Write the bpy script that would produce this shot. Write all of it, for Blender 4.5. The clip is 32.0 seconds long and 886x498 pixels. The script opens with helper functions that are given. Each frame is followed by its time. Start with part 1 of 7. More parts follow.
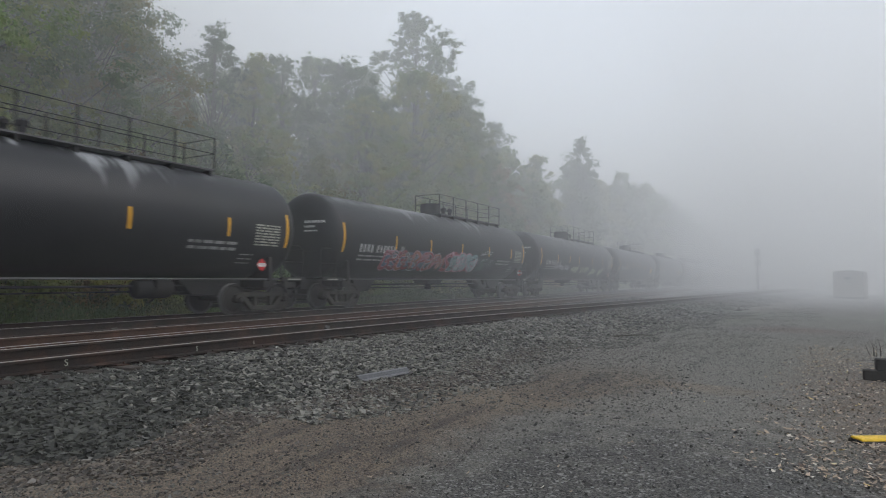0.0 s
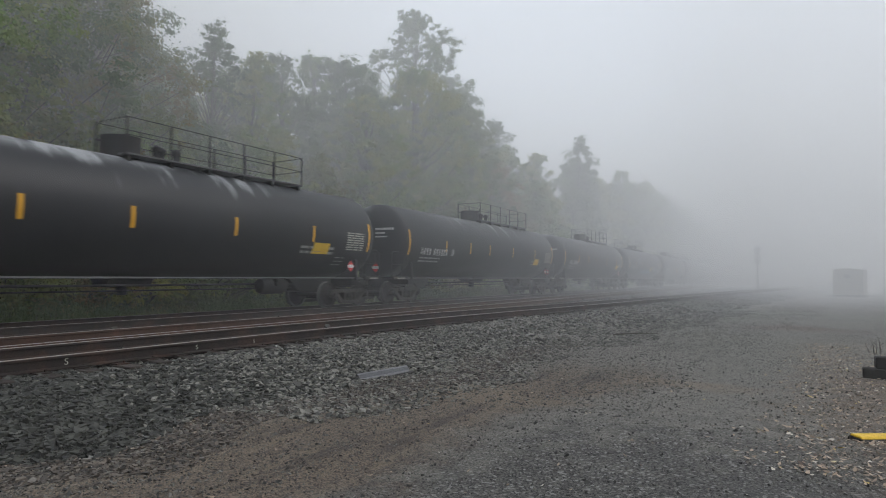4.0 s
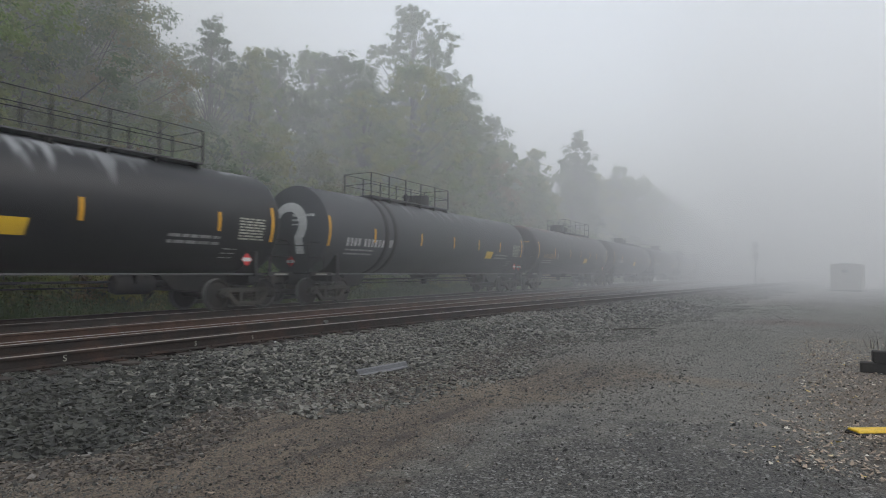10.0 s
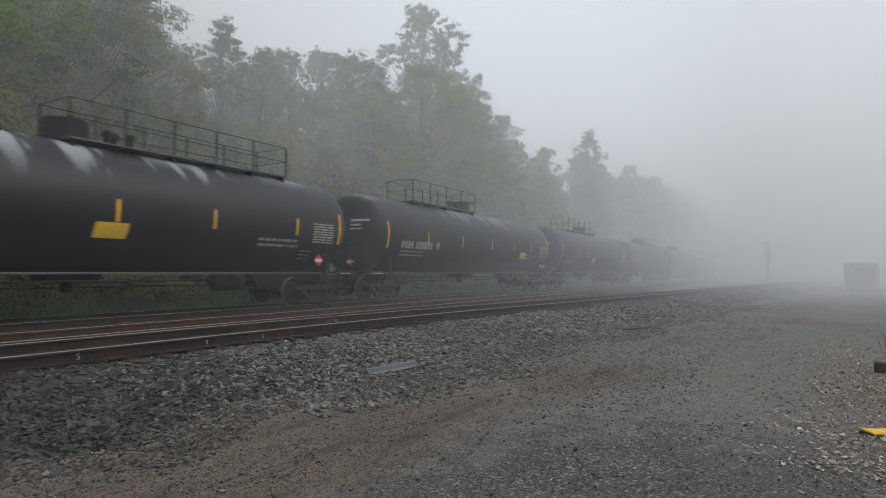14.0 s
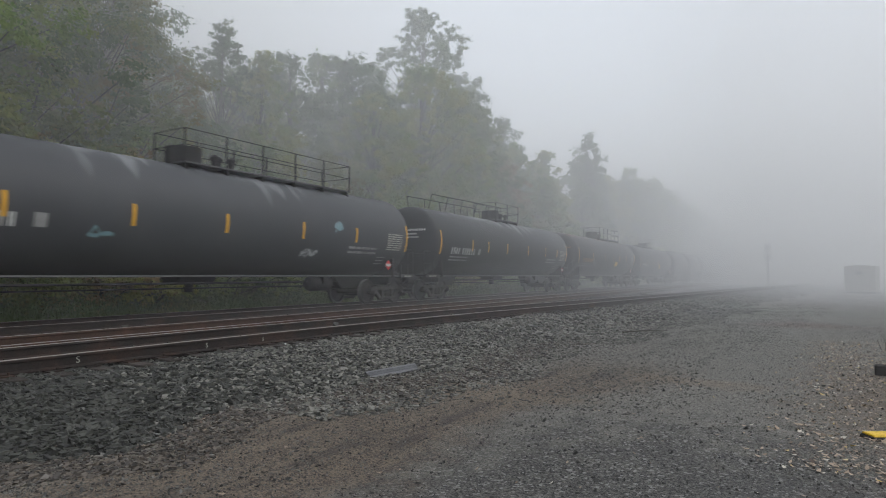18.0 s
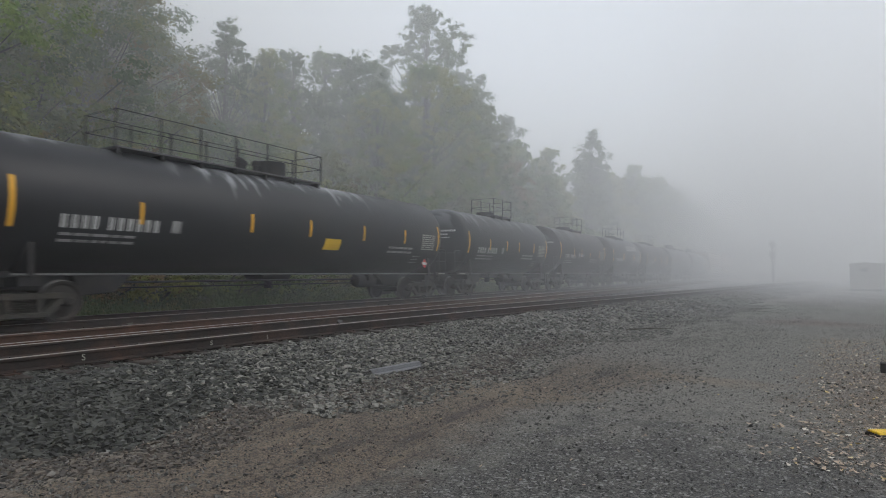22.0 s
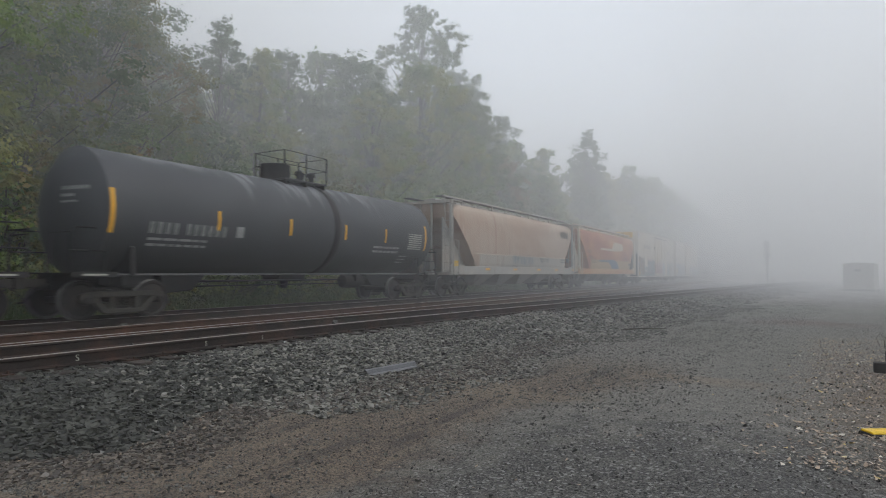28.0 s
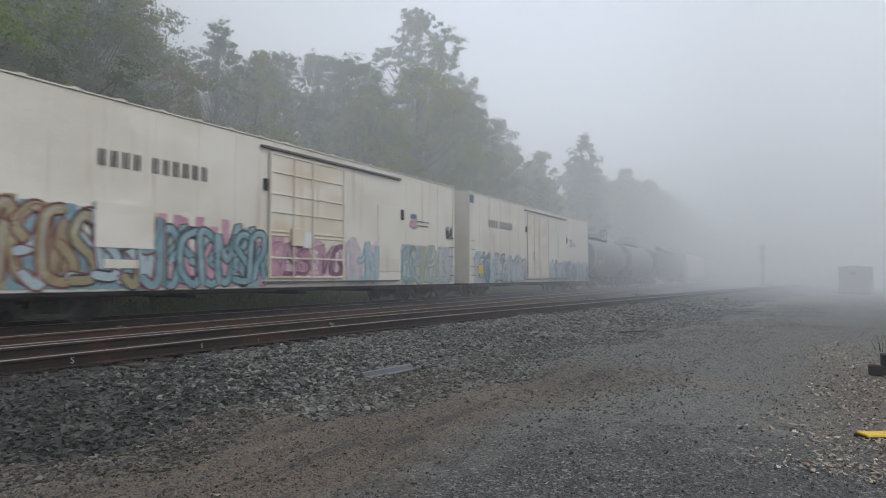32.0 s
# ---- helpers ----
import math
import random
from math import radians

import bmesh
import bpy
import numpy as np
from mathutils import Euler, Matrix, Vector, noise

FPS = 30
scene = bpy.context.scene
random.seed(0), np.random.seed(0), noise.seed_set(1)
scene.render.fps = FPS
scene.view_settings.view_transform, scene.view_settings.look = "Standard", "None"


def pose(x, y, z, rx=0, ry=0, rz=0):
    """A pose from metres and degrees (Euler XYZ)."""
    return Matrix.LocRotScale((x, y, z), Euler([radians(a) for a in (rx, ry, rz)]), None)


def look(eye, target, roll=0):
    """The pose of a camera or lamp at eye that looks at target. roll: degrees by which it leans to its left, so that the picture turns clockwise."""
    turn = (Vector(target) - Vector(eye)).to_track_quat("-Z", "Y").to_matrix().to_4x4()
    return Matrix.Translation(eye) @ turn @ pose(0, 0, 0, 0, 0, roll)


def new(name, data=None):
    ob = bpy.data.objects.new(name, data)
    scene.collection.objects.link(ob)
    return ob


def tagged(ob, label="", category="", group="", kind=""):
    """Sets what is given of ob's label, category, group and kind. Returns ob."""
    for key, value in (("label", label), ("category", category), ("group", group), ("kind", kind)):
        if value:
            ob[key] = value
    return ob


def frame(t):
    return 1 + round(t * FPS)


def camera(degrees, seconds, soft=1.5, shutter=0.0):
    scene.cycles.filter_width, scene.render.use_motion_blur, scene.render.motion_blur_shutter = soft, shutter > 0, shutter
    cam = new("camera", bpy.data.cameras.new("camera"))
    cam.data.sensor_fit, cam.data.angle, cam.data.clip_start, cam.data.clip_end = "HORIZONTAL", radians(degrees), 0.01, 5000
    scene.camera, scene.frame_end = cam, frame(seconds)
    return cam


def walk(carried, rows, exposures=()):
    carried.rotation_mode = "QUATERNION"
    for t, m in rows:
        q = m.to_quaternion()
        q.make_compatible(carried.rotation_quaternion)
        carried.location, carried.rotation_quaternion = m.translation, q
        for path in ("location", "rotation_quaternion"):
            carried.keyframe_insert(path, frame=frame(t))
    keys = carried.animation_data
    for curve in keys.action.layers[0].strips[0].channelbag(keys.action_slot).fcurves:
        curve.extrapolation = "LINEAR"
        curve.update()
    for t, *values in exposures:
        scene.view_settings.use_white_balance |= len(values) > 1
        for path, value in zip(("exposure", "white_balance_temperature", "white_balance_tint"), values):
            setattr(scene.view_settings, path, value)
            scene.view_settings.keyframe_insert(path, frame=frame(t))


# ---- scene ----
cam = camera(72.87, 32.0, soft=1.0, shutter=0.26)
# seconds, turn to the left of the tracks, upward tilt, lean
TURNS = [
    (0, 30.04, 2.83, 0.32), (0.5, 30.11, 2.83, 0.30), (1, 30.11, 2.84, 0.35), (1.5, 30.07, 2.86, 0.26), (2, 30.00,
    2.88, 0.23), (2.5, 29.95, 2.92, 0.29), (3, 29.96, 2.91, 0.27), (3.5, 30.00, 2.80, 0.28), (5.5, 30.10, 2.53,
    0.15), (6, 30.10, 2.52, 0.12), (6.5, 30.10, 2.56, 0.07), (7, 30.10, 2.60, 0.13), (7.5, 29.97, 2.63, 0.51), (8,
    29.86, 2.65, 0.59), (8.5, 29.74, 2.70, 0.72), (9, 29.69, 2.32, 0.33), (9.5, 29.83, 2.25, 0.19), (10, 29.87,
    2.29, 0.11), (10.5, 29.97, 2.28, 0.09), (11, 30.17, 2.30, 0.12), (11.5, 30.43, 2.19, -0.10), (12, 30.53, 2.06,
    -0.06), (12.5, 30.61, 2.08, -0.03), (13, 30.70, 2.10, 0.00), (13.5, 30.72, 2.16, 0.15), (14, 30.79, 2.21,
    0.13), (14.5, 30.80, 2.25, 0.09), (16.5, 30.87, 2.39, 0.10), (17, 30.86, 2.42, 0.03), (17.5, 30.85, 2.45,
    0.02), (18, 30.79, 2.48, 0.09), (18.5, 30.79, 2.54, 0.10), (19, 30.74, 2.54, 0.21), (19.5, 30.79, 2.49, 0.05),
    (20, 30.97, 2.37, -0.01), (20.5, 31.13, 2.35, 0.03), (21, 31.18, 2.32, 0.13), (21.5, 31.16, 2.26, 0.06), (22,
    31.15, 2.26, 0.04), (22.5, 31.07, 2.23, -0.07), (23, 31.08, 2.17, -0.03), (23.5, 31.07, 2.17, 0.01), (24,
    31.00, 2.10, 0.02), (24.5, 30.94, 2.03, 0.03), (25, 30.86, 2.03, 0.00), (25.5, 30.80, 2.03, -0.09), (27.5,
    30.72, 2.22, 0.11), (28, 30.72, 2.28, 0.04), (28.5, 30.69, 2.32, 0.05), (29, 30.66, 2.32, 0.23), (29.5, 30.56,
    2.38, 0.21), (30, 30.48, 2.41, 0.12), (30.5, 30.46, 2.45, 0.16), (31, 30.38, 2.48, 0.10), (31.5, 30.42, 2.46,
    0.12), (32, 30.40, 2.52, 0.11),
]
EYE = (0.0, 0.0, 1.6)
walk(cam, [(t, pose(*EYE, 0, 0, turn) @ pose(0, 0, 0, 90 + tilt, 0, 0) @ pose(0, 0, 0, 0, 0, lean))
           for t, turn, tilt, lean in TURNS],
     exposures=[(0, 0.0, 6420, 10), (8, 0.0, 6500, 10), (28.5, 0.0, 6500, 10), (30, 0.0, 6280, 10), (32, 0.0, 6250, 10)])


# ---- sky, light and fog ----
world = bpy.data.worlds.new("sky")
world.use_nodes = True
scene.world = world
wn, wl = world.node_tree.nodes, world.node_tree.links
sky = wn.new("ShaderNodeTexSky")
sky.sky_type = "NISHITA"
sky.sun_disc = False
sky.sun_elevation, sky.sun_rotation = radians(38), radians(60)
sky_level = wn.new("ShaderNodeVectorMath")
sky_level.operation = "SCALE"
sky_level.inputs["Scale"].default_value = 0.1
cloud = wn.new("ShaderNodeMix")
cloud.data_type = "RGBA"
cloud.inputs[0].default_value = 0.88
cloud.inputs[7].default_value = (0.625, 0.665, 0.72, 1)      # flat stratus over the blue
wl.new(sky.outputs[0], sky_level.inputs[0])
wl.new(sky_level.outputs[0], cloud.inputs[6])
wl.new(cloud.outputs[2], wn["Background"].inputs[0])
wn["Background"].inputs[1].default_value = 1.49

lamp = bpy.data.lights.new("sun", "SUN")
lamp.energy, lamp.angle, lamp.color = 1.4, radians(40), (1.0, 0.97, 0.93)
sun = new("sun", lamp)
sun.matrix_basis = look((40, 25, 45), (0, 0, 0))
scene.cycles.volume_bounces = 8


def fog_bank():
    """Morning fog: thin where the camera stands, thicker down the line."""
    m = bpy.data.materials.new("fog")
    m.use_nodes = True
    nt = m.node_tree
    nt.nodes.clear()
    out = nt.nodes.new("ShaderNodeOutputMaterial")
    vol = nt.nodes.new("ShaderNodeVolumeScatter")
    vol.inputs["Color"].default_value = (0.985, 0.992, 1.0, 1)
    dens = nt.nodes.new("ShaderNodeAttribute")
    dens.attribute_name = "density"
    nt.links.new(dens.outputs["Fac"], vol.inputs["Density"])
    nt.links.new(vol.outputs[0], out.inputs["Volume"])
    fog = tagged(new("fog", bpy.data.meshes.new("fog")), "pale grey morning fog lying over the railway", "fog", kind="stuff")
    g = bpy.data.node_groups.new("fog", "GeometryNodeTree")
    g.interface.new_socket(name="Geometry", in_out="OUTPUT", socket_type="NodeSocketGeometry")
    cube = g.nodes.new("GeometryNodeVolumeCube")
    cube.inputs["Min"].default_value = (-120, -120, -2)
    cube.inputs["Max"].default_value = (120, 420, FOG_TOP)
    for key, n in zip("XYZ", (110, 72, 20)):
        cube.inputs["Resolution " + key].default_value = n
    at = g.nodes.new("GeometryNodeInputPosition")
    split = g.nodes.new("ShaderNodeSeparateXYZ")
    ramp = g.nodes.new("ShaderNodeMapRange")
    ramp.interpolation_type = "SMOOTHSTEP"
    for i, v in enumerate((*FOG_REACH, FOG_NEAR, FOG_FAR)):
        ramp.inputs[i + 1].default_value = v
    put = g.nodes.new("GeometryNodeSetMaterial")
    put.inputs["Material"].default_value = m
    end = g.nodes.new("NodeGroupOutput")
    g.links.new(at.outputs[0], split.inputs[0])
    g.links.new(split.outputs[1], ramp.inputs[0])
    west, here, part_of, both = g.nodes.new("ShaderNodeMapRange"), g.nodes.new("ShaderNodeMapRange"), g.nodes.new("ShaderNodeMath"), g.nodes.new("ShaderNodeMath")
    part_of.operation = "MULTIPLY"                          # it hangs in the wood on the bank
    west.interpolation_type = here.interpolation_type = "SMOOTHSTEP"
    for i, (a, b) in enumerate(zip((-15.8, -20.0, 0.0, FOG_BANK), (15, 40, 1.0, 0.0))):
        west.inputs[i + 1].default_value, here.inputs[i + 1].default_value = a, b
    g.links.new(split.outputs[0], west.inputs[0])
    g.links.new(split.outputs[1], here.inputs[0])
    g.links.new(west.outputs[0], part_of.inputs[0])
    g.links.new(here.outputs[0], part_of.inputs[1])
    rise, high_part = g.nodes.new("ShaderNodeMapRange"), g.nodes.new("ShaderNodeMath")
    rise.interpolation_type, high_part.operation = "SMOOTHSTEP", "MULTIPLY"   # drifting above the shrubs
    for i, v in enumerate((2.5, 8, 0.22, 1.0)):
        rise.inputs[i + 1].default_value = v
    g.links.new(split.outputs[2], rise.inputs[0])
    g.links.new(part_of.outputs[0], high_part.inputs[0])
    g.links.new(rise.outputs[0], high_part.inputs[1])
    yard, off, share, total = g.nodes.new("ShaderNodeMapRange"), g.nodes.new("ShaderNodeMapRange"), g.nodes.new("ShaderNodeMath"), g.nodes.new("ShaderNodeMath")
    share.operation = "MULTIPLY"                            # and it drifts over the far yard
    yard.interpolation_type = off.interpolation_type = "SMOOTHSTEP"
    for i, (a, b) in enumerate(zip((-11, -5, 0.0, FOG_YARD), (22, 45, 0.0, 1.0))):
        yard.inputs[i + 1].default_value, off.inputs[i + 1].default_value = a, b
    g.links.new(split.outputs[0], yard.inputs[0])
    g.links.new(split.outputs[1], off.inputs[0])
    g.links.new(yard.outputs[0], share.inputs[0])
    g.links.new(off.outputs[0], share.inputs[1])
    g.links.new(ramp.outputs[0], total.inputs[0])
    g.links.new(share.outputs[0], total.inputs[1])
    low, thin = g.nodes.new("ShaderNodeMapRange"), g.nodes.new("ShaderNodeMath")
    low.interpolation_type, thin.operation = "SMOOTHSTEP", "MULTIPLY"   # thickest near the ground
    for i, v in enumerate((5, 20, 1.0, 0.55)):
        low.inputs[i + 1].default_value = v
    g.links.new(split.outputs[2], low.inputs[0])
    g.links.new(total.outputs[0], thin.inputs[0])
    g.links.new(low.outputs[0], thin.inputs[1])
    g.links.new(thin.outputs[0], both.inputs[0])
    g.links.new(high_part.outputs[0], both.inputs[1])
    g.links.new(both.outputs[0], cube.inputs["Density"])
    g.links.new(cube.outputs[0], put.inputs[0])
    g.links.new(put.outputs[0], end.inputs[0])
    fog.modifiers.new("fog", "NODES").node_group = g


FOG_TOP, FOG_REACH, FOG_NEAR, FOG_FAR, FOG_BANK, FOG_YARD = 36, (-3, 41), 0.0008, 0.0180, 0.034, 0.017
fog_bank()


# ---- materials ----
def nodes_of(name):
    m = bpy.data.materials.new(name)
    m.use_nodes = True
    nt = m.node_tree
    return m, nt, nt.nodes["Principled BSDF"]


class Net:
    """Short hand for node trees."""

    def __init__(self, nt):
        self.nt = nt

    def make(self, kind):
        return self.nt.nodes.new("ShaderNode" + kind)

    def link(self, a, b):
        self.nt.links.new(a, b)

    def put(self, socket, v):
        if isinstance(v, (int, float)):
            socket.default_value = v
        elif isinstance(v, tuple):
            socket.default_value = (*v, 1) if len(v) == 3 and len(socket.default_value) == 4 else v
        else:
            self.link(v, socket)

    def math(self, op, a, b=0.0, c=0.0):
        n = self.make("Math")
        n.operation = op
        for s, v in zip(n.inputs, (a, b, c)):
            self.put(s, v)
        return n.outputs[0]

    def mix(self, f, a, b):
        n = self.make("Mix")
        n.data_type = "RGBA"
        self.put(n.inputs[0], f), self.put(n.inputs[6], a), self.put(n.inputs[7], b)
        return n.outputs[2]

    def ramp(self, v, lo, hi, a=0.0, b=1.0):
        n = self.make("MapRange")
        n.interpolation_type = "SMOOTHSTEP"
        self.put(n.inputs[0], v)
        for i, w in enumerate((lo, hi, a, b)):
            n.inputs[i + 1].default_value = w
        return n.outputs[0]

    def noise(self, vec, scale, detail=3.0, rough=0.55):
        n = self.make("TexNoise")
        self.put(n.inputs["Vector"], vec)
        n.inputs["Scale"].default_value, n.inputs["Detail"].default_value, n.inputs["Roughness"].default_value = scale, detail, rough
        return n.outputs[0]

    def cells(self, vec, scale, out="Distance"):
        n = self.make("TexVoronoi")
        self.put(n.inputs["Vector"], vec)
        n.inputs["Scale"].default_value = scale
        return n.outputs[out]

    def coords(self):
        return self.make("TexCoord").outputs["Object"]

    def spread(self, vec, by):
        """vec stretched axis by axis, moved apart from object to object."""
        n = self.make("VectorMath")
        n.operation = "MULTIPLY_ADD"
        self.put(n.inputs[0], vec)
        n.inputs[1].default_value = by
        r = self.make("ObjectInfo").outputs["Random"]
        c = self.make("CombineXYZ")
        self.put(c.inputs[0], self.math("MULTIPLY", r, 37.0)), self.put(c.inputs[1], self.math("MULTIPLY", r, 91.0)), self.put(c.inputs[2], self.math("MULTIPLY", r, 53.0))
        self.put(n.inputs[2], c.outputs[0])
        return n.outputs[0]

    def bump(self, height, strength, dist):
        n = self.make("Bump")
        self.put(n.inputs["Height"], height)
        n.inputs["Strength"].default_value, n.inputs["Distance"].default_value = strength, dist
        return n.outputs[0]


def worn(name, col, dirt, rough=0.6, metal=0.0, grain=14.0, amount=0.5, bump=0.3, stains=1.6):
    """A painted, wooden or metal surface with fine grain and larger stains of a second colour."""
    m, nt, b = nodes_of(name)
    w = Net(nt)
    at = w.spread(w.coords(), (1, 1, 1))
    fine, wide = w.noise(at, grain, 4.0), w.noise(at, stains, 5.0, 0.65)
    mask = w.math("MULTIPLY", w.ramp(wide, 0.42, 0.72), amount)
    shade = w.mix(mask, col, dirt)
    w.put(b.inputs["Base Color"], w.mix(w.ramp(fine, 0.3, 0.7), shade, w.mix(0.82, (0.0, 0.0, 0.0), shade)))
    b.inputs["Specular IOR Level"].default_value = 0.28
    w.put(b.inputs["Roughness"], w.math("ADD", rough - 0.08, w.math("MULTIPLY", fine, 0.18)))
    b.inputs["Metallic"].default_value = metal
    w.put(b.inputs["Normal"], w.bump(fine, bump, 0.01))
    return m


def tank_paint(name, col, rough=0.36, dust_sheen=(0.36, 0.37, 0.38), rust=0.0, streaks=0.75, reach=2.9, middle=2.6):
    """Tank paint: dust and wash-down streaks that run from the crown, sky sheen painted in with them, rust on the crown
    of some cars.
    """
    m, nt, b = nodes_of(name)
    w = Net(nt)
    raw = w.coords()
    xyz = w.make("SeparateXYZ")
    w.put(xyz.inputs[0], raw)
    z = xyz.outputs[2]
    runs = w.noise(w.spread(raw, (0.15, 1.0, 0.15)), 2.1, 4.0, 0.6)
    fine = w.noise(w.spread(raw, (1, 1, 1)), 9.0, 4.0)
    wide = w.noise(w.spread(raw, (0.6, 0.5, 0.8)), 0.9, 4.0, 0.6)
    blots = w.noise(w.spread(raw, (0.5, 0.34, 0.5)), 1.0, 4.0, 0.6)
    high = w.ramp(z, reach, 4.12)
    spill = w.ramp(w.math("ABSOLUTE", xyz.outputs[1]), middle + 2.5, middle, 0.0, 1.0)   # runs start at the filling gear
    # pale streaks: dust together with wet gloss, both put into the colour
    drips = w.math("MULTIPLY", w.ramp(w.math("ADD", runs, w.math("MULTIPLY", high, 0.14)), 0.62, 0.70), w.math("MULTIPLY", w.math("MULTIPLY", high, spill), streaks))
    # whitish reflection of the sky along the tank top, painted as colour
    crown = w.math("MULTIPLY", w.ramp(w.math("ADD", blots, w.math("MULTIPLY", runs, 0.2)), 0.60, 0.70), w.math("MULTIPLY", w.ramp(z, 3.72, 4.10), streaks * 0.75))
    mask = w.math("MAXIMUM", drips, crown)
    shade = w.mix(w.math("MULTIPLY", w.ramp(wide, 0.35, 0.75), 0.45), col, tuple(c * 1.5 + 0.006 for c in col))
    road = w.math("MULTIPLY", w.ramp(z, 2.0, 1.0), w.math("MULTIPLY", fine, 0.25))
    shade = w.mix(road, shade, (0.09, 0.075, 0.06))
    if rust:
        rusted = w.math("MULTIPLY", w.ramp(z, 3.75, 4.1), w.math("MULTIPLY", w.ramp(wide, 0.42, 0.6), rust))
        shade = w.mix(rusted, shade, (0.20, 0.075, 0.035))
    shade = w.mix(mask, shade, dust_sheen)
    w.put(b.inputs["Base Color"], shade)
    w.put(b.inputs["Roughness"], w.math("ADD", w.math("ADD", rough, w.math("MULTIPLY", wide, 0.16)), w.math("MULTIPLY", mask, 0.25)))
    b.inputs["Specular IOR Level"].default_value = 0.24
    dents = w.noise(w.spread(raw, (0.7, 0.35, 0.7)), 1.3, 2.0)
    w.put(b.inputs["Normal"], w.bump(w.math("ADD", dents, w.math("MULTIPLY", fine, 0.05)), 0.35, 0.05))
    return m


def streaked(name, col, second, third, rough=0.6):
    """Hopper and box car sides: paint faded in patches, rust that runs down."""
    m, nt, b = nodes_of(name)
    w = Net(nt)
    raw = w.coords()
    runs = w.noise(w.spread(raw, (0.2, 2.2, 0.16)), 1.4, 5.0, 0.65)
    wide = w.noise(w.spread(raw, (0.7, 0.45, 0.9)), 0.8, 5.0, 0.6)
    fine = w.noise(w.spread(raw, (1, 1, 1)), 11.0, 4.0)
    shade = w.mix(w.ramp(wide, 0.40, 0.66), col, second)
    shade = w.mix(w.math("MULTIPLY", w.ramp(runs, 0.54, 0.74), 0.75), shade, third)
    w.put(b.inputs["Base Color"], w.mix(w.math("MULTIPLY", fine, 0.25), shade, (0.05, 0.045, 0.04)))
    w.put(b.inputs["Roughness"], w.math("ADD", rough, w.math("MULTIPLY", fine, 0.2)))
    w.put(b.inputs["Normal"], w.bump(w.math("ADD", wide, w.math("MULTIPLY", fine, 0.1)), 0.25, 0.03))
    return m


def gravel_ground():
    m, nt, b = nodes_of("gravel_ground")
    w = Net(nt)
    at = w.coords()
    xyz = w.make("SeparateXYZ")
    w.put(xyz.inputs[0], at)
    x, y = xyz.outputs[0], xyz.outputs[1]
    grit, chips = w.cells(at, 75.0, "Color"), w.cells(at, 42.0, "Color")
    wide, mid, fine = w.noise(at, 0.35, 4.0), w.noise(at, 2.2, 5.0, 0.6), w.noise(at, 60.0, 3.0)
    g = w.make("SeparateColor")
    w.put(g.inputs[0], grit)
    g2 = w.make("SeparateColor")
    w.put(g2.inputs[0], chips)
    tone = w.mix(w.ramp(g.outputs[0], 0.1, 0.95), (0.0085, 0.0082, 0.0076), (0.122, 0.116, 0.103))
    tone = w.mix(w.ramp(g2.outputs[0], 0.80, 0.97, 0.0, 0.8), tone, (0.29, 0.285, 0.268))
    tone = w.mix(w.ramp(wide, 0.40, 0.66, 0.0, 0.45), tone, (0.052, 0.050, 0.048))
    wob = w.math("MULTIPLY", w.math("SUBTRACT", mid, 0.5), 1.5)
    wob2 = w.math("MULTIPLY", w.math("SUBTRACT", wide, 0.5), 2.5)

    def patch(cx, cy, rx, ry, inner, outer):
        dx = w.math("DIVIDE", w.math("SUBTRACT", x, cx), rx)
        dy = w.math("DIVIDE", w.math("SUBTRACT", y, cy), ry)
        d = w.math("SQRT", w.math("ADD", w.math("MULTIPLY", dx, dx), w.math("MULTIPLY", dy, dy)))
        return w.ramp(w.math("ADD", d, wob), inner, outer, 1.0, 0.0)

    soil = w.mix(w.ramp(w.math("ADD", w.math("MULTIPLY", g.outputs[1], 0.5), w.math("MULTIPLY", w.noise(at, 7.0, 6.0, 0.7), 0.7)), 0.3, 0.9), (0.036, 0.026, 0.018), (0.20, 0.150, 0.105))
    lane = w.math("ABSOLUTE", w.math("SUBTRACT", w.math("ADD", w.math("ADD", x, 4.05), w.math("MULTIPLY", wob2, 0.25)), w.math("MULTIPLY", w.ramp(y, 6.0, 10.0), 1.3)))
    lane = w.math("MULTIPLY", w.ramp(w.math("ADD", lane, w.math("MULTIPLY", wob, 0.9)), 0.65, 1.6, 0.9, 0.0), w.ramp(y, 9.5, 12.0, 1.0, 0.0))
    drag = w.noise(w.spread(at, (4.5, 0.55, 1)), 1.0, 5.0, 0.65)
    soil = w.mix(w.ramp(drag, 0.50, 0.66, 0.0, 0.75), soil, (0.022, 0.0175, 0.014))
    soil = w.mix(w.ramp(drag, 0.46, 0.32, 0.0, 0.5), soil, (0.20, 0.155, 0.105))
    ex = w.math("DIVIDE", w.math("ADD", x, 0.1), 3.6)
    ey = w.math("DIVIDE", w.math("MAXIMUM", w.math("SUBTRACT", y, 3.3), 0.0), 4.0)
    near_dark = w.ramp(w.math("ADD", w.math("SQRT", w.math("ADD", w.math("MULTIPLY", ex, ex), w.math("MULTIPLY", ey, ey))), wob), 0.55, 1.25, 1.0, 0.0)           # darker gravel tone around the camera, paler tone further off
    tone = w.mix(w.math("SUBTRACT", 0.72, w.math("MULTIPLY", near_dark, 0.72)), tone, w.mix(g.outputs[1], (0.066, 0.062, 0.052), (0.33, 0.312, 0.265)))
    tone = w.mix(lane, tone, soil)
    tan = w.mix(g.outputs[2], (0.13, 0.10, 0.07), (0.24, 0.19, 0.13))
    tone = w.mix(w.math("MULTIPLY", patch(-1.4, 9.8, 1.3, 0.6, 0.3, 1.2), 0.6), tone, tan)
    tone = w.mix(w.math("MULTIPLY", patch(-3.5, 7.5, 1.2, 0.5, 0.3, 1.2), 0.6), tone, tan)
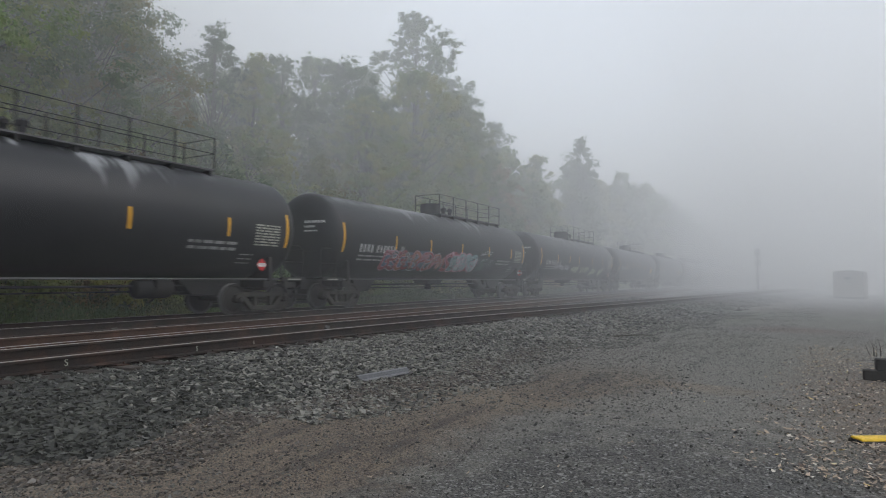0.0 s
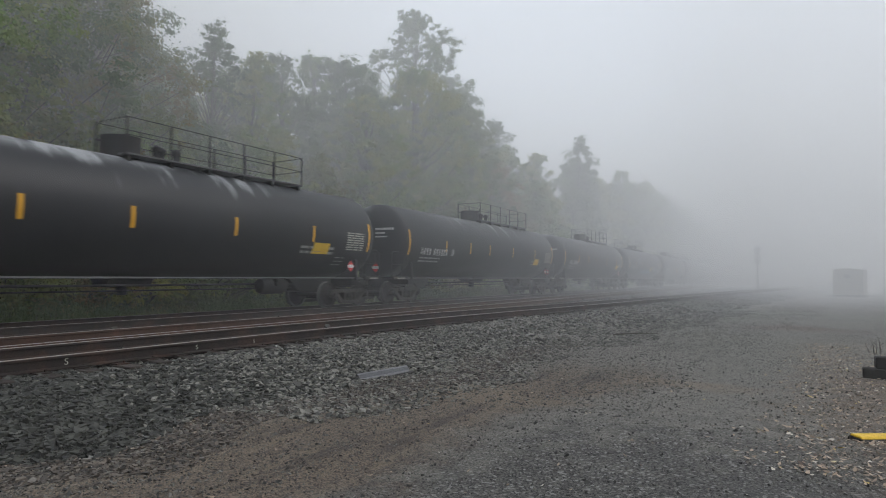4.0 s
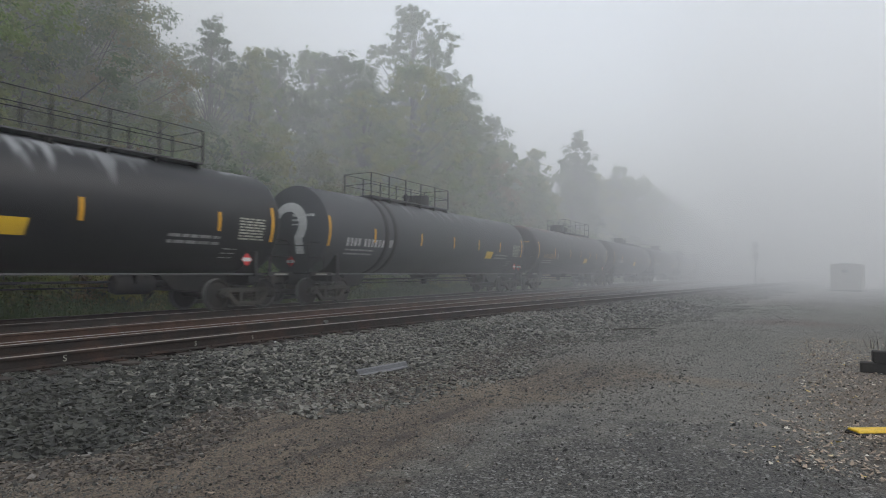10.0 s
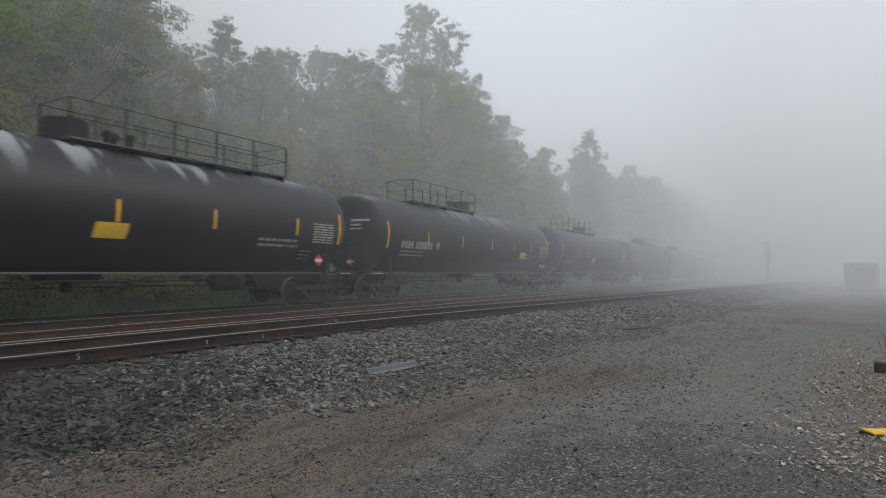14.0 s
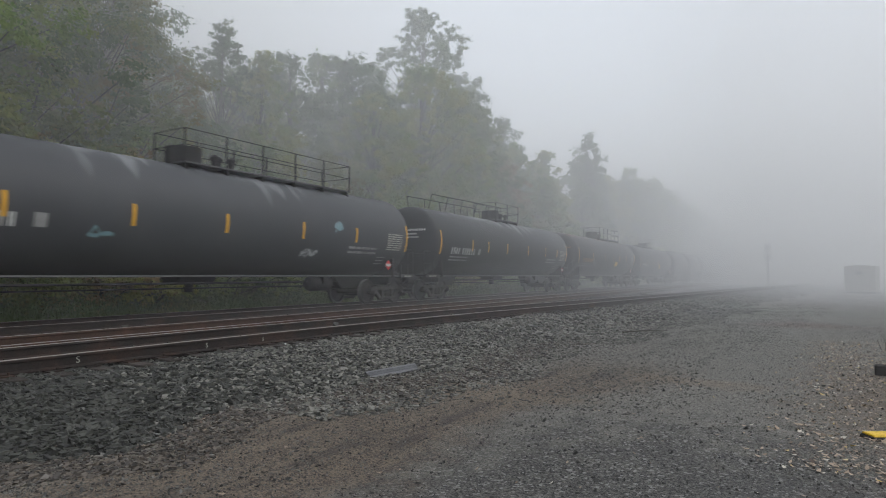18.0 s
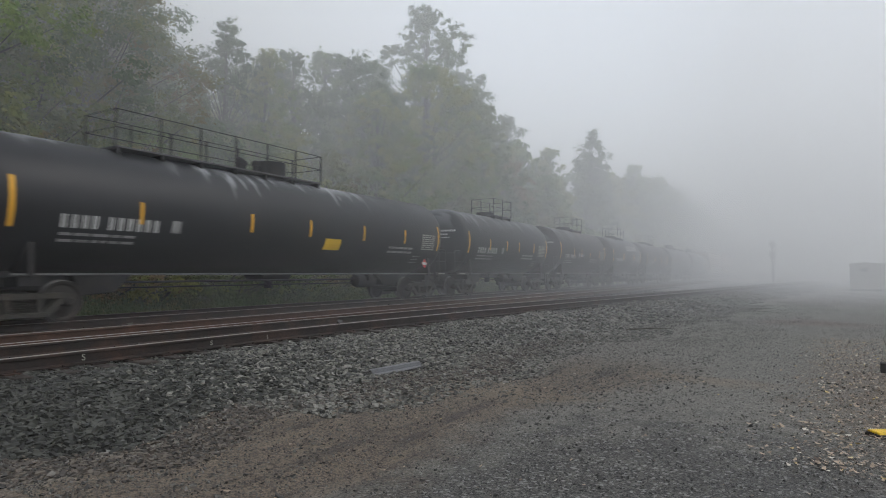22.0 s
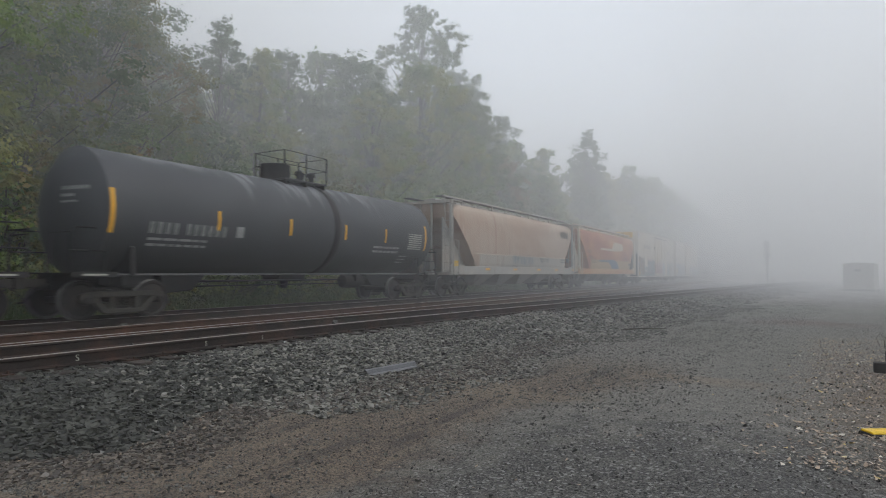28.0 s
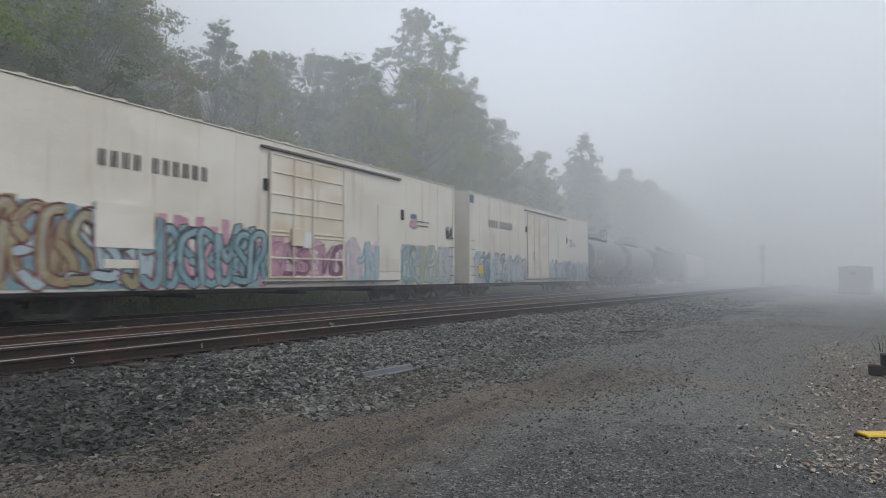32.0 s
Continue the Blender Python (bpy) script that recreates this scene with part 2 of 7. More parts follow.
    tone = w.mix(w.math("MULTIPLY", patch(0.2, 22.5, 2.2, 1.6, 0.2, 1.2), 0.5), tone, (0.16, 0.085, 0.06))
    tone = w.mix(w.math("MULTIPLY", patch(-3.6, 29.0, 3.0, 5.0, 0.2, 1.2), 0.55), tone, (0.085, 0.10, 0.045))
    tone = w.mix(w.math("MULTIPLY", patch(2.2, 9.8, 2.3, 5.5, 0.3, 1.2), 0.75), tone, (0.125, 0.088, 0.06))
    weeds = w.math("MULTIPLY", w.ramp(x, -17.5, -19.5), 0.9)
    tone = w.mix(weeds, tone, w.mix(mid, (0.03, 0.035, 0.015), (0.07, 0.075, 0.03)))
    w.put(b.inputs["Base Color"], tone)
    w.put(b.inputs["Roughness"], w.math("ADD", 0.62, w.math("MULTIPLY", fine, 0.3)))
    h = w.math("ADD", w.math("MULTIPLY", g.outputs[0], 0.7), w.math("ADD", w.math("MULTIPLY", g2.outputs[0], 0.6), fine))
    w.put(b.inputs["Normal"], w.bump(w.math("ADD", h, w.math("MULTIPLY", w.noise(at, 6.0, 5.0, 0.7), 1.6)), 1.0, 0.03))
    return m


def stone(name, dark, light):
    m, nt, b = nodes_of(name)
    w = Net(nt)
    at = w.coords()
    r = w.make("NewGeometry").outputs["Random Per Island"]
    fine = w.noise(at, 45.0, 4.0)
    tone = w.mix(w.ramp(r, 0.0, 1.0), dark, light)
    tone = w.mix(w.ramp(r, 0.955, 0.99, 0.0, 0.5), tone, (0.24, 0.238, 0.225))
    w.put(b.inputs["Base Color"], w.mix(w.math("MULTIPLY", fine, 0.45), tone, (0.05, 0.046, 0.042)))
    b.inputs["Roughness"].default_value = 0.72
    w.put(b.inputs["Normal"], w.bump(fine, 0.5, 0.01))
    return m


def foliage(name, a, bcol, c):
    """Leaf surface: a tree leans to one of the colours, its leaves spread round it; light passes through."""
    m, nt, b = nodes_of(name)
    w = Net(nt)
    r = w.make("NewGeometry").outputs["Random Per Island"]
    o = w.make("ObjectInfo").outputs["Random"]
    big = w.noise(w.coords(), 0.35, 2.0)
    clump = w.ramp(w.noise(w.spread(w.coords(), (1, 1, 1)), 0.9, 3.0), 0.32, 0.68)
    tone = w.mix(w.math("ADD", w.math("MULTIPLY", clump, 0.68), w.math("MULTIPLY", r, 0.32)), a, bcol)
    tone = w.mix(w.math("MULTIPLY", w.ramp(w.math("ADD", big, w.math("MULTIPLY", o, 0.25)), 0.58, 0.80), 0.8), tone, c)
    w.put(b.inputs["Base Color"], tone)
    b.inputs["Roughness"].default_value = 0.6
    t = w.make("BsdfTranslucent")
    w.put(t.inputs[0], tone)
    s = w.make("MixShader")
    s.inputs[0].default_value = 0.45
    w.link(b.outputs[0], s.inputs[1]), w.link(t.outputs[0], s.inputs[2])
    w.link(s.outputs[0], nt.nodes["Material Output"].inputs[0])
    return m


def litter(name):
    m, nt, b = nodes_of(name)
    w = Net(nt)
    r = w.make("NewGeometry").outputs["Random Per Island"]
    tone = w.mix(w.ramp(r, 0.0, 0.8), (0.085, 0.055, 0.037), (0.36, 0.28, 0.20))
    tone = w.mix(w.ramp(r, 0.90, 0.92), tone, (0.44, 0.32, 0.10))
    tone = w.mix(w.ramp(r, 0.935, 0.95), tone, (0.52, 0.48, 0.40))
    w.put(b.inputs["Base Color"], tone)
    b.inputs["Roughness"].default_value = 0.7
    return m


M_BLACK = tank_paint("black_tank_paint", (0.0125, 0.013, 0.0150))
M_BLACK_RUST = tank_paint("black_tank_paint_rusted", (0.013, 0.012, 0.012), rust=0.8)
# short cars: wet sheen painted as pale streaks that reach lower
M_BLACK_STREAKED = tank_paint("streaked_black_tank_paint", (0.0125, 0.013, 0.0150), streaks=0.42, reach=2.7, middle=6.5)
M_GREY = tank_paint("charcoal_tank_paint", (0.050, 0.052, 0.056), rough=0.5, streaks=0.4)
M_BROWN = tank_paint("brown_black_tank_paint", (0.017, 0.0125, 0.0115), rough=0.42, rust=0.5, streaks=0.45, reach=2.6, middle=6.0)
M_PALE = tank_paint("pale_grey_tank_paint", (0.16, 0.165, 0.17), rough=0.5, streaks=0.4)
M_IRON = worn("black_iron", (0.011, 0.011, 0.012), (0.040, 0.030, 0.023), 0.62)
M_TRUCK = worn("truck_casting", (0.034, 0.032, 0.026), (0.068, 0.056, 0.043), 0.75, grain=22, amount=0.8)
M_WHEEL = worn("wheel_steel", (0.024, 0.022, 0.020), (0.052, 0.040, 0.033), 0.6, metal=0.2, amount=0.7)
M_TREAD = worn("polished_steel", (0.15, 0.145, 0.14), (0.10, 0.09, 0.085), 0.42, metal=0.6, amount=0.4, bump=0.05)
M_RUST_WARM = worn("orange_rail_rust", (0.050, 0.027, 0.018), (0.105, 0.050, 0.030), 0.8, grain=30, amount=0.9)
M_RUST = worn("rail_rust", (0.018, 0.013, 0.011), (0.055, 0.028, 0.019), 0.8, grain=30, amount=0.9)
M_RAILTOP = worn("rail_head", (0.42, 0.38, 0.35), (0.30, 0.23, 0.19), 0.42, metal=0.35, grain=8, amount=0.5, bump=0.05)
M_CREOSOTE = worn("fresh_creosote", (0.012, 0.010, 0.009), (0.030, 0.025, 0.021), 0.8, grain=18, amount=0.7, bump=0.6)
M_RAILEDGE = worn("rail_head_edge", (0.15, 0.125, 0.11), (0.09, 0.06, 0.048), 0.45, metal=0.5, grain=8, amount=0.6, bump=0.05)
M_TIE = worn("creosoted_wood", (0.028, 0.022, 0.019), (0.068, 0.055, 0.046), 0.85, grain=18, amount=0.7, bump=0.6)
M_YELLOW = worn("yellow_reflective", (0.78, 0.40, 0.02), (0.50, 0.27, 0.03), 0.45, grain=25, amount=0.35, bump=0.05)
M_PANEL = worn("yellow_panel", (0.72, 0.46, 0.02), (0.50, 0.30, 0.04), 0.5, amount=0.4, bump=0.05)
M_WHITE = worn("white_stencil", (0.62, 0.62, 0.60), (0.40, 0.39, 0.37), 0.6, amount=0.6, bump=0.05)
M_DIM = worn("faded_white_stencil", (0.30, 0.30, 0.29), (0.14, 0.14, 0.14), 0.65, amount=0.8, bump=0.05)
M_AMBER = worn("amber_stencil", (0.42, 0.20, 0.02), (0.22, 0.12, 0.03), 0.6, amount=0.5, bump=0.05)
M_CREAMTEXT = worn("cream_stencil", (0.40, 0.40, 0.34), (0.24, 0.24, 0.21), 0.6, amount=0.6, bump=0.05)
M_DARKLETTER = worn("black_stencil", (0.03, 0.03, 0.032), (0.07, 0.065, 0.06), 0.6, amount=0.5, bump=0.05)
M_RED = worn("placard_red", (0.60, 0.03, 0.03), (0.40, 0.04, 0.03), 0.5, amount=0.3, bump=0.05)
M_TAN = streaked("beige_hopper_paint", (0.46, 0.36, 0.275), (0.39, 0.27, 0.19), (0.30, 0.14, 0.085))
M_TANGREY = streaked("grey_hopper_paint", (0.36, 0.35, 0.32), (0.42, 0.38, 0.32), (0.22, 0.13, 0.09))
M_ORANGE = streaked("orange_hopper_paint", (0.35, 0.105, 0.050), (0.52, 0.27, 0.11), (0.25, 0.055, 0.035))
M_ORANGELOW = streaked("faded_orange_paint", (0.56, 0.27, 0.10), (0.60, 0.38, 0.19), (0.38, 0.10, 0.04))
M_OCHRE = streaked("faded_ochre_paint", (0.42, 0.30, 0.15), (0.50, 0.36, 0.18), (0.36, 0.15, 0.06))
M_CREAM = streaked("cream_paint", (0.62, 0.57, 0.46), (0.55, 0.45, 0.32), (0.36, 0.20, 0.10))
M_BLUE = worn("faded_blue_paint", (0.06, 0.15, 0.24), (0.16, 0.16, 0.15), 0.6, amount=0.6)
M_CARWHITE = streaked("box_car_white", (0.73, 0.685, 0.59), (0.64, 0.585, 0.485), (0.47, 0.37, 0.25), 0.5)
M_DOORWHITE = streaked("box_car_door_white", (0.72, 0.67, 0.56), (0.62, 0.52, 0.38), (0.44, 0.28, 0.13), 0.5)
M_UNIT = worn("unit_white", (0.70, 0.70, 0.68), (0.45, 0.42, 0.38), 0.45, amount=0.5, bump=0.05)
M_SKY = worn("spray_pale_blue", (0.34, 0.43, 0.46), (0.44, 0.48, 0.48), 0.5, grain=6, amount=0.8, bump=0.0)
M_WINE = worn("spray_red", (0.26, 0.03, 0.045), (0.12, 0.03, 0.04), 0.5, grain=6, amount=0.8, bump=0.0)
M_RUSTRED = worn("spray_rust", (0.30, 0.10, 0.05), (0.16, 0.05, 0.04), 0.5, grain=6, amount=0.8, bump=0.0)
M_PINE = worn("spray_dark_green", (0.05, 0.10, 0.075), (0.10, 0.15, 0.12), 0.5, grain=6, amount=0.8, bump=0.0)
M_PLUM = worn("spray_plum", (0.16, 0.07, 0.12), (0.26, 0.14, 0.19), 0.5, grain=6, amount=0.8, bump=0.0)
M_PALEPINK = worn("spray_pale_pink", (0.58, 0.44, 0.46), (0.60, 0.52, 0.52), 0.5, grain=6, amount=0.8, bump=0.0)
M_TEAL = worn("spray_teal", (0.17, 0.29, 0.32), (0.30, 0.39, 0.41), 0.5, grain=6, amount=0.8, bump=0.0)
M_PINK = worn("spray_pink", (0.46, 0.24, 0.30), (0.52, 0.36, 0.39), 0.5, grain=6, amount=0.8, bump=0.0)
M_OLIVE = worn("spray_olive", (0.28, 0.23, 0.13), (0.38, 0.33, 0.23), 0.5, grain=6, amount=0.8, bump=0.0)
M_MAROON = worn("spray_maroon", (0.12, 0.035, 0.035), (0.22, 0.08, 0.07), 0.5, grain=6, amount=0.8, bump=0.0)
M_INK = worn("spray_black", (0.025, 0.03, 0.036), (0.07, 0.08, 0.09), 0.5, grain=6, amount=0.8, bump=0.0)
M_SILVER = worn("spray_silver", (0.46, 0.47, 0.48), (0.26, 0.27, 0.28), 0.5, grain=6, amount=0.8, bump=0.0)
M_LIME = worn("spray_pale_green", (0.42, 0.48, 0.30), (0.26, 0.30, 0.20), 0.5, grain=6, amount=0.8, bump=0.0)
M_BLUEGREY = worn("spray_blue_grey", (0.10, 0.20, 0.26), (0.16, 0.24, 0.29), 0.5, grain=6, amount=0.8, bump=0.0)
M_STEEL_BLUE = worn("spray_blue", (0.10, 0.16, 0.22), (0.06, 0.09, 0.12), 0.5, grain=6, amount=0.8, bump=0.0)
M_GROUND = gravel_ground()
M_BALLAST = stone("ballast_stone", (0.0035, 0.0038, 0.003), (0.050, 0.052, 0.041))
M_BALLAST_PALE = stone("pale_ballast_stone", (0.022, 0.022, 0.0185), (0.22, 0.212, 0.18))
M_BROWNSTONE = stone("soiled_stone", (0.014, 0.011, 0.009), (0.125, 0.100, 0.077))
M_PEBBLE = stone("pebble", (0.011, 0.0108, 0.010), (0.180, 0.171, 0.150))
M_BARK = worn("bark", (0.060, 0.050, 0.042), (0.11, 0.10, 0.085), 0.9, grain=9, amount=0.7, bump=0.8)
M_LEAF = foliage("green_leaf", (0.070, 0.140, 0.016), (0.205, 0.285, 0.036), (0.30, 0.29, 0.05))
M_LEAF_DARK = foliage("dark_green_leaf", (0.034, 0.078, 0.015), (0.098, 0.165, 0.031), (0.15, 0.19, 0.042))
M_LEAF_TURN = foliage("turning_leaf", (0.085, 0.130, 0.022), (0.215, 0.225, 0.042), (0.27, 0.16, 0.05))
M_WEED = foliage("weed_leaf", (0.045, 0.098, 0.020), (0.115, 0.160, 0.042), (0.14, 0.10, 0.045))
M_LITTER = litter("fallen_leaf")
M_HUT = worn("cabinet_grey", (0.34, 0.32, 0.29), (0.24, 0.22, 0.19), 0.6, amount=0.6)
M_PLASTIC = worn("grey_sheet", (0.10, 0.10, 0.105), (0.045, 0.045, 0.048), 0.4, grain=10, amount=0.7)
M_GLASS = worn("signal_lens", (0.02, 0.02, 0.02), (0.05, 0.05, 0.05), 0.15)


# ---- shaping ----
class Geo:
    """Gathers simple solids into one mesh."""

    def __init__(self):
        self.v, self.f = [], []

    def add(self, vs, fs):
        n = len(self.v)
        self.v += [tuple(p) for p in vs]
        self.f += [tuple(i + n for i in f) for f in fs]
        return self

    def box(self, x0, x1, y0, y1, z0, z1):
        vs = [(x, y, z) for x in (x0, x1) for y in (y0, y1) for z in (z0, z1)]
        return self.add(vs, [(0, 1, 3, 2), (4, 6, 7, 5), (0, 4, 5, 1), (2, 3, 7, 6), (0, 2, 6, 4), (1, 5, 7, 3)])

    def tube(self, pts, r, seg=6):
        pts = [Vector(p) for p in pts]
        rs = r if isinstance(r, (list, tuple)) else [r] * len(pts)
        rings = []
        for i, p in enumerate(pts):
            d = (pts[min(i + 1, len(pts) - 1)] - pts[max(i - 1, 0)]).normalized()
            a = d.orthogonal().normalized() if i == 0 else (a - d * a.dot(d)).normalized()
            b = d.cross(a)
            rings.append([p + (a * math.cos(k * math.tau / seg) + b * math.sin(k * math.tau / seg)) * rs[i] for k in range(seg)])
        vs = [q for ring in rings for q in ring]
        fs = [(i * seg + k, i * seg + (k + 1) % seg, (i + 1) * seg + (k + 1) % seg, (i + 1) * seg + k) for i in range(len(pts) - 1) for k in range(seg)]
        fs += [tuple(range(seg))[::-1], tuple(range((len(pts) - 1) * seg, len(pts) * seg))]
        return self.add(vs, fs)

    def prism(self, poly, a0, a1, axis="x"):
        n = len(poly)
        place = {"x": lambda a, p: (a, p[0], p[1]), "y": lambda a, p: (p[0], a, p[1]), "z": lambda a, p: (p[0], p[1], a)}[axis]
        vs = [place(a, p) for a in (a0, a1) for p in poly]
        fs = [tuple(range(n)), tuple(range(2 * n - 1, n - 1, -1))] + [(i, (i + 1) % n, n + (i + 1) % n, n + i) for i in range(n)]
        return self.add(vs, fs)

    def lathe(self, prof, centre=(0, 0, 0), axis="y", seg=24):
        cx, cy, cz = centre
        vs, n = [], len(prof)
        for r, h in prof:
            for k in range(seg):
                c, s = r * math.cos(k * math.tau / seg), r * math.sin(k * math.tau / seg)
                vs.append({"y": (cx + c, cy + h, cz + s), "x": (cx + h, cy + c, cz + s), "z": (cx + c, cy + s, cz + h)}[axis])
        fs = [(i * seg + k, i * seg + (k + 1) % seg, (i + 1) * seg + (k + 1) % seg, (i + 1) * seg + k) for i in range(n - 1) for k in range(seg)]
        fs += [tuple(range(seg)), tuple(range((n - 1) * seg, n * seg))]
        return self.add(vs, fs)

    def mesh(self, name, material, smooth=0, bevel=0.0):
        me = bpy.data.meshes.new(name)
        bm = bmesh.new()
        vs = [bm.verts.new(p) for p in self.v]
        for f in self.f:
            try:
                bm.faces.new([vs[i] for i in f])
            except ValueError:
                pass
        bmesh.ops.recalc_face_normals(bm, faces=bm.faces)
        if bevel:
            bmesh.ops.bevel(bm, geom=[e for e in bm.edges if len(e.link_faces) == 2 and e.calc_face_angle(0) > 0.6], offset=bevel, segments=1, affect="EDGES", profile=0.5)
        bm.to_mesh(me)
        bm.free()
        for m in material if isinstance(material, (list, tuple)) else [material]:
            me.materials.append(m)
        if smooth:
            me.polygons.foreach_set("use_smooth", [True] * len(me.polygons))
            me.set_sharp_from_angle(angle=radians(smooth))
        return me


STORE = {}


def stored(key, build):
    """One mesh for all pieces that look alike."""
    if key not in STORE:
        STORE[key] = build()
    return STORE[key]


def part(name, mesh, parent, label="", at=(0, 0, 0), turn=0):
    ob = new(name, mesh)
    ob.parent = parent
    ob.matrix_basis = pose(*at, 0, 0, turn)
    if label:
        ob["label"] = label
    return ob


def quads(name, verts, size, material):
    """A mesh of separate faces, size corners each, from an array of corners."""
    n = len(verts) // size
    me = bpy.data.meshes.new(name)
    me.vertices.add(len(verts))
    me.vertices.foreach_set("co", np.asarray(verts, np.float32).ravel())
    me.loops.add(n * size)
    me.loops.foreach_set("vertex_index", np.arange(n * size, dtype=np.int32))
    me.polygons.add(n)
    me.polygons.foreach_set("loop_start", np.arange(0, n * size, size, dtype=np.int32))
    me.update(calc_edges=True)
    me.materials.append(material)
    return me


def solids(name, verts, corners, faces, material):
    """A mesh of many closed bodies with the same faces."""
    n = len(verts) // corners
    idx = (np.arange(n)[:, None, None] * corners + np.asarray(faces)[None]).reshape(-1)
    k = len(faces[0])
    me = bpy.data.meshes.new(name)
    me.vertices.add(len(verts))
    me.vertices.foreach_set("co", np.asarray(verts, np.float32).ravel())
    me.loops.add(len(idx))
    me.loops.foreach_set("vertex_index", idx.astype(np.int32))
    me.polygons.add(len(idx) // k)
    me.polygons.foreach_set("loop_start", np.arange(0, len(idx), k, dtype=np.int32))
    me.polygons.foreach_set("use_smooth", [False] * (len(idx) // k))
    me.update(calc_edges=True)
    me.materials.append(material)
    return me


def turns(rng, n):
    """n random rotation matrices."""
    q = rng.normal(size=(n, 4))
    q /= np.linalg.norm(q, axis=1, keepdims=True)
    a, b, c, d = q.T
    return np.stack([1 - 2 * (c * c + d * d), 2 * (b * c - a * d), 2 * (b * d + a * c), 2 * (b * c + a * d), 1 - 2 * (b * b + d * d), 2 * (c * d - a * b),
                     2 * (b * d - a * c), 2 * (c * d + a * b), 1 - 2 * (b * b + c * c)], -1).reshape(n, 3, 3)


# ---- ground and tracks ----
RAIL_Z, TRAIN_X, GAUGE = 0.5, -15.0, 1.505


def siding(y):
    """The middle of the nearest track, which swings away down the line."""
    t = np.clip((np.asarray(y, float) - 4) / 14, 0, 1)
    return -9.5 + 0.122 * (7 * t * t + np.maximum(np.asarray(y, float) - 18, 0))


def edge(y):
    """The foot of the ballast."""
    return np.minimum(siding(y) + 3.95 - 0.6 * np.clip((3.3 - np.asarray(y)) / 0.8, 0, 1) + 0.25 * np.sin(np.asarray(y) * 0.9) + 0.15 * np.sin(np.asarray(y) * 2.3), 40)


def land(x, y):
    """The height of the ground."""
    x, y = np.broadcast_arrays(np.asarray(x, float), np.asarray(y, float))
    z = 0.02 * np.sin(x * 1.7 + y * 0.6) + 0.015 * np.sin(y * 2.1 - x * 0.8) - 0.03 * np.exp(-(((x + 4.2) / 0.35) ** 2)) - 0.03 * np.exp(-(((x + 3.1) / 0.3) ** 2))
    under = np.clip((edge(y) - x) / 0.7, 0, 1) * np.clip((x + 19.2) / 0.6, 0, 1)
    bank = np.clip((-20.5 - x) / 26, 0, 1)
    return z * (1 - under) - 0.25 * under + 4.0 * bank ** 1.2


def bed(x, y):
    """The height of the ballast."""
    x, y = np.broadcast_arrays(np.asarray(x, float), np.asarray(y, float))
    east, west = edge(y), -18.9
    top = 0.235 + 0.012 * np.sin(x * 3.1 + y) + 0.01 * np.sin(y * 2.7 - x)
    fall = np.clip((east - x) / 2.3, -0.2, 1)
    rise = np.clip((x - west) / 1.6, -0.2, 1)
    return np.minimum(top, np.minimum(fall, rise) * 0.30 - 0.03)


def sheet(name, xs, ys, height, material, label, category):
    gx, gy = np.meshgrid(xs, ys)
    gx = gx if gx.ndim == 2 else gx
    z = height(gx, gy)
    vs = np.stack([gx, gy, z], -1).reshape(-1, 3)
    w, h = len(xs), len(ys)
    i = (np.arange(h - 1)[:, None] * w + np.arange(w - 1)[None]).reshape(-1, 1)
    idx = (i + np.array([[0, 1, w + 1, w]])).reshape(-1)
    me = bpy.data.meshes.new(name)
    me.vertices.add(len(vs))
    me.vertices.foreach_set("co", vs.astype(np.float32).ravel())
    me.loops.add(len(idx))
    me.loops.foreach_set("vertex_index", idx.astype(np.int32))
    me.polygons.add(len(idx) // 4)
    me.polygons.foreach_set("loop_start", np.arange(0, len(idx), 4, dtype=np.int32))
    me.update(calc_edges=True)
    me.polygons.foreach_set("use_smooth", [True] * len(me.polygons))
    me.materials.append(material)
    return tagged(new(name, me), label, category, kind="structure")


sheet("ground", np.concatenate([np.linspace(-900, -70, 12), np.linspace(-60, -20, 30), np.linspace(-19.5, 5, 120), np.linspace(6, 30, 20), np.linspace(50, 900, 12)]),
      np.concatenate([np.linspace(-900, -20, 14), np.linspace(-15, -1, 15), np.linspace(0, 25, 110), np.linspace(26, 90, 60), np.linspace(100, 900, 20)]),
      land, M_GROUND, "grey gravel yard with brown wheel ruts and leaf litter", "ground")


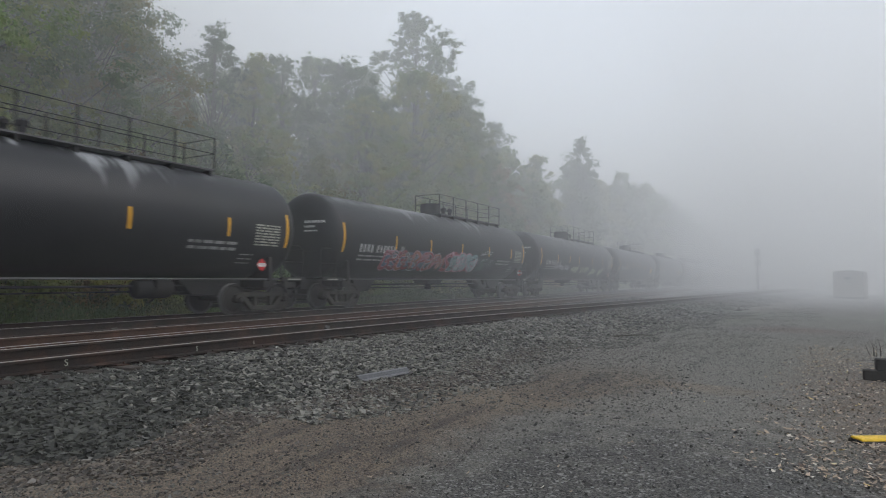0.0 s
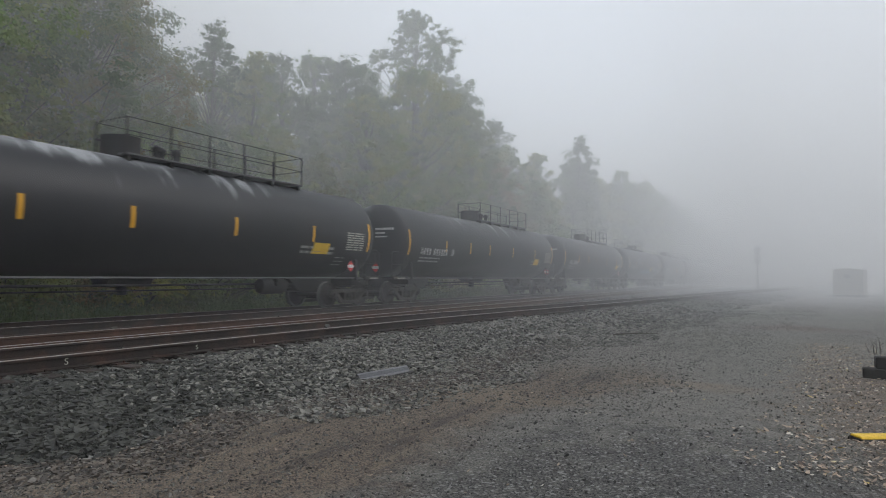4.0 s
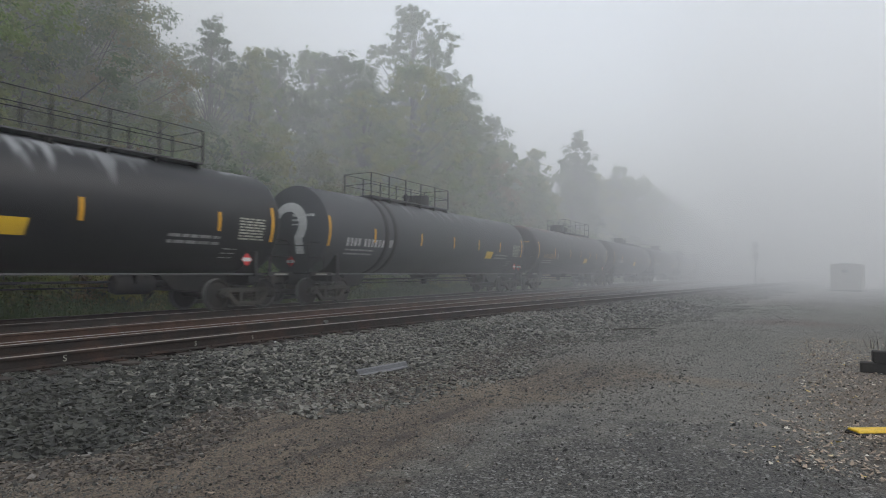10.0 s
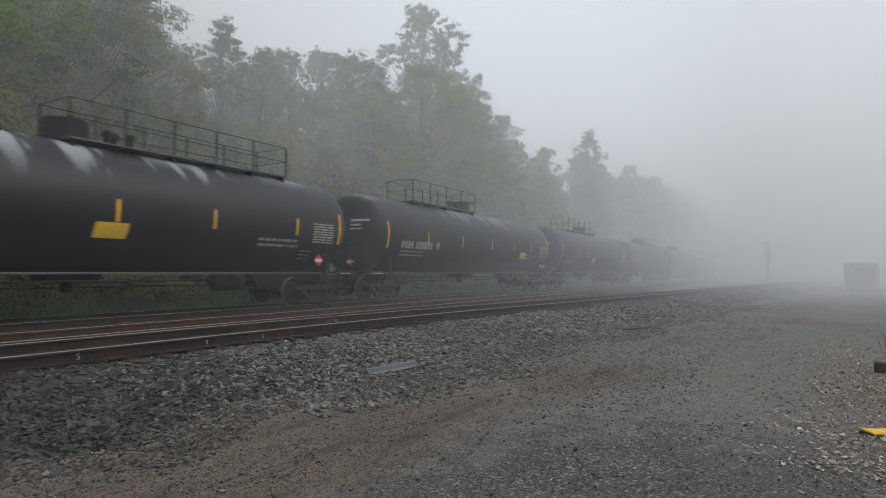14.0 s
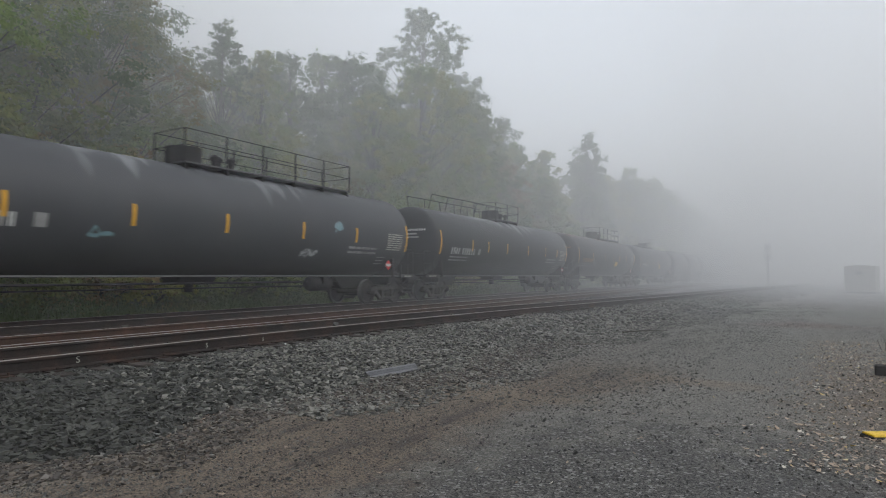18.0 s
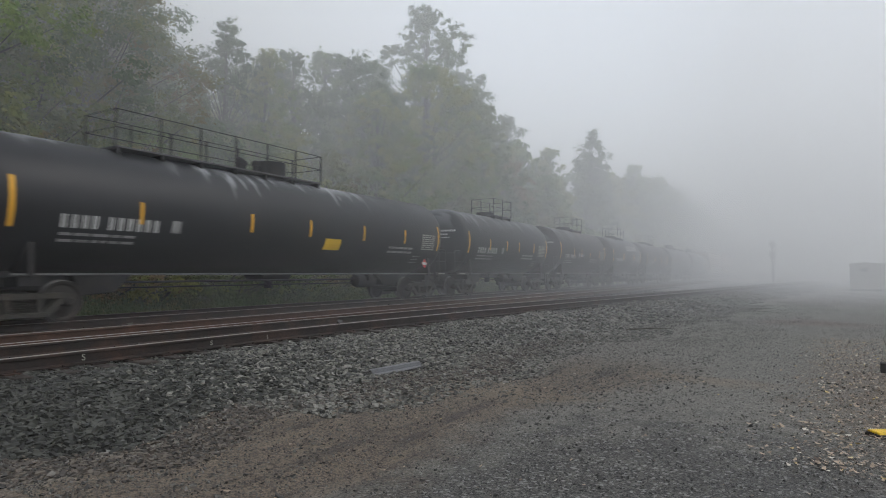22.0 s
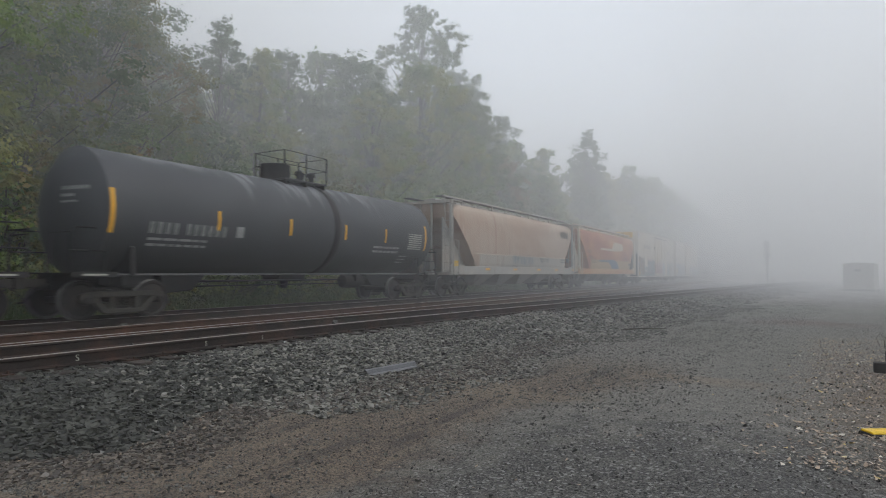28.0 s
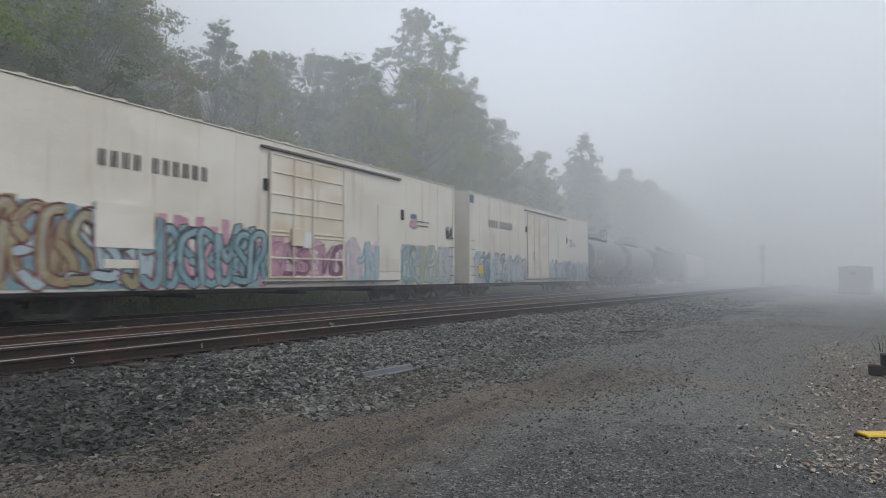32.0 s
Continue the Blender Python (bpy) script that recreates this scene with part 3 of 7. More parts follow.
def ballast():
    gy = np.concatenate([np.linspace(-500, -12, 30), np.linspace(-10, 30, 110), np.linspace(31, 100, 70), np.linspace(110, 620, 30)])
    s = np.linspace(0, 1, 60)
    east = edge(gy)
    gx = -19.3 + (east[:, None] + 0.25 + 19.3) * s[None]
    z = bed(gx, gy[:, None])
    vs = np.stack([gx, np.broadcast_to(gy[:, None], gx.shape), z], -1).reshape(-1, 3)
    w, h = 60, len(gy)
    i = (np.arange(h - 1)[:, None] * w + np.arange(w - 1)[None]).reshape(-1, 1)
    fs = (i + np.array([[0, 1, w + 1, w]])).tolist()
    me = bpy.data.meshes.new("ballast")
    me.from_pydata(vs.tolist(), [], fs)
    me.materials.append(M_GROUND_BALLAST)
    tagged(new("ballast", me), "bed of crushed grey stone under the tracks", "ballast", kind="structure")
    rng = np.random.default_rng(3)
    cube = np.array([(x, y, z) for x in (-1, 1) for y in (-1, 1) for z in (-1, 1)], float)
    faces = [(0, 1, 3, 2), (4, 6, 7, 5), (0, 4, 5, 1), (2, 3, 7, 6), (0, 2, 6, 4), (1, 5, 7, 3)]

    def lying(n):
        """Rotations about the upright with a moderate tilt."""
        a, t, d = rng.uniform(0, math.tau, n), rng.normal(0, 0.38, n), rng.uniform(0, math.tau, n)
        ca, sa, o, i = np.cos(a), np.sin(a), np.zeros(n), np.ones(n)
        flat = np.stack([ca, -sa, o, sa, ca, o, o, o, i], -1).reshape(n, 3, 3)
        x, y, c, s = np.cos(d), np.sin(d), np.cos(t), np.sin(t)
        tilt = np.stack([c + x * x * (1 - c), x * y * (1 - c), y * s, x * y * (1 - c), c + y * y * (1 - c), -x * s, -y * s, x * s, c], -1).reshape(n, 3, 3)
        return tilt @ flat

    def scatter(n, y0, y1, lo, hi, size, power=1.6, heap=0.0):
        y = y0 + (y1 - y0) * rng.random(n) ** power
        e = edge(y)
        x = e + lo + (hi - lo) * rng.random(n)
        r = size * np.minimum(np.exp(rng.normal(0, 0.26, n)), 1.7)
        z = np.maximum(bed(x, y), land(x, y)) + r * 0.25 + heap * rng.random(n) * np.clip((e - x) * 2, 0, 1)
        body = cube[None] * (1 + rng.normal(0, 0.36, (n, 8, 3))) * np.stack([rng.uniform(0.9, 1.7, n), rng.uniform(0.6, 1.1, n), rng.uniform(0.3, 0.65, n)], -1)[:, None] * r[:, None, None]
        return (np.einsum("nij,nkj->nki", lying(n), body) + np.stack([x, y, z], -1)[:, None]).reshape(-1, 3)

    near = scatter(46000, 1.0, 17, -3.12, 0.05, 0.0210, 1.25, 0.036)
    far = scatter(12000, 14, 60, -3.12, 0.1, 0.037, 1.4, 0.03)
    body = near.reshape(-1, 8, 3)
    # the share of pale stones grows with y
    is_pale = rng.random(len(body)) < np.clip((body[:, 0, 1] - 3.8) / 5.0, 0, 0.8)
    tagged(new("ballast_stones", solids("ballast_stones", body[~is_pale].reshape(-1, 3), 8, faces, M_BALLAST)), "loose crushed dark grey ballast stones on the shoulder", "stones", kind="stuff")
    tagged(new("ballast_stones", solids("ballast_stones", np.concatenate([body[is_pale].reshape(-1, 3), far]), 8, faces, M_BALLAST_PALE)), "paler ballast stones, more of them down the line", "stones", kind="stuff")
    grey = np.concatenate([scatter(9000, 5, 34, -0.4, 1.5, 0.018, 1.3), scatter(6000, 7, 40, 0.8, 4.0, 0.010, 1.3)])
    tagged(new("spilled_stones", solids("spilled_stones", grey, 8, faces, M_BALLAST_PALE)), "pale stones strewn beyond the foot of the ballast", "stones", kind="stuff")
    loose = np.concatenate([scatter(12000, 1, 14, -0.30, 0.95, 0.0135, 1.5), scatter(2500, 1, 16, 0.5, 2.6, 0.007, 1.4)])
    tagged(new("spilled_stones", solids("spilled_stones", loose, 8, faces, M_BROWNSTONE)), "soil-stained stones spilled at the foot of the ballast", "stones", kind="stuff")

    def between(n, y0, y1, x0, x1, size):
        y, x = y0 + (y1 - y0) * rng.random(n), x0 + (x1 - x0) * rng.random(n)
        r = size * np.exp(rng.normal(0, 0.28, n))
        body = cube[None] * (1 + rng.normal(0, 0.36, (n, 8, 3))) * np.stack([rng.uniform(0.8, 1.35, n), rng.uniform(0.55, 1.0, n), rng.uniform(0.3, 0.7, n)], -1)[:, None] * r[:, None, None]
        return (np.einsum("nij,nkj->nki", turns(rng, n), body) + np.stack([x, y, bed(x, y) + r * 0.2], -1)[:, None]).reshape(-1, 3)

    tagged(new("track_stones", solids("track_stones", between(7000, 2, 45, -18.2, -8.4, 0.045), 8, faces, M_BALLAST)), "crushed stones between the rails", "stones", kind="stuff")

    n = 44000
    y = 2.2 + 22 * rng.random(n) ** 1.7
    x = edge(y) + 0.3 + (7.5 + 0.2 * y) * rng.random(n)
    r = 0.0054 * np.exp(rng.normal(0, 0.40, n))
    body = cube[None] * (1 + rng.normal(0, 0.36, (n, 8, 3))) * np.stack([rng.uniform(0.8, 1.35, n), rng.uniform(0.55, 1.0, n), rng.uniform(0.3, 0.7, n)], -1)[:, None] * r[:, None, None]
    vs = (np.einsum("nij,nkj->nki", turns(rng, n), body) + np.stack([x, y, land(x, y) + r * 0.2], -1)[:, None]).reshape(-1, 3)
    tagged(new("pebbles", solids("pebbles", vs, 8, faces, M_PEBBLE)), "small loose pebbles strewn over the gravel", "pebbles", kind="stuff")


def ballast_face():
    m, nt, b = nodes_of("ballast_bed")
    w = Net(nt)
    at = w.coords()
    n = w.make("SeparateColor")
    w.put(n.inputs[0], w.cells(at, 15.0, "Color"))
    d = w.cells(at, 15.0)
    tone = w.mix(n.outputs[0], (0.006, 0.006, 0.005), (0.034, 0.034, 0.030))
    xyz = w.make("SeparateXYZ")
    w.put(xyz.inputs[0], at)
    rusty = w.math("MULTIPLY", w.ramp(xyz.outputs[0], -8.2, -9.2), w.ramp(w.noise(at, 1.2, 4.0), 0.3, 0.7, 0.35, 0.95))
    tone = w.mix(rusty, tone, w.mix(n.outputs[1], (0.035, 0.024, 0.019), (0.085, 0.052, 0.038)))
    w.put(b.inputs["Base Color"], tone)
    b.inputs["Roughness"].default_value = 0.85
    w.put(b.inputs["Normal"], w.bump(d, 1.0, 0.03))
    return m


M_GROUND_BALLAST = ballast_face()
ballast()


def rail_mesh(line, rust):
    """A rail of real section along a line of (x, y) places, its running surface bright."""
    h = 0.185
    sec = [(-0.075, 0), (0.075, 0), (0.075, 0.012), (0.010, 0.035), (0.010, 0.135), (0.037, 0.148), (0.037, 0.179), (0.031, h), (-0.031, h), (-0.037, 0.179), (-0.037, 0.148), (-0.010, 0.135), (-0.010, 0.035), (-0.075, 0.012)]
    n = len(sec)
    vs, fs = [], []
    for x, y in line:
        vs += [(x + a, y, RAIL_Z - h + b) for a, b in sec]
    for i in range(len(line) - 1):
        fs += [(i * n + k, i * n + (k + 1) % n, (i + 1) * n + (k + 1) % n, (i + 1) * n + k) for k in range(n)]
    me = bpy.data.meshes.new("rail")
    me.from_pydata(vs, [], fs)
    me.materials.append(rust)
    me.materials.append(M_RAILTOP)
    me.materials.append(M_RAILEDGE)
    for p in me.polygons:
        if p.index % n == 7:
            p.material_index = 1
        elif p.index % n in (6, 8):
            p.material_index = 2
    me.update()
    return me


def track(name, middle, ys, label, ties, rust):
    root = tagged(new(name), label, "railway track", kind="structure")
    for side in (-1, 1):
        part("rail", rail_mesh([(float(middle(y)) + side * GAUGE / 2, y) for y in ys], rust), root)
    rng = random.Random(len(label))
    tie = stored("tie", lambda: Geo().box(-1.24, 1.24, -0.115, 0.115, -0.17, 0.0).mesh("tie", M_TIE, bevel=0.012))
    plate = stored("tie_plate", lambda: Geo().box(-0.17, 0.17, -0.095, 0.095, 0, 0.016).box(-0.105, -0.085, -0.06, -0.04, 0.01, 0.05).box(0.085, 0.105, 0.04, 0.06, 0.01, 0.05).mesh("tie_plate", M_RUST))
    for i in range(ties):
        y = 0.5 + i * 0.54
        x = float(middle(y))
        t = part("tie", tie, root, at=(x + rng.uniform(-0.06, 0.06), y + rng.uniform(-0.02, 0.02), RAIL_Z - 0.203 + rng.uniform(-0.006, 0.004)), turn=rng.uniform(-0.8, 0.8))
        if i < 45:
            for side in (-1, 1):
                part("tie_plate", plate, t, at=(side * GAUGE / 2, 0, 0.0))
    return root


FAR = [-480, -200, -60, 0, 60, 200, 620]
BENT = [-480, -60, *range(0, 72, 2), 90, 130, 200]
near_track = track("track_siding", siding, BENT, "rusty siding rails on dark ties in stone ballast", 110, M_RUST)
track("track_middle", lambda y: -11.35, FAR, "rusty middle track rails on dark wooden ties", 110, M_RUST_WARM)
track("track_main", lambda y: TRAIN_X, FAR, "main track rails on dark wooden ties", 110, M_RUST)


def painted_marks():
    """Chalk-white S marks on the web of the nearest rail."""
    cu = bpy.data.curves.new("mark", "FONT")
    cu.body, cu.size, cu.extrude, cu.align_x = "S", 0.10, 0.001, "CENTER"
    ob = new("mark", cu)
    me = bpy.data.meshes.new_from_object(ob.evaluated_get(bpy.context.evaluated_depsgraph_get()))
    bpy.data.objects.remove(ob)
    me.materials.append(M_CREAMTEXT)
    for y, size in ((4.66, 1.3), (6.76, 1.1), (7.97, 0.9)):
        x = float(siding(y)) + GAUGE / 2 + 0.0175
        o = part("painted_mark", me, near_track, "white painted letter S on the rail web")
        o.matrix_basis = pose(x, y, RAIL_Z - 0.135, 90, 0, 90) @ Matrix.Scale(size, 4)
    blot = Geo().lathe([(0.01, 0), (0.05, 0.0), (0.03, 0.035), (0.005, 0.045)], axis="z", seg=7).mesh("blot", M_WHITE)
    for y, dx in ((8.4, 0.16), (11.6, 0.2), (9.7, 0.3), (12.6, 0.25)):
        x = float(siding(y)) + GAUGE / 2 + dx
        o = tagged(new("pale_stone", blot), "pale stone lying against the rail on the ballast", "stone", "pale stones")
        o.matrix_basis = pose(x, y, float(bed(x, y)) + 0.01, 20, 10, y * 40)


painted_marks()


# ---- trees and undergrowth ----
def grown(seed, height, spread, clear, clumps, leaves, leaf, puff, lean=0.4, shape=1.0):
    """A trunk mesh and a crown mesh: limbs reach to clumps of small folded leaves with gaps between them."""
    rng = np.random.default_rng(seed)
    g = Geo()
    lx, ly = rng.normal(0, lean, 2)
    r0 = 0.012 * height + 0.05
    stem = [(lx * t * t + 0.12 * math.sin(4 * t + seed), ly * t * t + 0.12 * math.cos(3 * t + seed), height * 0.93 * t) for t in np.linspace(0, 1, 8)]
    stem[0] = (stem[0][0], stem[0][1], -0.8)
    g.tube(stem, [r0 * (1.0 - 0.9 * t) + 0.012 for t in np.linspace(0, 1, 8)], 7)
    centres, radii = [], []
    for i in range(clumps):
        t = clear + (1 - clear) * ((i + 0.5) / clumps) ** 0.9
        k = (t - clear) / (1 - clear)
        reach = spread * (math.sin(math.pi * min(1, 0.14 + 0.86 * k) ** shape) ** 0.75 + 0.10) * rng.uniform(0.35, 1.08)
        a = i * 2.39996 + rng.normal(0, 0.5)
        c = np.array([lx * t * t + reach * math.cos(a), ly * t * t + reach * math.sin(a), height * min(t, 0.97) + rng.normal(0, 0.3)])
        centres.append(c)
        radii.append(puff * rng.uniform(0.6, 1.25) * (1 - 0.35 * k))
        s = max(clear * 0.8, t - 0.10 - 0.25 * reach / height)
        b = np.array([lx * s * s, ly * s * s, height * 0.93 * s])
        mid = b + (c - b) * 0.5 + rng.normal(0, 0.15, 3)
        rb = max(0.018, r0 * (1 - s) * 0.45)
        g.tube([b, mid, c], [rb, rb * 0.6, 0.012], 4)
    trunk = g.mesh("trunk", M_BARK, smooth=60)
    centres, radii = np.array(centres), np.array(radii)
    sprays = 9                                              # each clump is a few flat sprays of leaves
    own = np.repeat(np.arange(clumps), sprays)
    d = rng.normal(size=(len(own), 3))
    d /= np.linalg.norm(d, axis=1, keepdims=True)
    d[:, 2] *= 0.75
    spray_at = centres[own] + d * (radii[own] * rng.uniform(0.35, 1.05, len(own)))[:, None]
    spray_r = radii[own] * rng.uniform(0.30, 0.55, len(own))
    per = rng.poisson(leaves / len(own) * (spray_r / spray_r.mean()) ** 1.8)
    which = np.repeat(np.arange(len(own)), per)
    n = len(which)
    d = rng.normal(size=(n, 3))
    d /= np.linalg.norm(d, axis=1, keepdims=True)
    far = np.minimum(np.abs(rng.normal(0, 0.60, n)), 1.45)
    d[:, 2] *= 0.6
    at = spray_at[which] + d * (spray_r[which] * far)[:, None]
    size = leaf * rng.uniform(0.65, 1.3, n)
    face = at - centres[own[which]]                         # leaves face outward and upward
    face = 0.9 * face / (np.linalg.norm(face, axis=1, keepdims=True) + 1e-6) + np.array([0, 0, 0.75]) + rng.normal(0, 0.42, (n, 3))
    face /= np.linalg.norm(face, axis=1, keepdims=True)
    along = np.cross(face, rng.normal(size=(n, 3)))
    along /= np.linalg.norm(along, axis=1, keepdims=True)
    rot = np.stack([along, np.cross(face, along), face], -1)
    flat = np.array([(-0.5, 0.0, 0.0), (0.0, -0.34, 0.06), (0.55, 0.0, -0.05), (0.0, 0.34, 0.06)])
    vs = np.einsum("nij,kj->nki", rot, flat) * size[:, None, None] + at[:, None]
    return trunk, vs.reshape(-1, 3)


def tree_kind(seed, material, *args, **kw):
    trunk, vs = grown(seed, *args, **kw)
    return trunk, quads("crown", vs, 4, material)


KINDS = {
    "broad": [tree_kind(11 + i, m, 15.0, 4.2, 0.12, 150, 84000, 0.135, 1.35) for i, m in enumerate((M_LEAF, M_LEAF, M_LEAF_DARK, M_LEAF_TURN))],
    "far": [tree_kind(91 + i, m, 15.0, 4.2, 0.12, 120, 17000, 0.33, 1.30) for i, m in enumerate((M_LEAF, M_LEAF, M_LEAF_DARK, M_LEAF_TURN))],
    "slim": [tree_kind(31 + i, m, 16.0, 2.7, 0.16, 110, 42000, 0.14, 0.98, lean=0.6) for i, m in enumerate((M_LEAF_DARK, M_LEAF, M_LEAF_DARK))],
    "tall": [tree_kind(51 + i, m, 30.0, 6.4, 0.42, 120, 46000, 0.24, 1.45, lean=1.2, shape=0.8) for i, m in enumerate((M_LEAF_DARK, M_LEAF_DARK))],
    "bush": [tree_kind(71 + i, m, 6.0, 2.7, 0.05, 80, 22000, 0.135, 0.92, shape=0.75) for i, m in enumerate((M_LEAF, M_LEAF_TURN, M_LEAF, M_LEAF_DARK))],
}
LABELS = {"broad": "leafy green broadleaf tree on the bank, edges lost in fog", "slim": "slim open-crowned tree standing on the bank", "tall": "tall tree rising over the wood, pale in the fog",
          "bush": "dense shrub in late summer leaf beside the track"}
CATS = {"broad": "tree", "slim": "tree", "tall": "tree", "bush": "shrub"}
BASE = {"broad": 15.0, "slim": 16.0, "tall": 30.0, "bush": 6.0}


def plant(kind, which, x, y, height, turn, wide=1.0):
    kinds = KINDS["far" if kind == "broad" and (y > 60 or x < -36) else kind]
    trunk, crown = kinds[which % len(kinds)]
    z = float(land(x, y))
    s = (height - z) / BASE[kind]
    label = LABELS[kind] if crown.materials[0] is not M_LEAF_TURN else LABELS[kind].replace("leafy green", "yellowing").replace("dense", "reddening")
    root = tagged(new(CATS[kind]), label, CATS[kind], "trees on the bank" if kind != "bush" else "shrubs along the track")
    root.matrix_basis = pose(x, y, z, 0, 0, turn) @ Matrix.Diagonal((s * wide, s * wide, s, 1))
    part("trunk", trunk, root), part("crown", crown, root)


# kind, variant, x, y, height of the top
for row in (("broad", 0, -25, 7.0, 17.0), ("broad", 2, -26, 11.0, 17.5), ("broad", 3, -26, 14.2, 15.5), ("broad", 2, -30, 16.5, 17.2), ("broad", 1, -30, 19.0, 14.5),
            ("slim", 0, -27, 21.5, 15.0), ("slim", 1, -26.5, 23.6, 14.4), ("broad", 0, -30, 26.0, 14.6), ("slim", 2, -28, 27.9, 16.0), ("slim", 1, -30, 33.2, 18.2), ("broad", 2, -28, 35.9, 18.2),
            ("broad", 1, -25, 33.0, 14.0), ("broad", 0, -27, 42.3, 18.9), ("broad", 2, -28, 49.5, 20.0), ("broad", 1, -26, 46.0, 15.0), ("broad", 3, -26, 55.0, 13.0), ("slim", 0, -31, 40.0, 17.0),
            ("tall", 0, -38, 58.9, 33.5), ("tall", 1, -40, 71.0, 29.5), ("broad", 1, -30, 58.0, 17.5), ("broad", 0, -30, 66.0, 17.0), ("broad", 2, -32, 80.0, 17.5), ("broad", 0, -31, 95.0, 19.0), ("broad", 1, -32, 108.0, 20.5), ("slim", 2, -34, 73.5, 23.0), ("broad", 1, -25.5, 64.0, 12.5), ("slim", 1, -30, 76.0, 18.4), ("broad", 0, -27, 72.0, 13.5),
            ("slim", 0, -28, 90.0, 23.0), ("slim", 2, -28, 92.5, 20.0), ("broad", 2, -27, 84.0, 14.5), ("broad", 0, -28, 102.0, 18.5), ("slim", 1, -28, 116.0, 22.4), ("broad", 2, -28, 112.0, 19.0),
            ("broad", 1, -27, 124.0, 20.5), ("broad", 0, -27, 134.0, 22.0), ("broad", 2, -27, 148.0, 21.0), ("slim", 0, -27, 161.0, 23.0), ("broad", 1, -26, 172.0, 20.5), ("broad", 0, -26, 188.0, 20.0), ("broad", 2, -26, 204.0, 19.5)):
    kind, which, x, y, h = row
    plant(kind, which, x, y, h, (y * 47) % 360, {"broad": 0.95, "slim": 0.9, "tall": 0.95}[kind])

rng = random.Random(5)
for i in range(44):                                         # the wood behind
    plant("broad", i, -35 - rng.random() * 8, 4 + i * 4.4 + rng.uniform(-2, 2), 15.0 + 2.3 * max(0, 1 - i / 14) + rng.uniform(-0.8, 1.2) + 0.07 * i, rng.uniform(0, 360), 1.0)
for i in range(34):                                         # shrubs at its foot
    y = 3.5 + i * 2.1 + 0.035 * i * i
    plant("bush", i * 3 + i // 4, -21.8 - rng.random() * 1.4, y + rng.uniform(-0.7, 0.7), 4.2 + rng.random() * 3.2, rng.uniform(0, 360), 1.05)
for i in range(14):
    y = 6 + i * 4.2
    plant("bush", i, -24.2 - rng.random(), y + rng.uniform(-0.7, 0.7), 8.0 + rng.random() * 2.4, rng.uniform(0, 360), 0.95)


def weeds():
    rng = np.random.default_rng(8)
    n = 30000
    y = 3 + 60 * rng.random(n) ** 1.3
    x = -18.7 - 2.8 * rng.random(n) ** 0.8
    patchy = 0.5 + 0.5 * np.sin(y * 1.3 + 2 * np.sin(y * 0.37)) * np.cos(x * 1.1)
    tall = 0.25 + 0.75 * patchy * rng.random(n) + 0.25 * np.clip(-x - 19, 0, 2)
    z = land(x, y) + tall * rng.random(n)
    size = rng.uniform(0.05, 0.17, n)
    flat = np.array([(-0.5, 0.0, 0.0), (0.0, -0.22, 0.04), (0.6, 0.0, -0.06), (0.0, 0.22, 0.04)])
    vs = np.einsum("nij,kj->nki", turns(rng, n), flat) * size[:, None, None] + np.stack([x, y, z], -1)[:, None]
    blades = 9000
    by, bx = 3 + 60 * rng.random(blades) ** 1.3, -18.5 - 2.6 * rng.random(blades)
    bh, ba = rng.uniform(0.3, 1.0, blades), rng.uniform(0, math.tau, blades)
    lean = rng.normal(0, 0.25, (blades, 2))
    base = np.stack([bx, by, land(bx, by)], -1)
    side = np.stack([np.cos(ba), np.sin(ba), 0 * ba], -1) * 0.008
    tip = base + np.stack([lean[:, 0] * bh, lean[:, 1] * bh, bh], -1)
    bl = np.stack([base - side, base + side, tip + side * 0.4, tip - side * 0.4], 1)
    tagged(new("weeds", quads("weeds", np.concatenate([vs.reshape(-1, 3), bl.reshape(-1, 3)]), 4, M_WEED)), "rank weeds and dry grass behind the main track", "weeds", kind="stuff")


weeds()


def fallen_leaves():
    rng = np.random.default_rng(12)

    def lay(n, x, y):
        size = 0.016 + 0.05 * rng.random(n) ** 2.2
        a, tip = rng.uniform(0, math.tau, n), rng.normal(0, 0.35, (n, 2))
        shape = np.array([(-0.5, 0, 0.10), (-0.12, -0.27, 0.03), (0.22, -0.2, 0.0), (0.6, 0, 0.2), (0.22, 0.22, 0.05), (-0.12, 0.27, 0.0)])
        c, s = np.cos(a), np.sin(a)
        p = shape[None] * size[:, None, None]
        px, py = p[..., 0] * c[:, None] - p[..., 1] * s[:, None], p[..., 0] * s[:, None] + p[..., 1] * c[:, None]
        pz = p[..., 2] + px * tip[:, :1] * 0.6 + py * tip[:, 1:] * 0.6
        return np.stack([px + x[:, None], py + y[:, None], pz + (land(x, y) + 0.012 + 0.01 * rng.random(n))[:, None]], -1).reshape(-1, 3)

    n = 6500
    y = 5.8 + 12 * rng.random(n) ** 1.1
    heap = lay(n, 0.05 + 0.035 * y + np.abs(rng.normal(0, 1.0, n)) * rng.choice([-0.3, 1], n, p=[0.25, 0.75]), y)
    n = 260
    y = 2.6 + 10 * rng.random(n) ** 1.3
    strewn = lay(n, -5.0 + 6.5 * rng.random(n) ** 0.8, y)
    n = 110
    drift = lay(n, rng.normal(-5.6, 0.35, n), rng.uniform(2.6, 4.6, n))
    n = 320
    caught = lay(n, rng.normal(0.85, 0.35, n), rng.normal(7.15, 0.13, n))
    n = 50
    tan = lay(n, rng.normal(-1.2, 0.6, n), rng.normal(9.1, 0.3, n))
    tagged(new("fallen_leaves", quads("fallen_leaves", np.concatenate([heap, strewn, drift, tan, caught]), 6, M_LITTER)), "dry tan and yellow leaves fallen on the gravel", "leaves", kind="stuff")


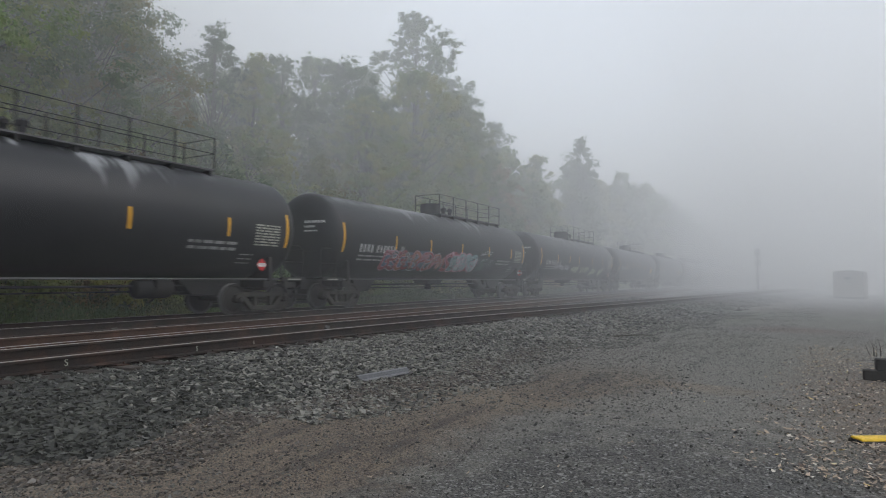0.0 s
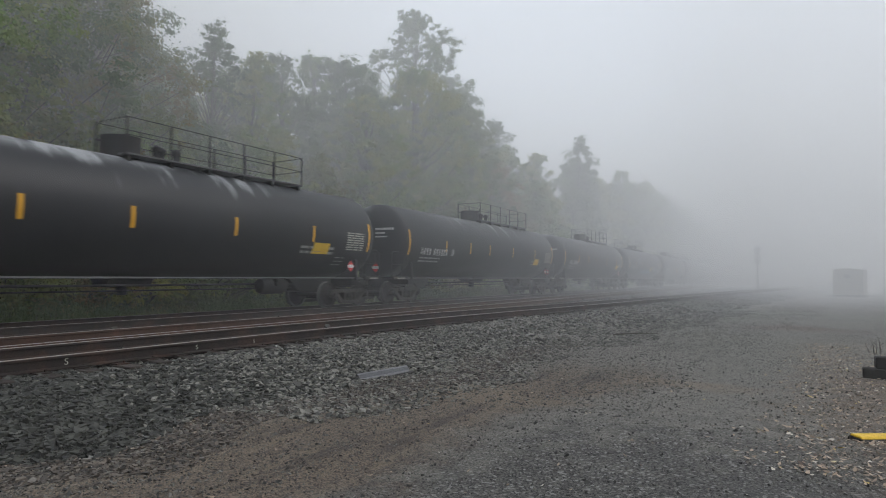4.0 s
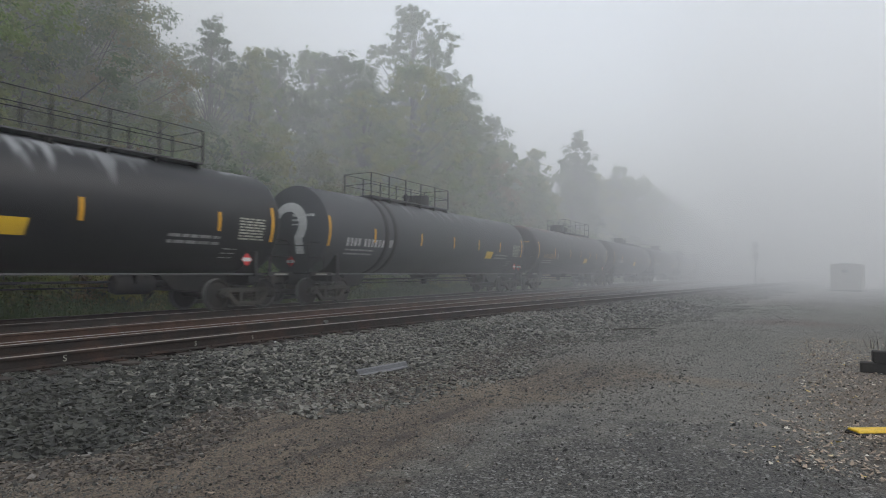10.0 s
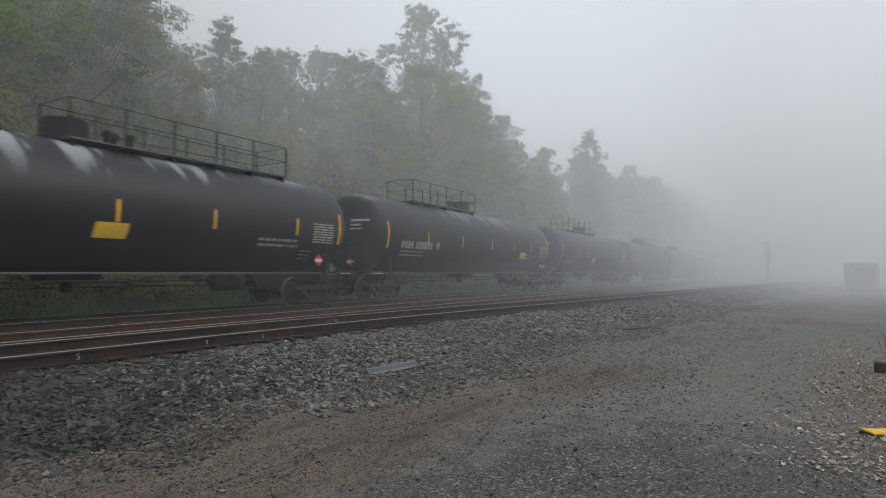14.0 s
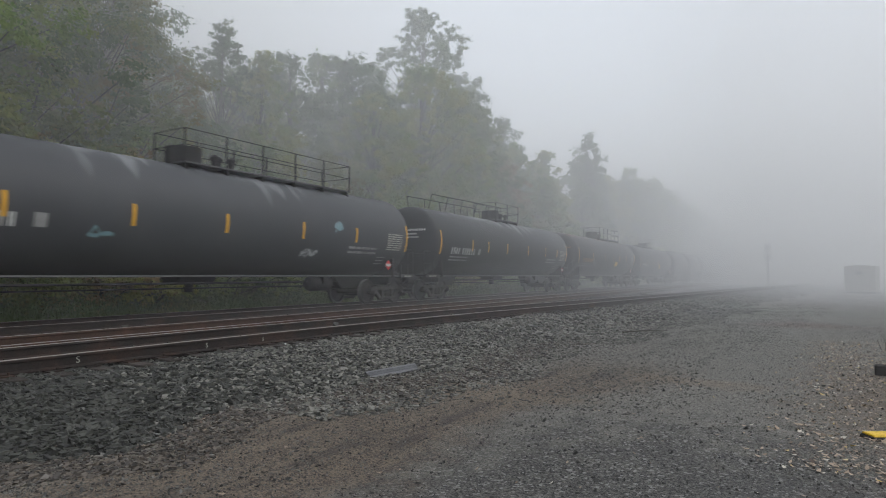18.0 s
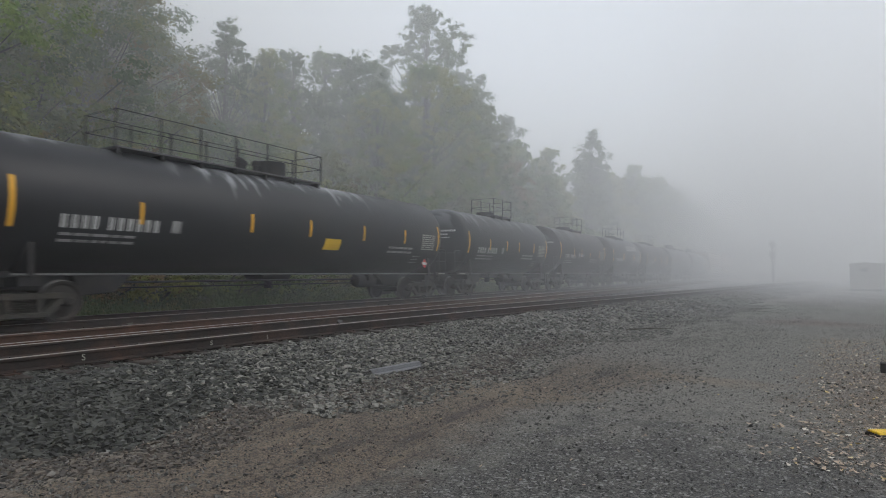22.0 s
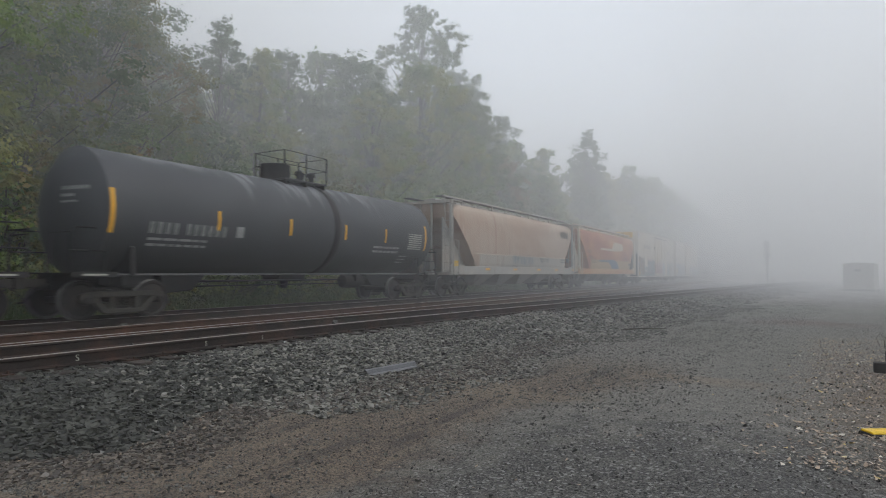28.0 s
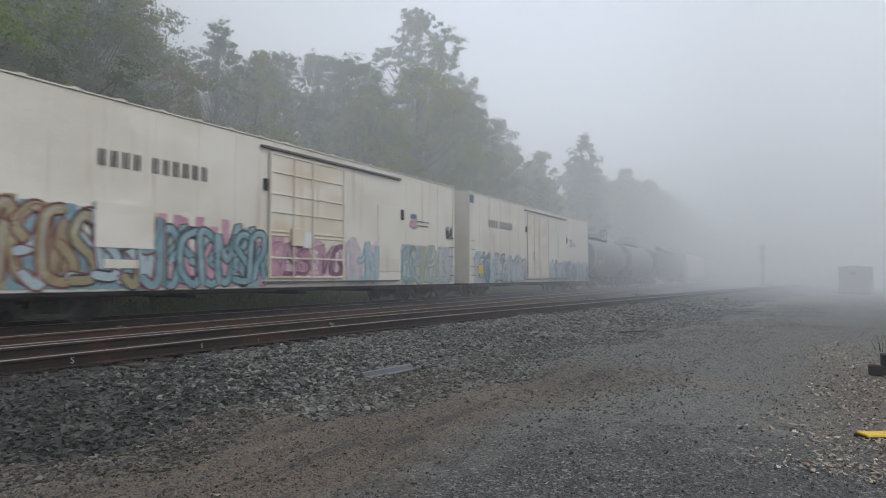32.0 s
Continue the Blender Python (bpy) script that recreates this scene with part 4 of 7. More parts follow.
fallen_leaves()


# ---- small things in the yard ----
def wheel_stop():
    root = tagged(new("wheel_stop"), "yellow-topped black parking bumper lying on the gravel", "wheel stop")
    root.matrix_basis = pose(1.32, 7.79, float(land(1.32, 7.79)) - 0.03, 0, 0, 33)
    part("base", Geo().prism([(-0.11, 0), (0.11, 0), (0.09, 0.042), (-0.09, 0.042)], -0.95, 0.95, "x").mesh("base", M_IRON, bevel=0.008), root, "black rubber base")
    part("cap", Geo().prism([(-0.09, 0.042), (0.09, 0.042), (0.07, 0.066), (-0.07, 0.066)], -0.94, 0.94, "x").mesh("cap", M_PANEL, bevel=0.008), root, "yellow painted top")


def timbers():
    for i, (x, z, dy) in enumerate(((2.25, 0.0, 0.0), (2.42, 0.19, 0.05))):
        root = tagged(new("timber"), "old black railway sleeper stacked on the gravel", "timber", "stacked timbers")
        root.matrix_basis = pose(x, 12.0 + dy, float(land(x, 12)) + z, 0, 0, -2 + 3 * i)
        part("beam", stored("beam", lambda: Geo().box(-1.25, 1.25, -0.12, 0.12, 0, 0.19).mesh("beam", M_CREOSOTE, bevel=0.015)), root)
    g, rng = Geo(), random.Random(4)
    for _ in range(46):
        x, y = rng.uniform(1.1, 2.4), rng.uniform(11.85, 12.3)
        h = rng.uniform(0.1, 0.28)
        g.tube([(x, y, 0.38), (x + rng.uniform(-0.06, 0.06), y, 0.38 + h * 0.6), (x + rng.uniform(-0.14, 0.14), y + rng.uniform(-0.05, 0.05), 0.38 + h)], [0.005, 0.004, 0.002], 3)
    tagged(new("dry_weed", g.mesh("dry_weed", M_BARK)), "dead brown weed stalks on the stacked timbers", "weed", kind="stuff")


def relay_hut():
    root = tagged(new("relay_hut"), "grey metal railway equipment hut in the fog", "equipment hut")
    root.matrix_basis = pose(4.7, 65.5, float(land(4.7, 65.5)), 0, 0, -14)
    part("body", Geo().box(-1.15, 1.15, -1.0, 1.0, 0.15, 2.35).mesh("body", M_HUT, bevel=0.02), root)
    part("roof", Geo().prism([(-1.25, 2.35), (1.25, 2.35), (1.25, 2.42), (0, 2.55), (-1.25, 2.42)], -1.1, 1.1, "y").mesh("roof", M_HUT), root, "low pitched metal roof")
    part("plinth", Geo().box(-1.2, 1.2, -1.05, 1.05, -0.1, 0.15).mesh("plinth", M_IRON), root)
    door = part("door", Geo().box(-0.55, 0.45, -1.03, -0.998, 0.25, 2.15).mesh("door", M_HUT, bevel=0.006), root)
    part("handle", Geo().box(0.3, 0.36, -1.07, -1.03, 1.1, 1.3).mesh("handle", M_IRON), door)
    part("vent", Geo().box(-0.3, 0.2, -1.045, -1.03, 1.7, 1.95).mesh("vent", M_IRON), door)


def signal():
    root = tagged(new("signal_mast"), "dark two-headed railway signal mast in the fog", "railway signal")
    root.matrix_basis = pose(-3.5, 85.0, float(land(-3.5, 85.0)))
    part("mast", Geo().lathe([(0.09, 0), (0.09, 5.8)], axis="z", seg=10).mesh("mast", M_IRON), root)
    part("base", Geo().box(-0.3, 0.3, -0.3, 0.3, -0.1, 0.5).mesh("base", M_HUT), root)
    for z in (5.4, 4.05):
        head = part("signal_head", Geo().lathe([(0.45, 0), (0.45, 0.04)], (0, -0.2, z), "y", 20).box(-0.16, 0.16, -0.16, 0.1, z - 0.3, z + 0.3).mesh("signal_head", M_IRON), root)
        for dz in (-0.2, 0.2):
            part("lens", Geo().lathe([(0.1, 0), (0.1, 0.03)], (0, -0.24, z + dz), "y", 12).mesh("lens", M_GLASS), head)
    g = Geo()
    for sx in (-0.16, 0.16):
        g.tube([(sx, 0.25, 0), (sx, 0.25, 5.5)], 0.02, 5)
    for i in range(16):
        g.box(-0.16, 0.16, 0.24, 0.26, 0.3 + i * 0.33, 0.32 + i * 0.33)
    part("ladder", g.mesh("ladder", M_IRON), root)
    part("relay_case", Geo().box(0.4, 1.0, -0.2, 0.3, 0, 1.3).mesh("relay_case", M_HUT, bevel=0.02), root)


def sheet_scrap():
    root = tagged(new("sheet_scrap"), "bent grey plastic sheet lying on the ballast", "scrap sheet")
    x, y = -5.62, 7.75
    root.matrix_basis = pose(x, y, float(max(bed(x, y), land(x, y))) + 0.065, 3, -5, 60)
    part("flat", Geo().prism([(-0.48, -0.02), (-0.36, -0.2), (0.46, -0.12), (0.5, 0.0)], 0, 0.008, "z").mesh("flat", M_PLASTIC), root)
    part("fold", Geo().prism([(-0.02, 0.008), (0.05, 0.05), (0.11, 0.055), (0.16, 0.012), (0.15, 0.004), (0.105, 0.045), (0.055, 0.04)], -0.34, 0.52, "x").mesh("fold", M_PLASTIC), root)
    bar = tagged(new("dead_branch", Geo().tube([(-4.2, 16.6, 0.06), (-3.7, 17.0, 0.09), (-3.2, 17.5, 0.07)], [0.02, 0.016, 0.01], 5).mesh("dead_branch", M_BARK)), "thin dead branch lying on the gravel", "branch")
    return bar


wheel_stop(), timbers(), relay_hut(), signal(), sheet_scrap()


# ---- the train ----
SPEED, WHEEL_R = 13.68, 0.457
TANK_R, TANK_Z = 1.56, 2.60
WHEELSETS, CARS = [], []


def wheelset_mesh():
    g = Geo()
    rim = [(0.10, -0.06), (0.20, -0.05), (0.36, -0.02), (0.40, -0.055), (0.455, -0.06), (WHEEL_R, 0.035), (0.485, 0.055), (0.478, 0.075), (0.41, 0.08), (0.37, 0.03), (0.2, 0.05), (0.10, 0.08)]
    for side in (-1, 1):
        g.lathe([(r, -h * side + side * 0.755) for r, h in rim], axis="x", seg=28)
        g.lathe([(0.095, side * 0.80), (0.115, side * 0.92), (0.115, side * 1.10), (0.085, side * 1.12), (0.08, side * 1.15), (0.02, side * 1.16)], axis="x", seg=14)
        for k in range(3):
            a = k * math.tau / 3
            g.box(side * 1.14 - 0.012, side * 1.14 + 0.03 * side, 0.05 * math.cos(a) - 0.016, 0.05 * math.cos(a) + 0.016, 0.05 * math.sin(a) - 0.016, 0.05 * math.sin(a) + 0.016)
    g.lathe([(0.08, -0.85), (0.08, 0.85)], axis="x", seg=12)
    me = g.mesh("wheelset", [M_WHEEL, M_TREAD], smooth=35)
    for p in me.polygons:
        c = p.center
        if 0.44 < math.hypot(c.y, c.z) < 0.475 and 0.66 < abs(c.x) < 0.83:
            p.material_index = 1
    return me


def sideframe_mesh():
    g = Geo()
    top = [(-1.07, 0.47), (-1.04, 0.60), (-0.80, 0.66), (0.80, 0.66), (1.04, 0.60), (1.07, 0.47), (0.72, 0.53), (-0.72, 0.53)]
    g.prism(top, -0.08, 0.08)
    g.prism([(-0.48, 0.14), (0.48, 0.14), (0.44, 0.25), (-0.44, 0.25)], -0.09, 0.09)
    for s in (-1, 1):
        g.prism([(s * 0.88, 0.55), (s * 0.70, 0.57), (s * 0.36, 0.24), (s * 0.50, 0.15)], -0.07, 0.07)
        g.prism([(s * 0.36, 0.22), (s * 0.25, 0.22), (s * 0.25, 0.56), (s * 0.36, 0.56)], -0.07, 0.07)
        g.prism([(s * 1.04, 0.40), (s * 0.74, 0.40), (s * 0.74, 0.58), (s * 1.04, 0.58)], -0.10, 0.06)
    return g.mesh("sideframe", M_TRUCK, bevel=0.012)


def spring_mesh():
    return Geo().tube([(0.05 * math.cos(k * 0.9), 0.05 * math.sin(k * 0.9), 0.26 + 0.0065 * k) for k in range(36)], 0.012, 4).mesh("spring", M_TRUCK)


def truck(root, y):
    bolster = stored("truck", lambda: Geo().prism([(-1.0, 0.50), (-0.5, 0.44), (0.5, 0.44), (1.0, 0.50), (1.0, 0.66), (0.3, 0.74), (-0.3, 0.74), (-1.0, 0.66)], -0.2, 0.2, "y").mesh("truck", M_TRUCK, bevel=0.015))
    t = part("truck", bolster, root, "cast steel two-axle truck, rusty brown", at=(0, y, 0))
    for s in (-1, 1):
        part("sideframe", stored("sideframe", sideframe_mesh), t, at=(s * 1.02, 0, 0))
        for k in (-0.15, 0, 0.15):
            part("spring", stored("spring", spring_mesh), t, at=(s * 1.02, k, 0))
        w = new("wheelset", stored("wheelset", wheelset_mesh))
        w.parent = t
        w.matrix_parent_inverse = Matrix.Translation((0, s * 0.89, WHEEL_R))
        w["label"] = "worn steel wheels on a turning axle"
        WHEELSETS.append(w)
    brake = stored("brake_beam", lambda: Geo().box(-0.75, 0.75, -0.035, 0.035, 0.3, 0.4).mesh("brake_beam", M_IRON))
    for by in (-0.415, 0.415):
        part("brake_beam", brake, t, at=(0, by, 0))


def coupler_mesh(s):
    g = Geo()
    g.box(-0.09, 0.09, min(0, -s * 0.7), max(0, -s * 0.7), 0.76, 0.96)
    g.prism([(-0.17, s * -0.12), (0.16, s * -0.12), (0.18, s * 0.02), (0.06, s * 0.05), (0.02, s * -0.02), (-0.1, s * -0.02), (-0.16, s * 0.06)], 0.73, 0.99, "z")
    return g.mesh("coupler", M_TRUCK, bevel=0.01)


def draft_gear(root, half, reach=3.3, material=None):
    for s in (-1, 1):
        part("coupler", stored(("coupler", s), lambda: coupler_mesh(s)), root, "rusty knuckle coupler", at=(0, s * half, 0))
        sill = stored(("sill", s, reach), lambda: Geo().box(-0.33, 0.33, min(-s * 0.55, -s * reach), max(-s * 0.55, -s * reach), 0.70, 1.10).mesh("draft_sill", M_IRON, bevel=0.015))
        part("draft_sill", sill, root, at=(0, s * half, 0))
        hose = stored(("hose", s), lambda: Geo().tube([(0.34, -s * 0.5, 0.85), (0.36, -s * 0.2, 0.70), (0.3, 0, 0.45), (0.2, s * 0.08, 0.42)], 0.022, 6).mesh("air_hose", M_IRON))
        part("air_hose", hose, root, at=(0, s * half, 0))


# shapes laid on a car's side: x follows the side, y runs along the car, z up
def round_side(z):
    return math.sqrt(max(0.01, TANK_R ** 2 - (z - TANK_Z) ** 2))


def flat_side(z):
    return 1.56


def patch(g, side, y0, y1, z0, z1, off=0.006, slant=0.0):
    n = max(1, int(abs(z1 - z0) / 0.14))
    zs = [z0 + (z1 - z0) * i / n for i in range(n + 1)]
    vs = [(side(z) + off, y + slant * (z - z0), z) for z in zs for y in (y0, y1)]
    return g.add(vs, [(2 * i, 2 * i + 1, 2 * i + 3, 2 * i + 2) for i in range(n)])


def stroke(g, side, pts, width, off):
    """A brush stroke of even width through (y, z) places."""
    vs = []
    for i, (y, z) in enumerate(pts):
        a, b = pts[max(i - 1, 0)], pts[min(i + 1, len(pts) - 1)]
        dy, dz = b[0] - a[0], b[1] - a[1]
        k = math.hypot(dy, dz) or 1
        w = width * (0.55 if i in (0, len(pts) - 1) else 1.0) / 2
        for s in (-1, 1):
            zz = z + s * dy / k * w
            vs.append((side(zz) + off, y - s * dz / k * w, zz))
    return g.add(vs, [(2 * i, 2 * i + 1, 2 * i + 3, 2 * i + 2) for i in range(len(pts) - 1)])


def blob(g, side, cy, cz, ry, rz, off, rng, power=1.0, rings=4, seg=22):
    wave = [rng.uniform(-0.14, 0.14) for _ in range(4)]
    vs = [(side(cz) + off, cy, cz)]
    for j in range(1, rings + 1):
        for k in range(seg):
            a = k * math.tau / seg
            r = j / rings * (1 + wave[0] * math.sin(2 * a + 1) + wave[1] * math.cos(3 * a) + wave[2] * math.sin(5 * a) + wave[3] * math.cos(4 * a + 2))
            z = cz + rz * r * math.sin(a)
            vs.append((side(z) + off, cy + ry * r * math.cos(a), z))
    fs = [(0, 1 + k, 1 + (k + 1) % seg) for k in range(seg)]
    fs += [(1 + (j - 1) * seg + k, 1 + (j - 1) * seg + (k + 1) % seg, 1 + j * seg + (k + 1) % seg, 1 + j * seg + k) for j in range(1, rings) for k in range(seg)]
    return g.add(vs, fs)


def loops(rng, y0, y1, z0, z1, turns_n=2.0, n=26):
    """A looping hand-drawn line inside a box."""
    a, b, c = rng.uniform(0, 6.28), rng.uniform(0, 6.28), rng.uniform(0.25, 0.45)
    f = rng.choice((1.0, 1.5, 2.0)) * turns_n
    out = []
    for i in range(n):
        t = i / (n - 1)
        y = y0 + (y1 - y0) * (t * 0.75 + 0.125 + c * 0.35 * math.sin(f * 3.1 * t + a))
        z = z0 + (z1 - z0) * (0.5 + 0.46 * math.sin(f * 4.2 * t + b) * (0.7 + 0.3 * math.cos(2 * t + a)))
        out.append((y, z))
    return out


def ribbon(g, side, edges, off):
    """A painted shape between an upper and a lower edge: places along the car with both heights."""
    for (ya, ha, la), (yb, hb, lb) in zip(edges, edges[1:]):
        n = 5
        vs = []
        for y, h, l in ((ya, ha, la), (yb, hb, lb)):
            vs += [(side(l + (h - l) * k / n) + off, y, l + (h - l) * k / n) for k in range(n + 1)]
        g.add(vs, [(k, n + 1 + k, n + 2 + k, k + 1) for k in range(n)])
    return g


def scrawl(root, side, y0, y1, z0, z1, count, width, material, seed, label="graffiti tag", off=0.010):
    rng, g = random.Random(seed), Geo()
    step = (y1 - y0) / count
    for i in range(count):
        stroke(g, side, loops(rng, y0 + i * step - 0.1 * step, y0 + (i + 1) * step + 0.1 * step, z0 + rng.uniform(0, 0.12), z1 - rng.uniform(0, 0.12)), width, off)
        if rng.random() < 0.6:
            y = y0 + (i + 0.5) * step
            stroke(g, side, [(y - step * 0.45, z0 + rng.uniform(0, 0.2)), (y, z0 + rng.uniform(0.1, 0.3)), (y + step * 0.45, z1 - rng.uniform(0, 0.3))], width * 0.8, off + 0.001)
    tagged(part("graffiti", g.mesh("graffiti", material), root, label), kind="stuff")


def bubbles(root, side, y0, y1, z0, z1, count, fill, line, seed, label, width=0.05, off=0.008):
    """Rounded outline letters, filled or hollow."""
    rng, g, f = random.Random(seed), Geo(), Geo()
    step = (y1 - y0) / count
    for i in range(count):
        cy, cz = y0 + (i + 0.5) * step, (z0 + z1) / 2 + rng.uniform(-0.06, 0.06)
        ry, rz = step * 0.56, (z1 - z0) / 2
        ph, amp = rng.uniform(0, 6.28), rng.uniform(0.08, 0.2)
        ring = [(cy + ry * (1 + amp * math.sin(3 * a + ph)) * math.cos(a), cz + rz * (1 + amp * math.cos(2 * a + ph)) * math.sin(a)) for a in [k * math.tau / 24 for k in range(25)]]
        stroke(g, side, ring, width, off + 0.004)
        stroke(g, side, [(cy - ry * 0.25, cz + rz * 0.3), (cy, cz - rz * 0.1), (cy + ry * 0.3, cz + rz * 0.25)], width * 0.8, off + 0.004)
        if fill:
            blob(f, side, cy, cz, ry * 0.95, rz * 0.95, off, rng)
    if fill:
        part("graffiti_fill", f.mesh("graffiti_fill", fill), root, label)
    part("graffiti_line", g.mesh("graffiti_line", line), root, label)


def letters(g, side, y0, z0, height, words, width=0.4, gap=0.36, off=0.006, skip=0.5):
    """Plain bars in place of writing: two upright bars a character."""
    y, bar = y0, height * width * 0.36
    for n in words:
        for _ in range(n):
            for dy in (0.0, height * width - bar):
                patch(g, side, y + dy, y + dy + bar, z0, z0 + height, off)
            y += height * (width + gap)
        y += height * skip
    return y


def lines(g, side, y0, y1, z0, count, pitch, thick, rng, off=0.006):
    """Rows of small writing as plain bars."""
    for i in range(count):
        y = y0
        while y < y1:
            w = rng.uniform(0.12, 0.4)
            patch(g, side, y, min(y + w, y1), z0 - i * pitch, z0 - i * pitch + thick, off)
            y += w + 0.05


def placard(root, x, y, z, turn=0):
    def build():
        r = 0.20
        return Geo().add([(0, 0, -r), (0, r, 0), (0, 0, r), (0, -r, 0)], [(0, 1, 2, 3)]).mesh("placard", M_RED)

    def inner():
        return Geo().add([(0, -0.13, -0.055), (0, 0.13, -0.055), (0, 0.185, 0.0), (0, 0.13, 0.055), (0, -0.13, 0.055), (0, -0.185, 0.0)], [(0, 1, 2, 3, 4, 5)]).mesh("placard_face", M_WHITE)

    p = part("placard", stored("placard", build), root, "red and white diamond hazard placard", at=(x, y, z), turn=turn)
    part("placard_face", stored("placard_face", inner), p, at=(0.005, 0, 0))
    part("placard_holder", stored("placard_holder", lambda: Geo().box(-0.03, -0.004, -0.15, 0.15, -0.15, 0.15).mesh("placard_holder", M_IRON)), p)


def ladder_mesh(z0, z1, wide, side, off=0.06, rung=0.34):
    g = Geo()
    n = 9
    zs = [z0 + (z1 - z0) * i / n for i in range(n + 1)]
    for s in (-1, 1):
        g.tube([(side(z) + off, s * wide / 2, z) for z in zs], 0.013, 5)
    z = z0 + 0.15
    while z < z1:
        g.tube([(side(z) + off, -wide / 2, z), (side(z) + off, wide / 2, z)], 0.010, 5)
        z += rung
    return g.mesh("ladder", M_IRON)


def railing(root, length, posts, y, high=0.90, x0=-0.60, x1=0.74):
    """Two bent pipes round the deck on upright flat posts."""
    def ring(z):
        h = length / 2
        return [(x0, -h, z), (x1, -h, z), (x1, h, z), (x0, h, z), (x0, -h, z)]

    pipe = stored(("handrail", length), lambda: Geo().tube(ring(high), 0.012, 5).tube(ring(high * 0.5), 0.012, 5).mesh("handrail", M_IRON))
    rail = part("handrail", pipe, root, "top handrail", at=(0, y, 4.19))
    post = stored("rail_post", lambda: Geo().box(-0.014, 0.014, -0.022, 0.022, -0.06, high).mesh("post", M_IRON))
    for x in (x0, x1):
        for i in range(posts):
            part("post", post, rail, at=(x, -length / 2 + length * i / (posts - 1), 0))


def walkway(root, length, y):
    """A grated deck on brackets that sit on the crown, and its handrail."""
    deck = part("walkway", stored(("walkway", length), lambda: Geo().box(-0.62, 0.78, -length / 2, length / 2, -0.03, 0.015).mesh("walkway", M_DIM_IRON, bevel=0.006)), root, "grated top walkway", at=(0, y, 4.17))
    bracket = stored("bracket", lambda: Geo().prism([(-0.58, -0.03), (0.74, -0.03), (0.74, -0.27), (0.66, -0.24), (0.60, -0.12), (-0.42, -0.12), (-0.50, -0.25), (-0.58, -0.25)], -0.03, 0.03, "y").mesh("bracket", M_IRON))
    n = max(2, round(length / 1.3) + 1)
    for k in range(n):
        part("bracket", bracket, deck, at=(0, -length / 2 + 0.1 + (length - 0.2) * k / (n - 1), 0))
    railing(root, length, n, y)


def end_frame_mesh(s, x):
    """Platform guard at a tank car's end; s: which end, x: which side."""
    g = Geo()
    g.tube([(x, 0, 1.1), (x, 0, 2.0), (x * 0.97, -s * 0.12, 2.12), (x * 0.97, -s * 0.75, 2.12), (x * 0.97, -s * 0.8, 2.0), (x * 0.97, -s * 0.8, 1.1)], 0.021, 5)
    g.tube([(x, 0, 1.6), (x, -s * 0.8, 1.6)], 0.018, 5)
    g.tube([(x, 0, 2.0), (x * 0.38, 0, 2.0), (x * 0.38, 0, 1.1)], 0.02, 5)
    return g.mesh("end_railing", M_IRON)


def step_mesh():
    g = Geo()
    g.tube([(0, -0.2, 1.1), (0, -0.2, 0.42), (0, 0.2, 0.42), (0, 0.2, 1.1)], 0.018, 5)
    g.tube([(0, -0.2, 0.74), (0, 0.2, 0.74)], 0.016, 5)
    return g.mesh("sill_step", M_IRON)


def head(r, crisp):
    """How far a tank's end lies behind its tip at the radius r; some jackets end in a sharp rim."""
    k = min(1.0, r / TANK_R)
    return 0.40 * k ** 2.6 if crisp else 0.54 * (1 - (1 - k ** 2.9) ** 0.42)


def tank_mesh(half, material, crisp):
    ks = (0.02, 0.25, 0.45, 0.62, 0.76, 0.86, 0.92, 0.96, 0.985, 1.0)
    prof = [(TANK_R * k, -half + head(TANK_R * k, crisp)) for k in ks]
    a = prof[-1][1]
    prof += [(TANK_R, a - 2 * a * i / 6) for i in range(1, 6)]
    prof += [(r, -y) for r, y in reversed(prof[:10])]
    return Geo().lathe(prof, (0, 0, TANK_Z), "y", 56).mesh("tank", material, smooth=38)


